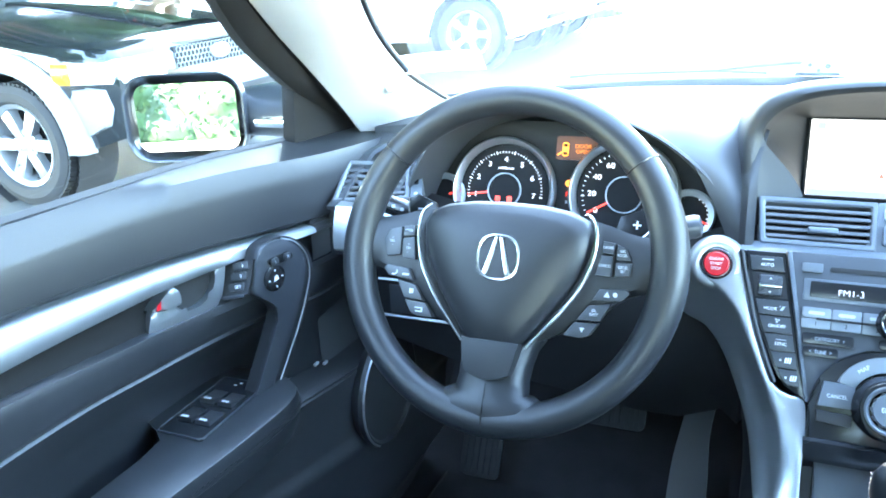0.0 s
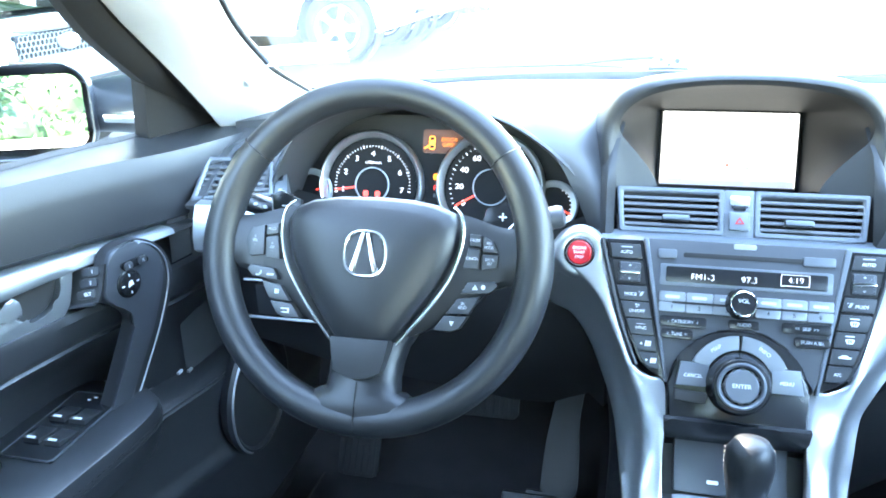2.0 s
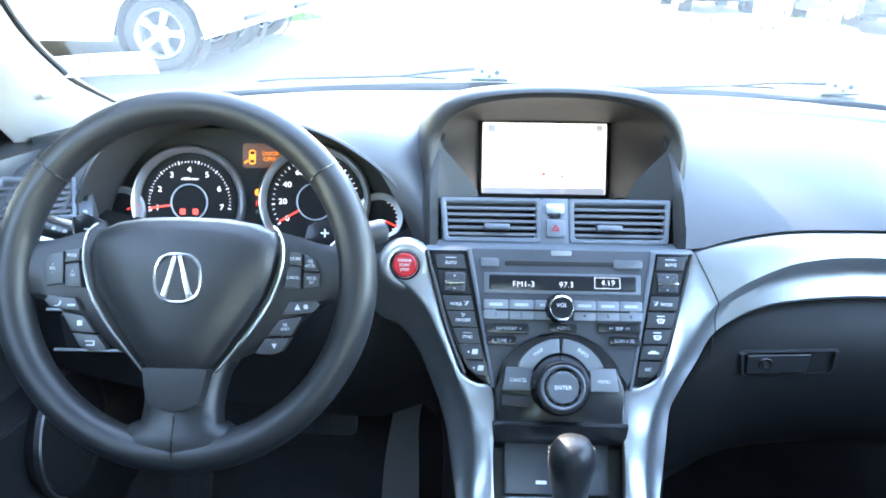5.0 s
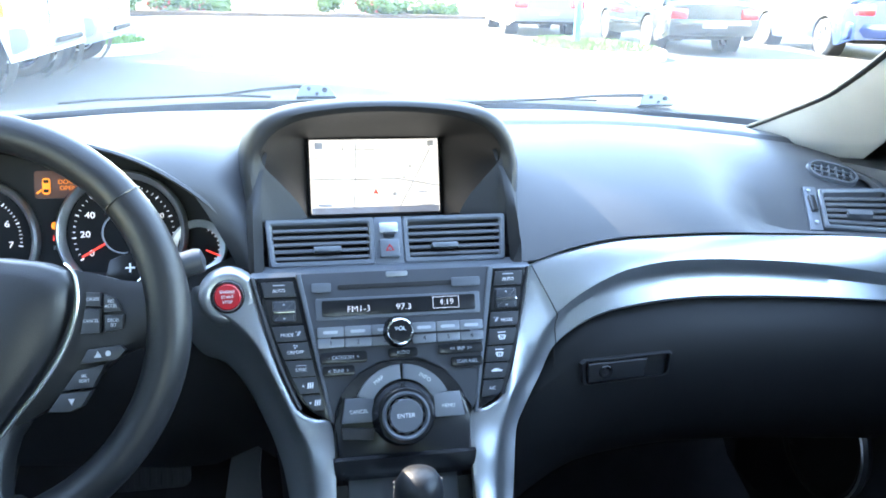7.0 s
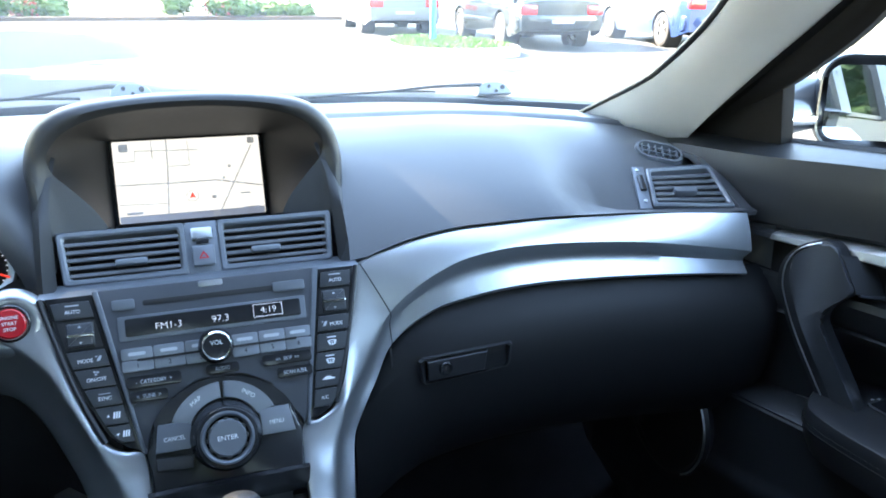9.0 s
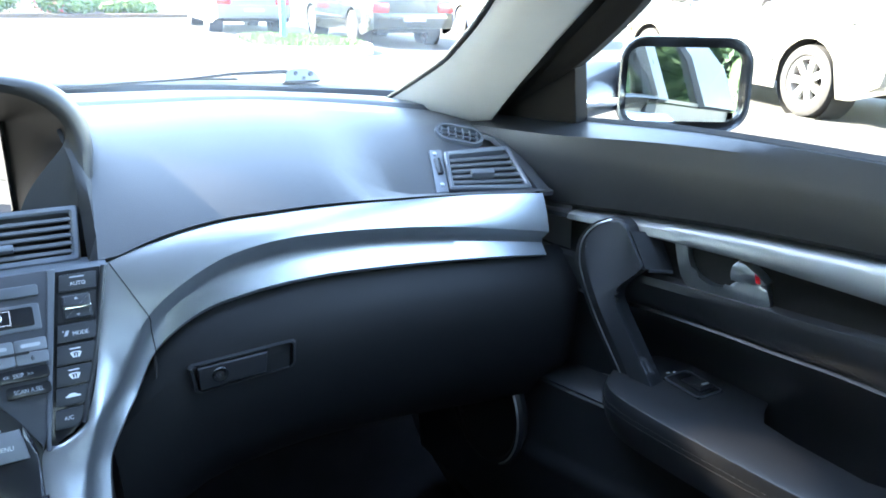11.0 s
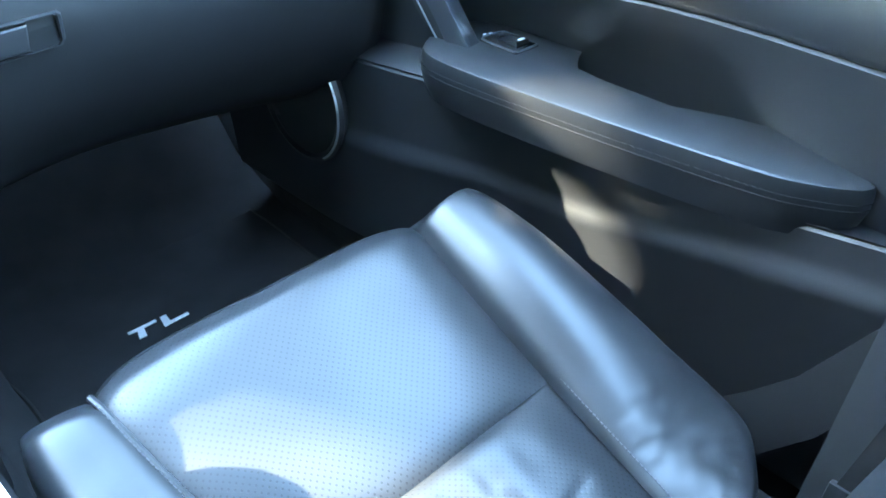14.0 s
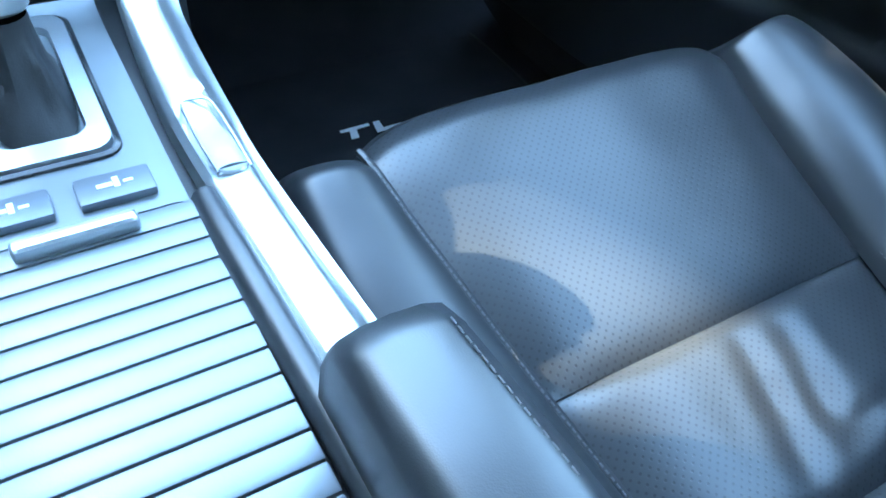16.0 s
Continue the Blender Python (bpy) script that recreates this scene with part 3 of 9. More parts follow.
part("handle_rim", bm, M_PLASTIC, glove, "raised rim round the handle")
bm = B()
prism(bm, [(-0.049, -0.0145), (0.047, -0.0125), (0.050, 0.0135), (-0.050, 0.0135)], -0.004, 0.0005, GL, 0.0005)
part("handle_recess", bm, M_DARKVOID, glove, "dark recess behind the handle")
bm = B()
prism(bm, [(-0.047, -0.0125), (0.020, -0.0112), (0.024, 0.0115), (-0.047, 0.0118)], 0.0003, 0.0065, GL, 0.003, 3)
part("glove_handle", bm, M_PLASTIC, glove, "black glove box pull")
bm = B()
rev(bm, [(0.0001, 0.0062), (0.004, 0.0064), (0.0052, 0.0072), (0.0072, 0.0078), (0.0085, 0.006)], GL @ pose(-0.026, 0.0, 0), 24)
lock = part("lock", bm, M_GLOSS, glove, "round black lock cylinder")
bm = B()
box(bm, (-0.026, 0.0, 0.0066), (0.0014, 0.004, 0.0008), 0.0, GL)
part("key_slot", bm, M_CHROME, lock, "bright key slot", smooth=False)
bm = B()
tube(bm, smooth_line([(0.1815, -0.190, 0.512), (0.1805, -0.2135, 0.492), (0.178, -0.2195, 0.468), (0.170, -0.219, 0.435), (0.155, -0.2075, 0.385)], 24), 0.0016, 6)
part("door_gap", bm, M_DARKVOID, glove, "dark gap along the lid's edge")

# ---- legs of trim running down both sides of the stack to the console ----
RAIL_IN = [(0.070, -0.345, 0.350), (0.068, -0.40, 0.333), (0.067, -0.47, 0.329), (0.073, -0.60, 0.328), (0.078, -0.72, 0.328), (0.08, -0.90, 0.328)]
RAIL_MID = [(0.097, -0.332, 0.3535), (0.097, -0.36, 0.342), (0.098, -0.44, 0.331), (0.098, -0.54, 0.330), (0.104, -0.69, 0.330), (0.11, -0.90, 0.330)]
RAIL_OUT = [(0.111, -0.325, 0.340), (0.109, -0.36, 0.331), (0.107, -0.44, 0.3245), (0.106, -0.51, 0.324), (0.114, -0.70, 0.324), (0.12, -0.90, 0.324)]
LEG_IN = {1: [(0.148, -0.200, 0.594), (0.143, -0.209, 0.575), (0.136, -0.221, 0.549), (0.129, -0.232, 0.526), (0.122, -0.242, 0.505), (0.110, -0.258, 0.472), (0.092, -0.264, 0.460), (0.0745, -0.266, 0.456), (0.071, -0.287, 0.428), (0.072, -0.312, 0.385)],
          -1: [(0.150, -0.200, 0.594), (0.144, -0.210, 0.572), (0.137, -0.221, 0.549), (0.130, -0.232, 0.526), (0.120, -0.244, 0.500), (0.106, -0.258, 0.470), (0.090, -0.264, 0.460), (0.0745, -0.266, 0.456), (0.071, -0.287, 0.428), (0.072, -0.312, 0.385)]}
LEG_MID = {1: [(0.1797, -0.194, 0.602), (0.1797, -0.2055, 0.574), (0.1797, -0.211, 0.547), (0.162, -0.232, 0.526), (0.141, -0.243, 0.506), (0.122, -0.259, 0.472), (0.113, -0.269, 0.452), (0.106, -0.277, 0.436), (0.101, -0.289, 0.412), (0.098, -0.306, 0.380)],
           -1: [(0.208, -0.200, 0.588), (0.192, -0.212, 0.568), (0.170, -0.220, 0.556), (0.148, -0.231, 0.534), (0.134, -0.243, 0.508), (0.117, -0.259, 0.474), (0.108, -0.268, 0.454), (0.100, -0.276, 0.438), (0.095, -0.289, 0.412), (0.094, -0.306, 0.380)]}
LEG_OUT = {1: [(0.180, -0.186, 0.599), (0.180, -0.196, 0.571), (0.1805, -0.196, 0.540), (0.182, -0.206, 0.503), (0.160, -0.226, 0.484), (0.140, -0.246, 0.453), (0.130, -0.258, 0.434), (0.126, -0.266, 0.420), (0.122, -0.282, 0.390), (0.118, -0.297, 0.362)],
           -1: [(0.222, -0.180, 0.560), (0.220, -0.186, 0.530), (0.206, -0.192, 0.508), (0.180, -0.205, 0.500), (0.158, -0.222, 0.477), (0.138, -0.242, 0.438), (0.130, -0.252, 0.418), (0.124, -0.264, 0.400), (0.119, -0.280, 0.375), (0.115, -0.298, 0.355)]}


# the band along the passenger's side runs into the leg in one sweep
BAND_X = (0.656, 0.60, 0.54, 0.48, 0.42, 0.36, 0.31, 0.265)
BAND_IN = [(x, -0.193, band_top(x) - 0.002) for x in BAND_X] + [(0.228, -0.194, band_top(0.228) - 0.002), (0.196, -0.196, band_top(0.196) - 0.002), (0.170, -0.198, band_top(0.170) - 0.001)]
BAND_MID = [(x, -0.211 - 0.003 * max(0.0, min(1.0, (0.42 - x) / 0.15)), curve_at(x, MID)) for x in BAND_X] + [(0.237, -0.216, 0.580), (0.212, -0.219, 0.5675), (0.192, -0.221, 0.5535)]
BAND_OUT = [(x, -0.209, curve_at(x, BOT)) for x in BAND_X] + [(0.237, -0.209, 0.5345), (0.212, -0.2095, 0.5235), (0.192, -0.2105, 0.5100)]
LEG_MID[1][:5] = [(0.176, -0.2235, 0.538), (0.164, -0.2285, 0.522), (0.155, -0.233, 0.508), (0.147, -0.237, 0.494), (0.137, -0.245, 0.484)]
LEG_OUT[1][:5] = [(0.180, -0.213, 0.4995), (0.172, -0.219, 0.4905), (0.165, -0.2255, 0.480), (0.158, -0.2315, 0.470), (0.150, -0.239, 0.461)]
LEG_OUT[1][5] = (0.1395, -0.249, 0.4475)


def leg(s):
    head = (BAND_IN, BAND_MID, BAND_OUT) if s > 0 else ([], [], [])
    n = 12 * (len(head[0]) + 15) + 1
    corner = len(head[0])
    # the inner edge turns sharply where the dash meets the stack
    inner = (smooth_line(BAND_IN + LEG_IN[s][:1], 12 * corner + 1)[:-1] if corner else []) + smooth_line(LEG_IN[s] + RAIL_IN, 12 * 15 + 1)
    mid = smooth_line(head[1] + LEG_MID[s] + RAIL_MID, n)
    outer = smooth_line(head[2] + LEG_OUT[s] + RAIL_OUT, n)
    top, side_ = [], []
    for a, c, b in zip(inner, mid, outer):
        f = min(1.0, max(0.0, (0.42 - a.z) / 0.08))
        nrm = (Vector((0, -0.905, 0.425)) * (1 - f) + Vector((0.12, -0.1, 1)) * f).normalized()
        d, e = c - a, b - c
        h = 0.002 + 0.003 * f
        w = min(1.0, e.length / 0.02)
        # the scoop below the crease is deep along the dash and fades down the leg
        v = min(1.0, max(0.0, (c.x - 0.14) / 0.07)) if s > 0 else 0.0
        v = v * v * (3 - 2 * v)
        if s > 0 and c.x > 0.15:
            nrm = (nrm + Vector((0, -1, 0)) * v).normalized()
        y = (a.y + c.y) / 2
        g = 0.0
        if f >= 1:
            # the hollow in the rail: steep at its front lip, rising slowly to the slit at its back
            g = 0.0045 * min(1.0, max(0.0, (-0.436 - y) / 0.006)) * min(1.0, max(0.0, (y + 0.510) / 0.050))
        # evenly arched on the leg, flat with raised edges on the rail
        row = [a - nrm * 0.012, a] + [a + d * k + nrm * (f * r + (1 - f) * 0.010 * k * (1 - k)) for k, r in ((0.05, 0.0015), (0.12, h * 0.7), (0.18, h * 0.8 - g), (0.5, h - g), (0.80, h * 0.8 - g), (0.87, h * 0.6), (0.94, 0.001))] + [ 
               c + e * 0.06 - nrm * (0.0008 * w + 0.0055 * v),
               c + e * 0.22 - nrm * (0.004 * w + 0.0085 * v), c + e * 0.40 - nrm * (0.0038 * w + 0.0095 * v), c + e * 0.6 - nrm * (0.003 * w + 0.0055 * v), c + e * 0.92 - nrm * 0.0003 * v, b - nrm * 0.003]
        top.append([(s * p.x, p.y, p.z) for p in row])
        g = min(1.0, max(0.0, (0.47 - b.z) / 0.09))
        row = [b - nrm * 0.0025, b - nrm * 0.008 + d * 0.03] + [b + Vector(p) * (1 - g) + Vector(q) * g for p, q in (((-0.004, 0.05, -0.006), (0.006, 0.012, -0.04)), ((-0.03, 0.18, -0.02), (0.010, 0.02, -0.15)), ((-0.04, 0.36, -0.03), (0.012, 0.03, -0.38)))]
        if b.x < 0.186 or s < 0:
            side_.append([(s * p.x, p.y, max(p.z, -0.01)) for p in row])
    return top, side_


for s in (1, -1):
    top, side_ = leg(s)
    bm = B()
    skin(bm, top)
    trim = part("side_trim", bm, M_SILVER, dash, "satin silver trim sweeping down to the console", angle=40)
    if s > 0:
        bm = B()
        tube(bm, [Vector(p) + Vector((0, -0.0002, 0.0001)) for p in top[12 * 11 - 3][1:]], 0.00055, 6)
        part("trim_seam", bm, M_DARKVOID, trim, "fine seam across the trim")
    bm = B()
    tube(bm, [(s * (p.x - 0.0012), p.y - 0.0030, p.z + 0.0012) for p in smooth_line(LEG_IN[s][:6], 30)], 0.0026, 8)
    part("edge_seal", bm, M_PLASTIC, dash, "thin black edge between stack and trim")
    bm = B()
    skin(bm, side_)
    part("side_skirt", bm, M_LOWER, dash, "black plastic skirt below the trim")

# ---- driver's side: binnacle shell ----
BIN = [(-0.600, 0.545), (-0.590, 0.590), (-0.574, 0.635), (-0.545, 0.680), (-0.505, 0.706), (-0.45, 0.722), (-0.385, 0.728), (-0.335, 0.724), (-0.297, 0.715), (-0.253, 0.696), (-0.206, 0.662), (-0.171, 0.621), (-0.152, 0.570)]

BIN = [(p.x, p.y) for p in smooth_line([(x, z, 0) for x, z in BIN], 49)]


def bin_arc(y, k, dz):
    cx, cz = -0.40, 0.60
    return [(cx + (x - cx) * (k if x < cx or k < 1 else 1 + (k - 1) * 0.25), y - 0.10 * (0.62 - z) * (1 if z < 0.62 else 0.2), z + (z - cz) * (min(k, 1.0) - 1) * (z > cz) + dz) for x, z in BIN]


bm = B()
skin(bm, [bin_arc(-0.01, 0.86, -0.012), bin_arc(-0.07, 0.93, -0.006), bin_arc(-0.118, 0.985, -0.001), bin_arc(-0.125, 1.0, 0.0), bin_arc(-0.122, 1.02, 0.002),
          bin_arc(-0.10, 1.05, 0.001), bin_arc(-0.03, 1.10, -0.006), bin_arc(0.06, 1.14, -0.03), bin_arc(0.16, 1.16, -0.06)])
part("binnacle_hood", bm, M_DASH, dash, "black hood over the instruments")

# panel between the instruments and the stack, and below the wheel
bm = B()
secs = []
for x, t, y in ((-0.72, 0.60, -0.10), (-0.65, 0.575, -0.12), (-0.50, 0.545, -0.13), (-0.38, 0.54, -0.14), (-0.26, 0.528, -0.145), (-0.21, 0.535, -0.155), (-0.155, 0.565, -0.168), (-0.13, 0.55, -0.18)):
    secs.append([(x, y + 0.06, t + 0.02), (x, y, t), (x, y - 0.012, t - 0.05), (x, y - 0.01, t - 0.12), (x, y + 0.02, t - 0.19), (x, y + 0.10, t - 0.23), (x, y + 0.40, t - 0.26)])
skin(bm, secs)
thick(bm, 0.012)
part("lower_panel", bm, M_LOWER, dash, "black panel below the steering column")


# ---- centre stack ----
STK = frame_of((0, -0.200, 0.5945), (0, 0.425, 0.905))
K = 0.00064


def sp(px, py):
    """Place on the stack's face, from a drawing of it 908 units to the middle and 437 to the top."""
    return ((px - 908) * K, -(py - 437) * K)


def sbox(bm, x0, y0, x1, y1, z0, z1, bevel=0.0015, r=None):
    a, b = sp(x0, y1), sp(x1, y0)
    w, h = b[0] - a[0], b[1] - a[1]
    prism(bm, rrect(w, h, min(r or 0.002, w / 2.1, h / 2.1), 3, (a[0] + b[0]) / 2, (a[1] + b[1]) / 2), z0, z1, STK, bevel)


stack = thing("centre_stack", "charcoal audio and climate control panel with silver buttons", "control panel")
bm = B()
prism(bm, [sp(*p) for p in ((681, 437), (1134, 437), (1110, 560), (1090, 628), (1072, 652), (1045, 668), (1026, 677), (1026, 760), (804, 760), (801, 677), (770, 662), (752, 645), (716, 565))], -0.05, 0.0, STK, 0.002)
part("backplate", bm, M_STACK, stack, "black back plate")
bm = B()
prism(bm, [sp(*p) for p in ((750, 434), (1068, 434), (1054, 540), (1034, 655), (1024, 674), (1013, 640), (985, 600), (945, 578), (875, 578), (835, 600), (808, 640), (800, 674), (792, 664), (772, 540))], -0.01, 0.006, STK, 0.002)
face = part("faceplate", bm, M_SATIN, stack, "charcoal audio faceplate")
bm = B()
sbox(bm, 775, 476, 1048, 512, 0.003, 0.0068, 0.001)
part("display_recess", bm, M_GREY, face)
bm = B()
sbox(bm, 785, 480, 1040, 506, 0.004, 0.0075, 0.0004)
disp = part("radio_display", bm, M_GLOSS, stack, "black radio and clock display")
for txt, px, py, sz in (("FM1-3", 845, 496, 0.0092), ("97.3", 919, 496, 0.0092), ("4:19", 991, 491.5, 0.0088)):
    x, y = sp(px, py)
    lettering("lit_text", txt, sz, STK @ pose(x, y, 0.0079), M_LITWHITE, disp, 1.05, weight=-0.00022)
bm = B()
for a, b, c, d in ((968, 482, 1012, 482.5), (968, 500.5, 1012, 501), (968, 482, 968.5, 501), (1011.5, 482, 1012, 501)):
    sbox(bm, a, b, c, d, 0.0074, 0.0079, 0, 0.0001)
part("clock_outline", bm, M_LITWHITE, disp, smooth=False)
# disc slot
bm = B()
sbox(bm, 812, 455, 1002, 463, 0.004, 0.0066, 0.0004)
part("disc_slot", bm, M_DARKVOID, stack, "dark disc slot")
for a, b in ((770, 801), (1001, 1050)):
    bm = B()
    sbox(bm, a, 451, b, 466, 0.003, 0.0085, 0.0008)
    part("slot_button", bm, M_GREY, stack)
bm = B()
sbox(bm, 892, 436, 928, 445, 0.004, 0.0066, 0.0003)
part("brand_bar", bm, M_SILVER, stack, "small silver brand mark")
# two rows of silver presets
for row, (y0, y1) in enumerate(((523, 540), (541, 557))):
    for k in range(3):
        for x0, x1 in ((776 + 44 * k, 819 + 44 * k), (931 + 40 * k, 970 + 40 * k)):
            bm = B()
            sbox(bm, x0, y0, x1, y1, 0.003, 0.0095, 0.0008)
            but = part("preset_button", bm, M_KEY, stack, "satin silver preset button")
            n = (k + 1) if x0 < 900 else k + 4
            x, y = sp((x0 + x1) / 2, (y0 + y1) / 2)
            if row:
                lettering("legend", str(n), 0.006, STK @ pose(x, y, 0.0097), M_GLOSS, but)
            else:
                bm = B()
                sbox(bm, (x0 + x1) / 2 - 12, y0 + 6, (x0 + x1) / 2 + 12, y0 + 11, 0.009, 0.0098, 0)
                part("legend", bm, M_GREYPRINT, but)
bm = B()
sbox(bm, 797, 539, 1028, 542.5, 0.008, 0.0102, 0.0002)
part("preset_groove", bm, M_DARKVOID, stack)
# volume knob
V = STK @ pose(0, sp(0, 536)[1], 0)
bm = B()
rev(bm, [(0.017, 0.004), (0.0165, 0.010), (0.0155, 0.012), (0.0145, 0.024), (0.0135, 0.0255), (0.012, 0.026), (0.0001, 0.0245)], V, 36)
vk = part("volume_knob", bm, M_GLOSS, stack, "round black volume knob with silver ring")
bm = B()
rev(bm, [(0.0118, 0.0258), (0.0128, 0.0268), (0.0137, 0.0258)], V, 36)
part("ring", bm, M_CHROME, vk)
lettering("legend", "VOL", 0.006, V @ pose(0, 0.003, 0.0262), M_WHITE, vk)
# oblong buttons
for txt, x0, y0, x1, y1 in (("-  CATEGORY  +", 779, 564, 855, 582), ("<  TUNE  >", 782, 586, 834, 602), ("<<  SKIP  >>", 973, 561, 1048, 578), ("SCAN A.SEL", 993, 583, 1047, 599), ("AUDIO", 890, 563, 938, 578)):
    bm = B()
    sbox(bm, x0, y0, x1, y1, 0.002, 0.0095, 0.0012, 0.003)
    but = part("oblong_button", bm, M_GLOSS, stack, "black oblong button")
    x, y = sp((x0 + x1) / 2, (y0 + y1) / 2)
    lettering("legend", txt, 0.0052, STK @ pose(x, y, 0.0097), M_GREYPRINT, but, 0.85)
# side columns of climate buttons
COL_L = ([(438, 683), (515, 699), (565, 715), (620, 738), (645, 752), (660, 767), (672, 792)], [(437, 741), (672, 789)])
COL_R = ([(438, 1132), (510, 1121), (577, 1107), (625, 1092), (652, 1073), (668, 1045)], [(438, 1077), (668, 1037)])
ROWS_L = [("AUTO", 446, 470), ("", 474, 514), ("MODE", 518, 542), ("ON/OFF", 545, 571), ("SYNC", 574, 599), ("", 602, 627), ("", 630, 655)]
ROWS_R = [("AUTO", 444, 467), ("", 471, 509), ("MODE", 513, 536), ("", 541, 567), ("", 570, 595), ("", 598, 622), ("A/C", 626, 652)]
for (outer, inner), rows, sg in ((COL_L, ROWS_L, -1), (COL_R, ROWS_R, 1)):
    def oe(y):
        return curve_at(y, outer)

    def ie(y):
        return interp(y, inner)

    bm = B()
    ys = [438 + 234 * i / 26 if sg < 0 else 438 + 230 * i / 26 for i in range(27)]
    prism(bm, [sp(oe(y), y) for y in ys] + [sp(ie(y) - 3 * sg, y) for y in reversed(ys)], -0.004, 0.0032, STK, 0.0008)
    column = part("button_column", bm, M_GLOSS, stack, "glossy black climate button column")
    for k, (txt, y0, y1) in enumerate(rows):
        ys = [y0 + (y1 - y0) * i / 4 for i in range(5)]
        quad = [sp(oe(y) - 5 * sg, y) for y in ys] + [sp(ie(y) + 3 * sg, y) for y in reversed(ys)]
        bm = B()
        prism(bm, quad, 0.001, 0.0036 if k == 1 else 0.0052, STK, 0.0009)
        but = part("climate_button", bm, M_DARKVOID if k == 1 else M_STACK, column, "charcoal climate button")
        ym = (y0 + y1) / 2
        x, y = sp((oe(ym) + ie(ym)) / 2 - 1.5 * sg, ym)
        if k == 1:
            bm = B()
            prism(bm, rrect(0.0235, 0.0215, 0.002, 3, x, y), 0.002, 0.0062, STK, 0.0025, 3)
            part("rocker", bm, M_SATIN, but)
            bm = B()
            prism(bm, rrect(0.0225, 0.0032, 0.0012, 3, x, y - 0.0002), 0.004, 0.0090, STK, 0.001)
            part("rocker_bar", bm, M_CHROME, but, "bright bar on the temperature rocker")
            bm = B()
            for d in (1, -1):
                prism(bm, [(x - 0.0016, y + d * 0.0065), (x + 0.0016, y + d * 0.0065), (x, y + d * 0.0085)], 0.006, 0.0066, STK)
            part("rocker_marks", bm, M_GREYPRINT, but, smooth=False)
        elif txt:
            dx = -0.003 if txt == "MODE" and sg < 0 else 0.003 if txt == "MODE" else 0.0
            lettering("legend", txt, 0.0049, STK @ pose(x + dx, y - 0.0015 * (txt != "A/C"), 0.0055), M_WHITE, but, 0.95)
            bm = B()
            if txt == "AUTO":
                prism(bm, rrect(0.012, 0.0011, 0.0003, 1, x, y + 0.0044), 0.005, 0.0056, STK)
            elif txt == "MODE":
                ex = x + dx - 0.0115 * sg
                prism(bm, [(ex - 0.0022, y - 0.0026), (ex + 0.0006, y - 0.0026), (ex + 0.0028, y + 0.0020), (ex + 0.0002, y + 0.0020)], 0.005, 0.0056, STK)
                prism(bm, rrect(0.0014, 0.0014, 0.0006, 2, ex - 0.0022, y + 0.0016), 0.005, 0.0056, STK)
            elif txt == "ON/OFF":
                for a in (20, 140, 260):
                    q = radians(a)
                    prism(bm, rrect(0.0021, 0.0018, 0.0008, 2, x + 0.0015 * math.cos(q), y + 0.0046 + 0.0015 * math.sin(q)), 0.005, 0.0056, STK)
            elif txt == "SYNC":
                prism(bm, rrect(0.0100, 0.0006, 0.0002, 1, x, y + 0.0030), 0.005, 0.0056, STK)
            if bm.verts:
                part("legend_mark", bm, M_GREYPRINT, but, smooth=False)
            else:
                bm.free()
        else:
            bm = B()
            if sg < 0:
                d = 1 if k == 5 else -1
                prism(bm, [(x - 0.0058, y - 0.0010 * d), (x - 0.0030, y - 0.0010 * d), (x - 0.0044, y + 0.0014 * d)], 0.005, 0.0056, STK)
                for j in range(3):
                    a = x + 0.0004 + 0.0022 * j
                    prism(bm, [(a - 0.0009, y - 0.0028), (a + 0.0006, y - 0.0028), (a + 0.0014, y + 0.0030), (a - 0.0001, y + 0.0030)], 0.005, 0.0056, STK)
            else:
                body = ((-1, -0.5), (1, -0.5), (1.15, 0.05), (0.7, 0.2), (0.35, 0.8), (-0.45, 0.8), (-0.8, 0.15), (-1.15, 0.0)) if k == 5 else ((-0.55, -0.7), (0.55, -0.7), (0.95, 0.6), (0.5, 0.95), (-0.5, 0.95), (-0.95, 0.6))
                if k == 5:
                    prism(bm, [(x + a * 0.0056, y + b * 0.0026) for a, b in body], 0.005, 0.0056, STK)
                else:
                    skin(bm, [[STK @ Vector((x + a * 0.0050 * q, y - 0.0010 + b * 0.0030 * q, 0.0056)) for a, b in body] for q in (1.0, 0.66)], closed=True)
                    for j in range(3):
                        prism(bm, rrect(0.0008, 0.0040, 0.0003, 2, x - 0.0022 + 0.0022 * j, y - 0.0016), 0.005, 0.0057, STK)
                    prism(bm, rrect(0.0090, 0.0010, 0.0003, 1, x, y + 0.0045), 0.005, 0.0056, STK)
            part("legend_mark", bm, M_WHITE, but, smooth=False)
# raised edges of the faceplate beside the columns
for a, b, w in (((744, 434), (792, 676), 9), ((1074, 434), (1034, 676), -9)):
    bm = B()
    prism(bm, [sp(a[0] + 1, a[1]), sp(a[0] + w, a[1]), sp(b[0] + w * 0.6, b[1]), sp(b[0], b[1])], -0.002, 0.0075, STK, 0.0018, 3)
    part("edge_strip", bm, M_GREY, stack, "raised charcoal edge of the faceplate")

# the big controller: arched black housing, silver keys, turning knob
CK = STK @ pose(0, sp(0, 655)[1], 0)
bm = B()
arc = [(0.0705 * math.cos(radians(a)), -0.014 + 0.061 * math.sin(radians(a))) for a in range(0, 181, 9)]
prism(bm, [(0.0705, -0.052)] + arc + [(-0.0705, -0.052)], -0.02, 0.014, CK, 0.006, 3)
house = part("controller_housing", bm, M_GLOSS, stack, "arched black controller housing")
bm = B()
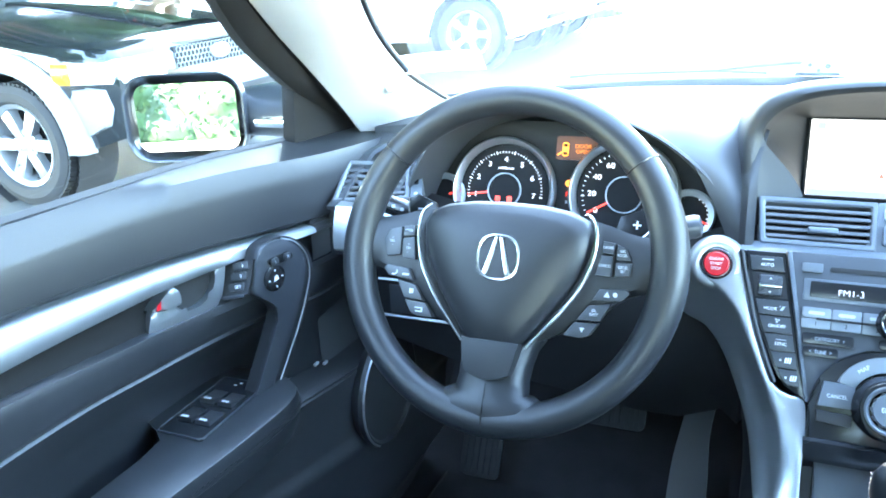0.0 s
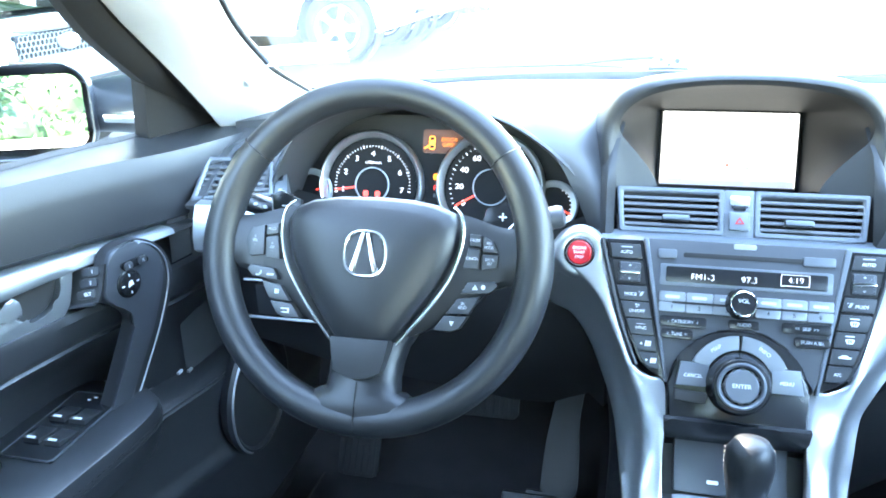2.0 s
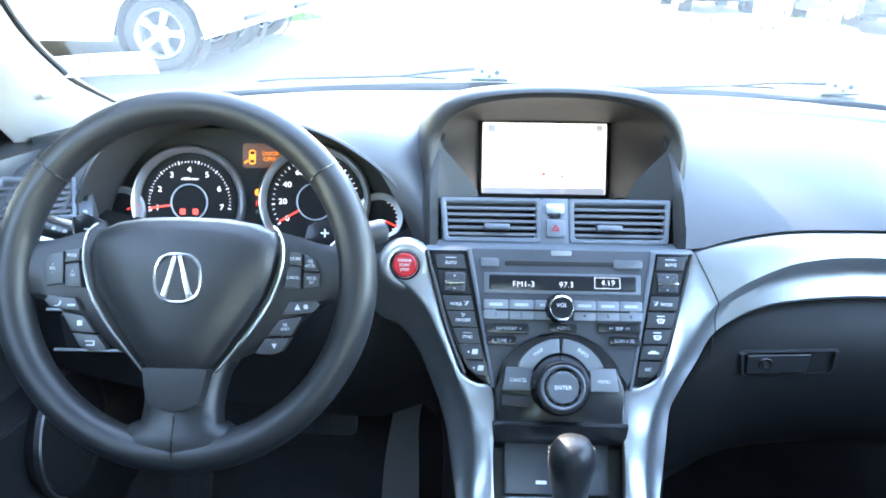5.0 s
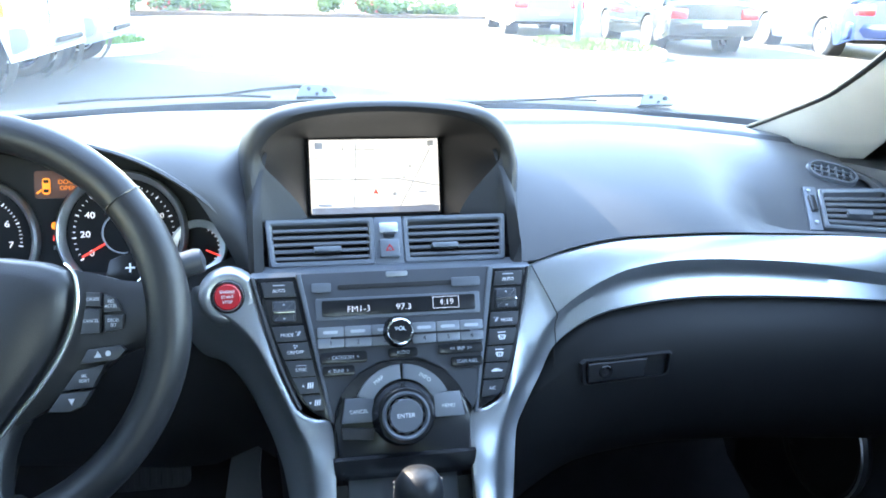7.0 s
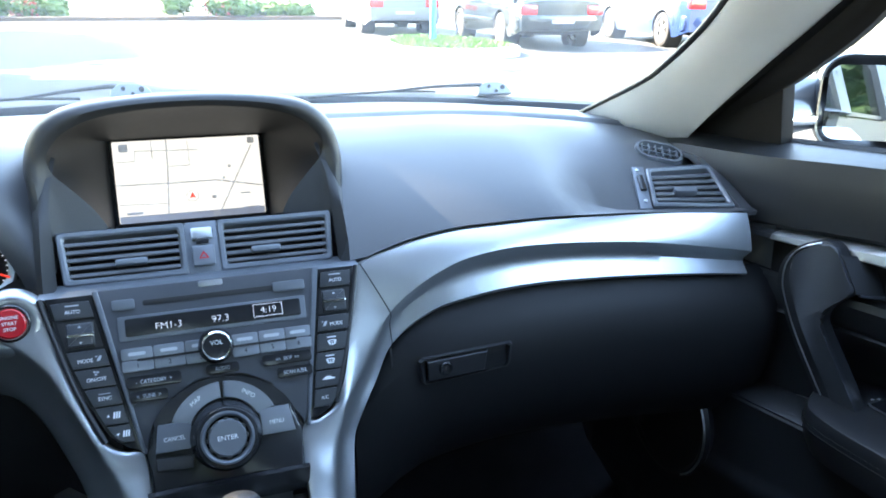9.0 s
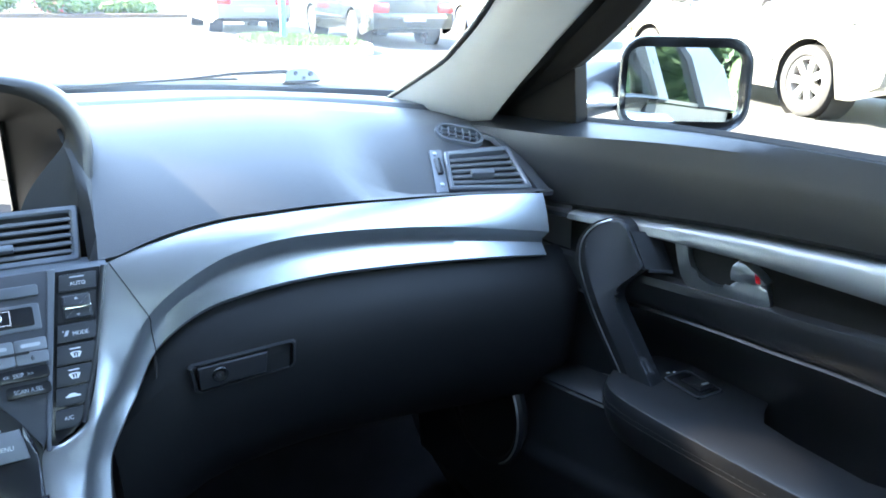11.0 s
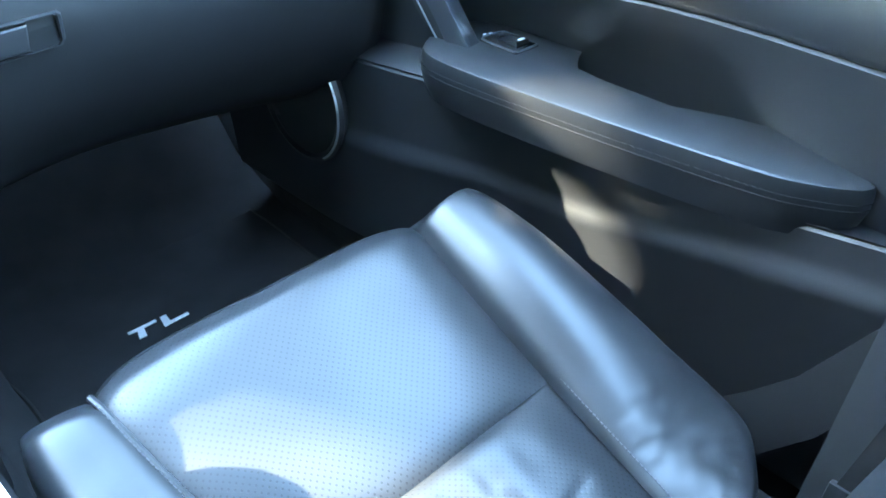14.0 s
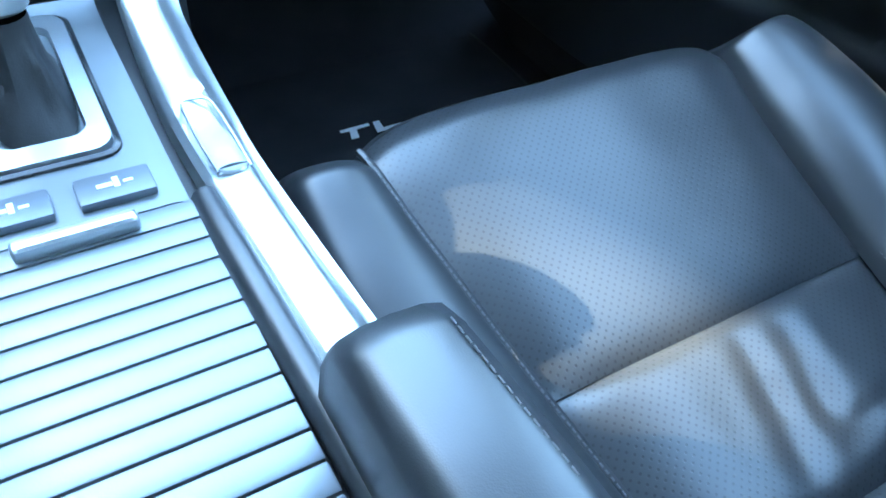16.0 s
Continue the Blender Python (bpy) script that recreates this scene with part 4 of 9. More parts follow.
skin(bm, [[(x, -0.2945, 0.432), (x * 0.985, -0.2935, 0.418), (x * 0.94, -0.288, 0.407), (x * 0.92, -0.272, 0.402)] for x in (-0.0735, -0.03, 0.03, 0.0735)])
thick(bm, 0.006)
part("housing_skirt", bm, M_GLOSS, house)
for a0, a1, txt in ((22, 88, "INFO"), (92, 158, "MAP")):
    bm = B()
    out = [(0.0505 * math.cos(radians(a0 + (a1 - a0) * i / 10)), -0.006 + 0.0485 * math.sin(radians(a0 + (a1 - a0) * i / 10))) for i in range(11)]
    inn = [(0.0335 * math.cos(radians(a0 + (a1 - a0) * i / 10)), -0.006 + 0.0335 * math.sin(radians(a0 + (a1 - a0) * i / 10))) for i in range(10, -1, -1)]
    prism(bm, out + inn, 0.008, 0.019, CK, 0.0015)
    but = part("arc_key", bm, M_KEY, stack, "curved silver key")
    am = radians((a0 + a1) / 2)
    lettering("legend", txt, 0.006, CK @ pose(0.042 * math.cos(am), -0.006 + 0.041 * math.sin(am), 0.0193, 0, 0, (a0 + a1) / 2 - 90), M_WHITE, but)
for x0, x1, txt, mt in ((-0.0615, -0.030, "CANCEL", M_GREY), (0.032, 0.0625, "MENU", M_KEY)):
    bm = B()
    prism(bm, [(x0 * 1.03, -0.014), (x1 * 1.03 if x1 > 0 else x1, -0.014), (x1 * 0.96 if x1 > 0 else x1, 0.011), (x0 * 0.96 if x0 < 0 else x0, 0.011)], 0.008, 0.019, CK, 0.0015)
    but = part("side_key", bm, mt, stack, "flat key beside the knob")
    lettering("legend", txt, 0.0055, CK @ pose((x0 + x1) / 2, -0.003, 0.0193), M_WHITE, but, 0.9)
bm = B()
prism(bm, [(-0.0630, -0.030), (-0.032, -0.032), (-0.030, -0.0205), (-0.0635, -0.0185)], 0.008, 0.018, CK, 0.0015)
part("small_key", bm, M_PLASTIC, stack)
KN = CK @ pose(0.0, -0.008, 0)
bm = B()
rev(bm, [(0.0335, 0.010), (0.0332, 0.018), (0.0318, 0.022), (0.0305, 0.024), (0.0290, 0.037), (0.0270, 0.0395), (0.0240, 0.0400)], KN, 48)
knob = part("controller_knob", bm, M_GLOSS, stack, "large round black controller knob")
bm = B()
rev(bm, [(0.0245, 0.0390), (0.0238, 0.0412), (0.0222, 0.0416), (0.0205, 0.0404), (0.0195, 0.038)], KN, 48)
part("knob_ring", bm, M_GREY, knob, "ridged metal ring")
bm = B()
rev(bm, [(0.0172, 0.037), (0.0170, 0.0405), (0.0158, 0.0414), (0.0001, 0.0408)], KN, 40)
cap = part("knob_cap", bm, M_GREY, knob)
lettering("legend", "ENTER", 0.0062, KN @ pose(0, 0, 0.0415), M_WHITE, cap)
bm = B()
for i in range(12):
    a = radians(30 * i)
    box(bm, (0.0176, 0.0, 0.0402), (0.0022, 0.0042, 0.0022), 0.0005, KN @ pose(0, 0, 0, 0, 0, 30 * i))
part("knob_teeth", bm, M_STACK, knob)

# ---- air vents in the middle ----
VNT = frame_of((0, -0.145, 0.612), (0, 0.55, 0.835))


def vent(m, quad, slats, tab, name="air_vent", scale=1.0):
    """A grille within four corners (top left, top right, bottom right, bottom left): frame, dark cavity, each slat, sliding tab."""
    q = [Vector((*p, 0)) for p in quad]
    mid = sum(q, Vector()) / 4

    def ring(inset, z):
        out = []
        for k in range(4):
            p, a, b = q[k], q[k - 1], q[(k + 1) % 4]
            c = p + ((a - p).normalized() + (b - p).normalized()) * inset
            r = 0.003
            out.append(c + (a - p).normalized() * r)
            out.append(c + ((a - p).normalized() + (b - p).normalized()) * r * 0.3)
            out.append(c + (b - p).normalized() * r)
        return [m @ Vector((v_.x, v_.y, z)) for v_ in out]

    bm = B()
    skin(bm, [ring(0.0, -0.022), ring(0.0, 0.001), ring(0.0015, 0.003), ring(0.0045, 0.003), ring(0.0065, 0.0005), ring(0.007, -0.021)], closed=True)
    v = part(name, bm, M_GREY, dash, "grey framed air vent with black slats")
    bm = B()
    bm.faces.new([bm.verts.new(p) for p in ring(0.006, -0.020)])
    part("cavity", bm, M_DARKVOID, v)
    tl, tr, br, bl = q
    for i in range(slats):
        f = 0.14 + 0.72 * (i + 0.5) / slats
        a, b = tl.lerp(bl, f), tr.lerp(br, f)
        a, b = a + (b - a).normalized() * 0.0068, b + (a - b).normalized() * 0.0068
        bm = B()
        h = 0.0068 * scale
        for z0, z1, dy in ((-0.014, 0.0005, h),):
            skin(bm, [[m @ Vector((p.x, p.y + yy, zz)) for yy, zz in ((dy * 0.42, z0), (dy * 0.16, z1 - 0.002), (dy * 0.06, z1), (-dy * 0.40, z1 + 0.0004), (-dy * 0.52, z1 - 0.0008), (dy * 0.10, z0))] for p in (a, a.lerp(b, 0.5), b)], closed=True, caps=True)
        part("slat", bm, M_SLAT, v)
    bm = B()
    p = tl.lerp(tr, tab).lerp(bl.lerp(br, tab), 0.66)
    box(bm, (p.x, p.y, 0.0015), (0.030, 0.0062 * scale, 0.012), 0.0018, m)
    part("tab", bm, M_GREY, v)
    return v


bm = B()
prism(bm, [(-0.134, -0.027), (0.134, -0.027), (0.138, 0.026), (-0.138, 0.026)], -0.045, -0.0235, VNT)
part("vent_panel", bm, M_GREY, dash, "charcoal panel round the middle vents")
vent(VNT, [(-0.137, 0.0275), (-0.016, 0.0275), (-0.016, -0.0275), (-0.132, -0.0275)], 5, 0.55)
vent(VNT, [(0.016, 0.0275), (0.137, 0.0275), (0.132, -0.0275), (0.016, -0.0275)], 5, 0.40)
bm = B()
skin(bm, [[(x, -0.156, 0.590), (x, -0.170, 0.589), (x, -0.190, 0.596), (x, -0.201, 0.594)] for x in (-0.15, 0.0, 0.15)])
thick(bm, 0.004)
part("ledge", bm, M_GREY, dash)
bm = B()
prism(bm, rrect(0.032, 0.055, 0.002, 3), -0.02, 0.001, VNT, 0.001)
hz = part("switch_plate", bm, M_GREY, dash)
bm = B()
prism(bm, rrect(0.022, 0.021, 0.002, 3, 0, -0.010), 0.002, 0.006, VNT, 0.0015)
hb = part("hazard_button", bm, M_GREY, hz, "hazard light button with red triangle")
bm = B()
tri = [(0, -0.0055), (-0.005, -0.0135), (0.005, -0.0135)]
tri2 = [(0, -0.008), (-0.003, -0.0125), (0.003, -0.0125)]
skin(bm, [[VNT @ Vector((x, y, 0.0063)) for x, y in tri], [VNT @ Vector((x, y, 0.0063)) for x, y in tri2]], closed=True)
part("triangle_mark", bm, M_RED, hb)
bm = B()
prism(bm, rrect(0.021, 0.012, 0.002, 3, 0, 0.014), 0.002, 0.0045, VNT, 0.001)
part("airbag_lamp", bm, M_SILVER, hz)
bm = B()
prism(bm, [(-0.006, 0.003), (0.006, 0.003), (0.007, 0.009), (-0.007, 0.009)], 0.002, 0.0048, VNT, 0.001)
part("tab_mark", bm, M_GLOSS, hz)

# ---- start button in its silver eye ----
SB = frame_of((-0.1735, -0.209, 0.5785), (0, 0.35, 0.94)) @ Matrix.Scale(0.93, 4)
bm = B()
rev(bm, [(0.034, -0.012), (0.031, -0.003), (0.027, 0.0), (0.023, 0.001), (0.0192, 0.0), (0.0182, -0.004)], SB, 40)
part("start_bezel", bm, M_SILVER, dash, "satin silver eye round the start button")
startb = thing("start_button", "round red engine start button with chrome ring", "button")
bm = B()
rev(bm, [(0.0186, -0.006), (0.0184, 0.0025), (0.0170, 0.004), (0.0158, 0.0025), (0.0155, -0.004)], SB, 40)
part("ring", bm, M_GLOSS, startb, "dark outer ring")
bm = B()
rev(bm, [(0.0152, -0.004), (0.0148, 0.003), (0.0132, 0.0046), (0.0001, 0.0042)], SB, 40)
part("button_cap", bm, M_RED, startb, "red cap")
for k, w in enumerate(("ENGINE", "START", "STOP")):
    lettering("legend", w, 0.0046, SB @ pose(0, 0.0056 - 0.0056 * k, 0.0048), M_WHITE, startb)

# ---- instruments ----
CL = frame_of((-0.3825, -0.05, 0.60), (0, 0.34, 0.94))
cluster = thing("instrument_cluster", "black instrument cluster with two large silver-ringed dials, lit", "instrument cluster")
bm = B()
prism(bm, rrect(0.50, 0.19, 0.06, 6, -0.005, 0.0), -0.02, 0.0, CL)
part("cluster_face", bm, M_DARKVOID, cluster, "matt black cluster face")
DIALS = [(-0.0860, -0.003, 0.073, "tach"), (0.0800, 0.001, 0.072, "speed"), (-0.1765, -0.016, 0.032, "temp"), (0.1640, -0.019, 0.032, "fuel")]
for cx, cy, r, kind in DIALS:
    D = CL @ pose(cx, cy, 0)
    bm = B()
    lift = 1.0 if r > 0.05 else 0.35
    rev(bm, [(r + 0.001, 0.0), (r + 0.001, 0.014 * lift), (r - 0.0015, 0.0175 * lift), (r - 0.0045, 0.0150 * lift), (r - 0.008, 0.004)], D, 56)
    ring = part("dial_ring", bm, M_SILVER, cluster, "silver dial ring")
    bm = B()
    rev(bm, [(0.0001, 0.003), (r - 0.007, 0.003)], D, 48)
    dial = part("dial_face", bm, M_DIAL, cluster, "black dial face")
    if kind in ("tach", "speed"):
        bm = B()
        rev(bm, [(0.0245, 0.003), (0.0245, 0.0065), (0.0232, 0.0065), (0.0232, 0.003)], D, 40)
        part("hub_ring", bm, M_GREYPRINT, dial)
        bm = B()
        n = 43 if kind == "tach" else 37
        for i in range(n):
            a = radians(192 - 200 * i / (n - 1) if kind == "tach" else 212 - 248 * i / (n - 1))
            big = i % (6 if kind == "tach" else 4) == 0
            rr = 0.0535 if kind == "tach" else 0.0555
            box(bm, (rr, 0, 0.0035), (0.0042 if big else 0.0026, 0.0013 if big else 0.0007, 0.0005), 0, D @ pose(0, 0, 0, 0, 0, math.degrees(a)))
        part("tick_marks", bm, M_LITWHITE, dial, smooth=False)
        words = [str(i) for i in range(1, 8)] if kind == "tach" else ["0", "20", "40", "60", "80", "100", "120", "140", "160"]
        for i, w in enumerate(words):
            a = radians((190 - 33 * i) if kind == "tach" else (212 - 31 * i))
            lettering("numeral", w, 0.0102 if len(w) < 3 else 0.008, D @ pose(0.043 * math.cos(a), 0.043 * math.sin(a), 0.0036), M_LITWHITE, dial, 1.15)
        lettering("numeral", "x1000r/min" if kind == "tach" else "mph", 0.005, D @ pose(0.0 if kind == "tach" else 0.026, 0.031, 0.0036), M_LITWHITE, dial)
        a = radians(189 if kind == "tach" else 210)
        bm = B()
        box(bm, (0.039, 0, 0.006), (0.030, 0.0024, 0.0012), 0.0005, D @ pose(0, 0, 0, 0, 0, math.degrees(a)))
        part("needle", bm, M_LITRED, dial, "lit red needle")
    else:
        bm = B()
        for i in range(8):
            a = radians(-50 + 14 * i) if kind == "temp" else radians(60 - 14 * i)
            box(bm, (0.024, 0, 0.0035), (0.004, 0.0012, 0.0005), 0, D @ pose(0, 0, 0, 0, 0, math.degrees(a)))
        part("tick_marks", bm, M_LITWHITE, dial, smooth=False)
        bm = B()
        box(bm, (0.018, 0, 0.006), (0.018, 0.002, 0.001), 0.0004, D @ pose(0, 0, 0, 0, 0, 18 if kind == "temp" else -25))
        part("needle", bm, M_LITRED, dial, "lit red needle")
bm = B()
for dx, dy in ((-0.010, -0.012), (0.007, -0.012)):
    prism(bm, rrect(0.007, 0.008, 0.002, 2, -0.085 + dx, -0.003 + dy), 0.003, 0.0045, CL)
part("warning_lamp", bm, M_LITRED, cluster, "two small lit red warning lamps")
# orange message window
bm = B()
prism(bm, rrect(0.056, 0.032, 0.003, 2, 0.011, 0.060), 0.0, 0.002, CL)
msg = part("message_window", bm, M_DIMORANGE, cluster, "dim orange message window")
lettering("message", "DOOR\nOPEN", 0.0072, CL @ pose(0.020, 0.059, 0.0024), M_LITORANGE, msg, 1.05, weight=-0.0001)
bm = B()
prism(bm, rrect(0.0085, 0.019, 0.003, 3, -0.004, 0.058), 0.0015, 0.0028, CL)
prism(bm, [(-0.014, 0.049), (-0.009, 0.053), (-0.009, 0.055), (-0.015, 0.051)], 0.0015, 0.0028, CL)
part("car_symbol", bm, M_LITORANGE, msg)
bm = B()
for yy in (0.0635, 0.0525):
    prism(bm, rrect(0.0058, 0.004, 0.001, 2, -0.004, yy), 0.002, 0.0033, CL)
part("car_symbol_glass", bm, M_DARKVOID, msg)
bm = B()
prism(bm, rrect(0.009, 0.009, 0.004, 3, 0.004, 0.012), 0.0, 0.0012, CL)
part("amber_lamp", bm, M_LITORANGE, cluster)
lettering("gear_letter", "P", 0.009, CL @ pose(0.003, -0.003, 0.0012), M_LITRED, cluster)
lettering("gear_letter", "R", 0.007, CL @ pose(0.003, -0.014, 0.0012), M_GREYPRINT, cluster)

# ---- steering wheel ----
WH = frame_of((-0.376, -0.327, 0.608), (0, 0.407, 0.914))
wheel = thing("steering_wheel", "black leather steering wheel with chrome emblem and thumb buttons", "steering wheel")
bm = B()
R0, n = 0.1675, 96
secs = []
for i in range(n):
    a = 2 * math.pi * i / n
    fat = 0.0165 + 0.002 * (abs(math.cos(a)) ** 6) + 0.0015 * max(0, -math.sin(a)) ** 4
    row = []
    for k in range(16):
        b = 2 * math.pi * k / 16
        rr = R0 + fat * math.cos(b) * 1.0
        row.append(WH @ Vector((rr * math.cos(a), rr * math.sin(a), 0.012 + fat * 1.05 * math.sin(b))))
    secs.append(row)
skin(bm, secs + [secs[0]], closed=True)
bmesh.ops.remove_doubles(bm, verts=bm.verts, dist=1e-6)
rim = part("rim", bm, M_RIM, wheel, "black leather rim")
for a in (38, 142):
    bm = B()
    q = radians(a)
    rev(bm, [(0.01855, -0.0006), (0.0189, 0.0), (0.01855, 0.0006)],
        WH @ pose(R0 * math.cos(q), R0 * math.sin(q), 0.012, 90, 0, math.degrees(q)), 24)
    part("seam", bm, M_GLOSS, rim)
# hub pad
PADO = [(0.0, 0.060), (0.04, 0.0585), (0.067, 0.054), (0.085, 0.046), (0.0925, 0.032), (0.091, 0.012), (0.083, -0.012), (0.066, -0.042), (0.046, -0.070), (0.032, -0.088), (0.021, -0.097), (0.0, -0.0995)]
outline = PADO + [(-x, y) for x, y in PADO[-2:0:-1]]
bm = B()
secs = []
for k, z in ((1.0, -0.02), (1.0, 0.004), (0.98, 0.013), (0.93, 0.020), (0.80, 0.026), (0.5, 0.030), (0.2, 0.031)):
    secs.append([WH @ Vector((x * k, -0.012 + (y + 0.012) * k, z)) for x, y in outline])
skin(bm, secs, closed=True, caps=True)
hub = part("hub_pad", bm, M_RIM, wheel, "black airbag pad")
# emblem: ring and spread strokes
EM = WH @ pose(0, 0.0, 0.0302)
bm = B()
secs = []
for i in range(40):
    a = 2 * math.pi * i / 40
    c, s_ = math.cos(a), math.sin(a)
    x, y = 0.0215 * math.copysign(abs(c) ** 0.75, c), 0.0225 * math.copysign(abs(s_) ** 0.75, s_)
    row = []
    for k in range(8):
        b = 2 * math.pi * k / 8
        row.append(EM @ Vector((x * (1 + 0.075 * math.cos(b)), y * (1 + 0.075 * math.cos(b)), 0.0014 + 0.0015 * math.sin(b))))
    secs.append(row)
skin(bm, secs + [secs[0]], closed=True)
bmesh.ops.remove_doubles(bm, verts=bm.verts, dist=1e-6)
emblem = part("emblem_ring", bm, M_BRIGHT, wheel, "chrome emblem ring")
for s in (-1, 1):
    bm = B()
    prism(bm, [(s * 0.0003, 0.0205), (s * 0.0042, 0.0205), (s * 0.0150, -0.016), (s * 0.0095, -0.0195)], 0.0, 0.0028, EM, 0.0006)
    part("emblem_stroke", bm, M_BRIGHT, emblem)
# chrome lines beside the pad
for s in (-1, 1):
    bm = B()
    pts = smooth_line([(s * 0.085, 0.0515, 0.0135), (s * 0.0925, 0.044, 0.0165), (s * 0.0955, 0.030, 0.018), (s * 0.0945, 0.010, 0.019), (s * 0.0860, -0.018, 0.019), (s * 0.0690, -0.046, 0.019), (s * 0.0500, -0.070, 0.0185), (s * 0.0345, -0.089, 0.017)], 32)
    tube(bm, [WH @ p for p in pts], [0.0009 + 0.0012 * math.sin(math.pi * (0.06 + 0.78 * i / 31)) for i in range(32)], 10)
    part("chrome_line", bm, M_BRIGHT, wheel, "thin chrome line beside the pad")
    # side spoke with its button cluster
    bm = B()
    top = smooth_line([(0.075, 0.050, 0.0), (0.105, 0.043, 0.004), (0.128, 0.036, 0.006), (0.150, 0.034, 0.008), (0.165, 0.040, 0.010)], 12)
    bot = smooth_line([(0.030, -0.088, 0.0), (0.066, -0.070, 0.002), (0.100, -0.050, 0.004), (0.130, -0.026, 0.007), (0.165, -0.020, 0.010)], 12)
    secs = []
    for a, b in zip(top, bot):
        d = b - a
        secs.append([WH @ Vector((s * p.x, p.y, p.z + dz)) for p, dz in ((a, -0.016), (a, 0.002), (a + d * 0.12, 0.007), (a + d * 0.5, 0.0085), (a + d * 0.88, 0.007), (b, 0.002), (b, -0.016))])
    skin(bm, secs, closed=True, caps=True)
    part("side_spoke", bm, M_RIM, wheel)
# lower spoke with its shield
bm = B()
secs = []
for y, w, z in ((-0.080, 0.048, 0.002), (-0.092, 0.041, 0.006), (-0.108, 0.0375, 0.010), (-0.124, 0.0365, 0.014), (-0.138, 0.038, 0.017), (-0.148, 0.044, 0.0195), (-0.158, 0.060, 0.020), (-0.166, 0.080, 0.018)):
    secs.append([WH @ Vector((x * w, y + 0.010 * x * x * (y < -0.14), z + 0.007 * (1 - x * x) + dz)) for x, dz in ((-1, -0.024), (-1, -0.007), (-0.9, 0.0), (-0.6, 0.003), (0, 0.004), (0.6, 0.003), (0.9, 0.0), (1, -0.007), (1, -0.024))])
skin(bm, secs, closed=True, caps=True)
part("lower_spoke", bm, M_RIM, wheel, "black leather lower spoke", angle=70)
bm = B()
prism(bm, [(-0.031, -0.086), (-0.0275, -0.104), (-0.0245, -0.119), (-0.012, -0.1245), (0.0, -0.1265), (0.012, -0.1245), (0.0245, -0.119), (0.0275, -0.104), (0.031, -0.086)], 0.004, 0.0245, WH @ pose(0, 0, 0, -4, 0, 0), 0.002)
part("spoke_shield", bm, M_HOOD, wheel, "charcoal shield below the pad")
bm = B()
tube(bm, [WH @ Vector((0.0, y, z)) for y, z in ((-0.128, 0.0275), (-0.140, 0.0292), (-0.152, 0.031), (-0.166, 0.0315), (-0.178, 0.027))], 0.0006, 6)
part("spoke_seam", bm, M_GLOSS, wheel)
# thumb buttons
def thumb(s, pts, txt="", z=0.012):
    bm = B()
    prism(bm, [(s * x, y) for x, y in pts], z - 0.006, z + 0.0055, WH, 0.0012)
    but = part("thumb_button", bm, M_STACK, wheel, "charcoal thumb button")
    cx = sum(p[0] for p in pts) / len(pts)
    cy = sum(p[1] for p in pts) / len(pts)
    if txt:
        lettering("legend", txt, 0.0040, WH @ pose(s * cx, cy, z + 0.0058), M_GREYPRINT, but, 0.8)
    return but


thumb(-1, [(0.135, 0.009), (0.129, 0.020), (0.115, 0.0235), (0.114, -0.007), (0.130, -0.0098)], "+\nVOL\n-", 0.0145)
thumb(-1, [(0.113, 0.0243), (0.099, 0.0265), (0.0995, 0.0156), (0.113, 0.0131)], "MODE", 0.0145)
thumb(-1, [(0.113, 0.0109), (0.0995, 0.0131), (0.096, -0.0107), (0.112, -0.0098)], "+\nCH\n-", 0.0145)
thumb(1, [(0.103, 0.0265), (0.114, 0.0255), (0.114, 0.0143), (0.103, 0.0153)], "CRUISE", 0.0145)
thumb(1, [(0.117, 0.0243), (0.125, 0.0207), (0.131, 0.0095), (0.117, 0.0095)], "RES\nACCEL", 0.0145)
thumb(1, [(0.102, 0.0125), (0.1135, 0.0122), (0.113, -0.0075), (0.098, -0.0075)], "CANCEL", 0.0145)
thumb(1, [(0.117, 0.0068), (0.132, 0.0068), (0.131, -0.0053), (0.117, -0.0075)], "DECEL\nSET", 0.0145)
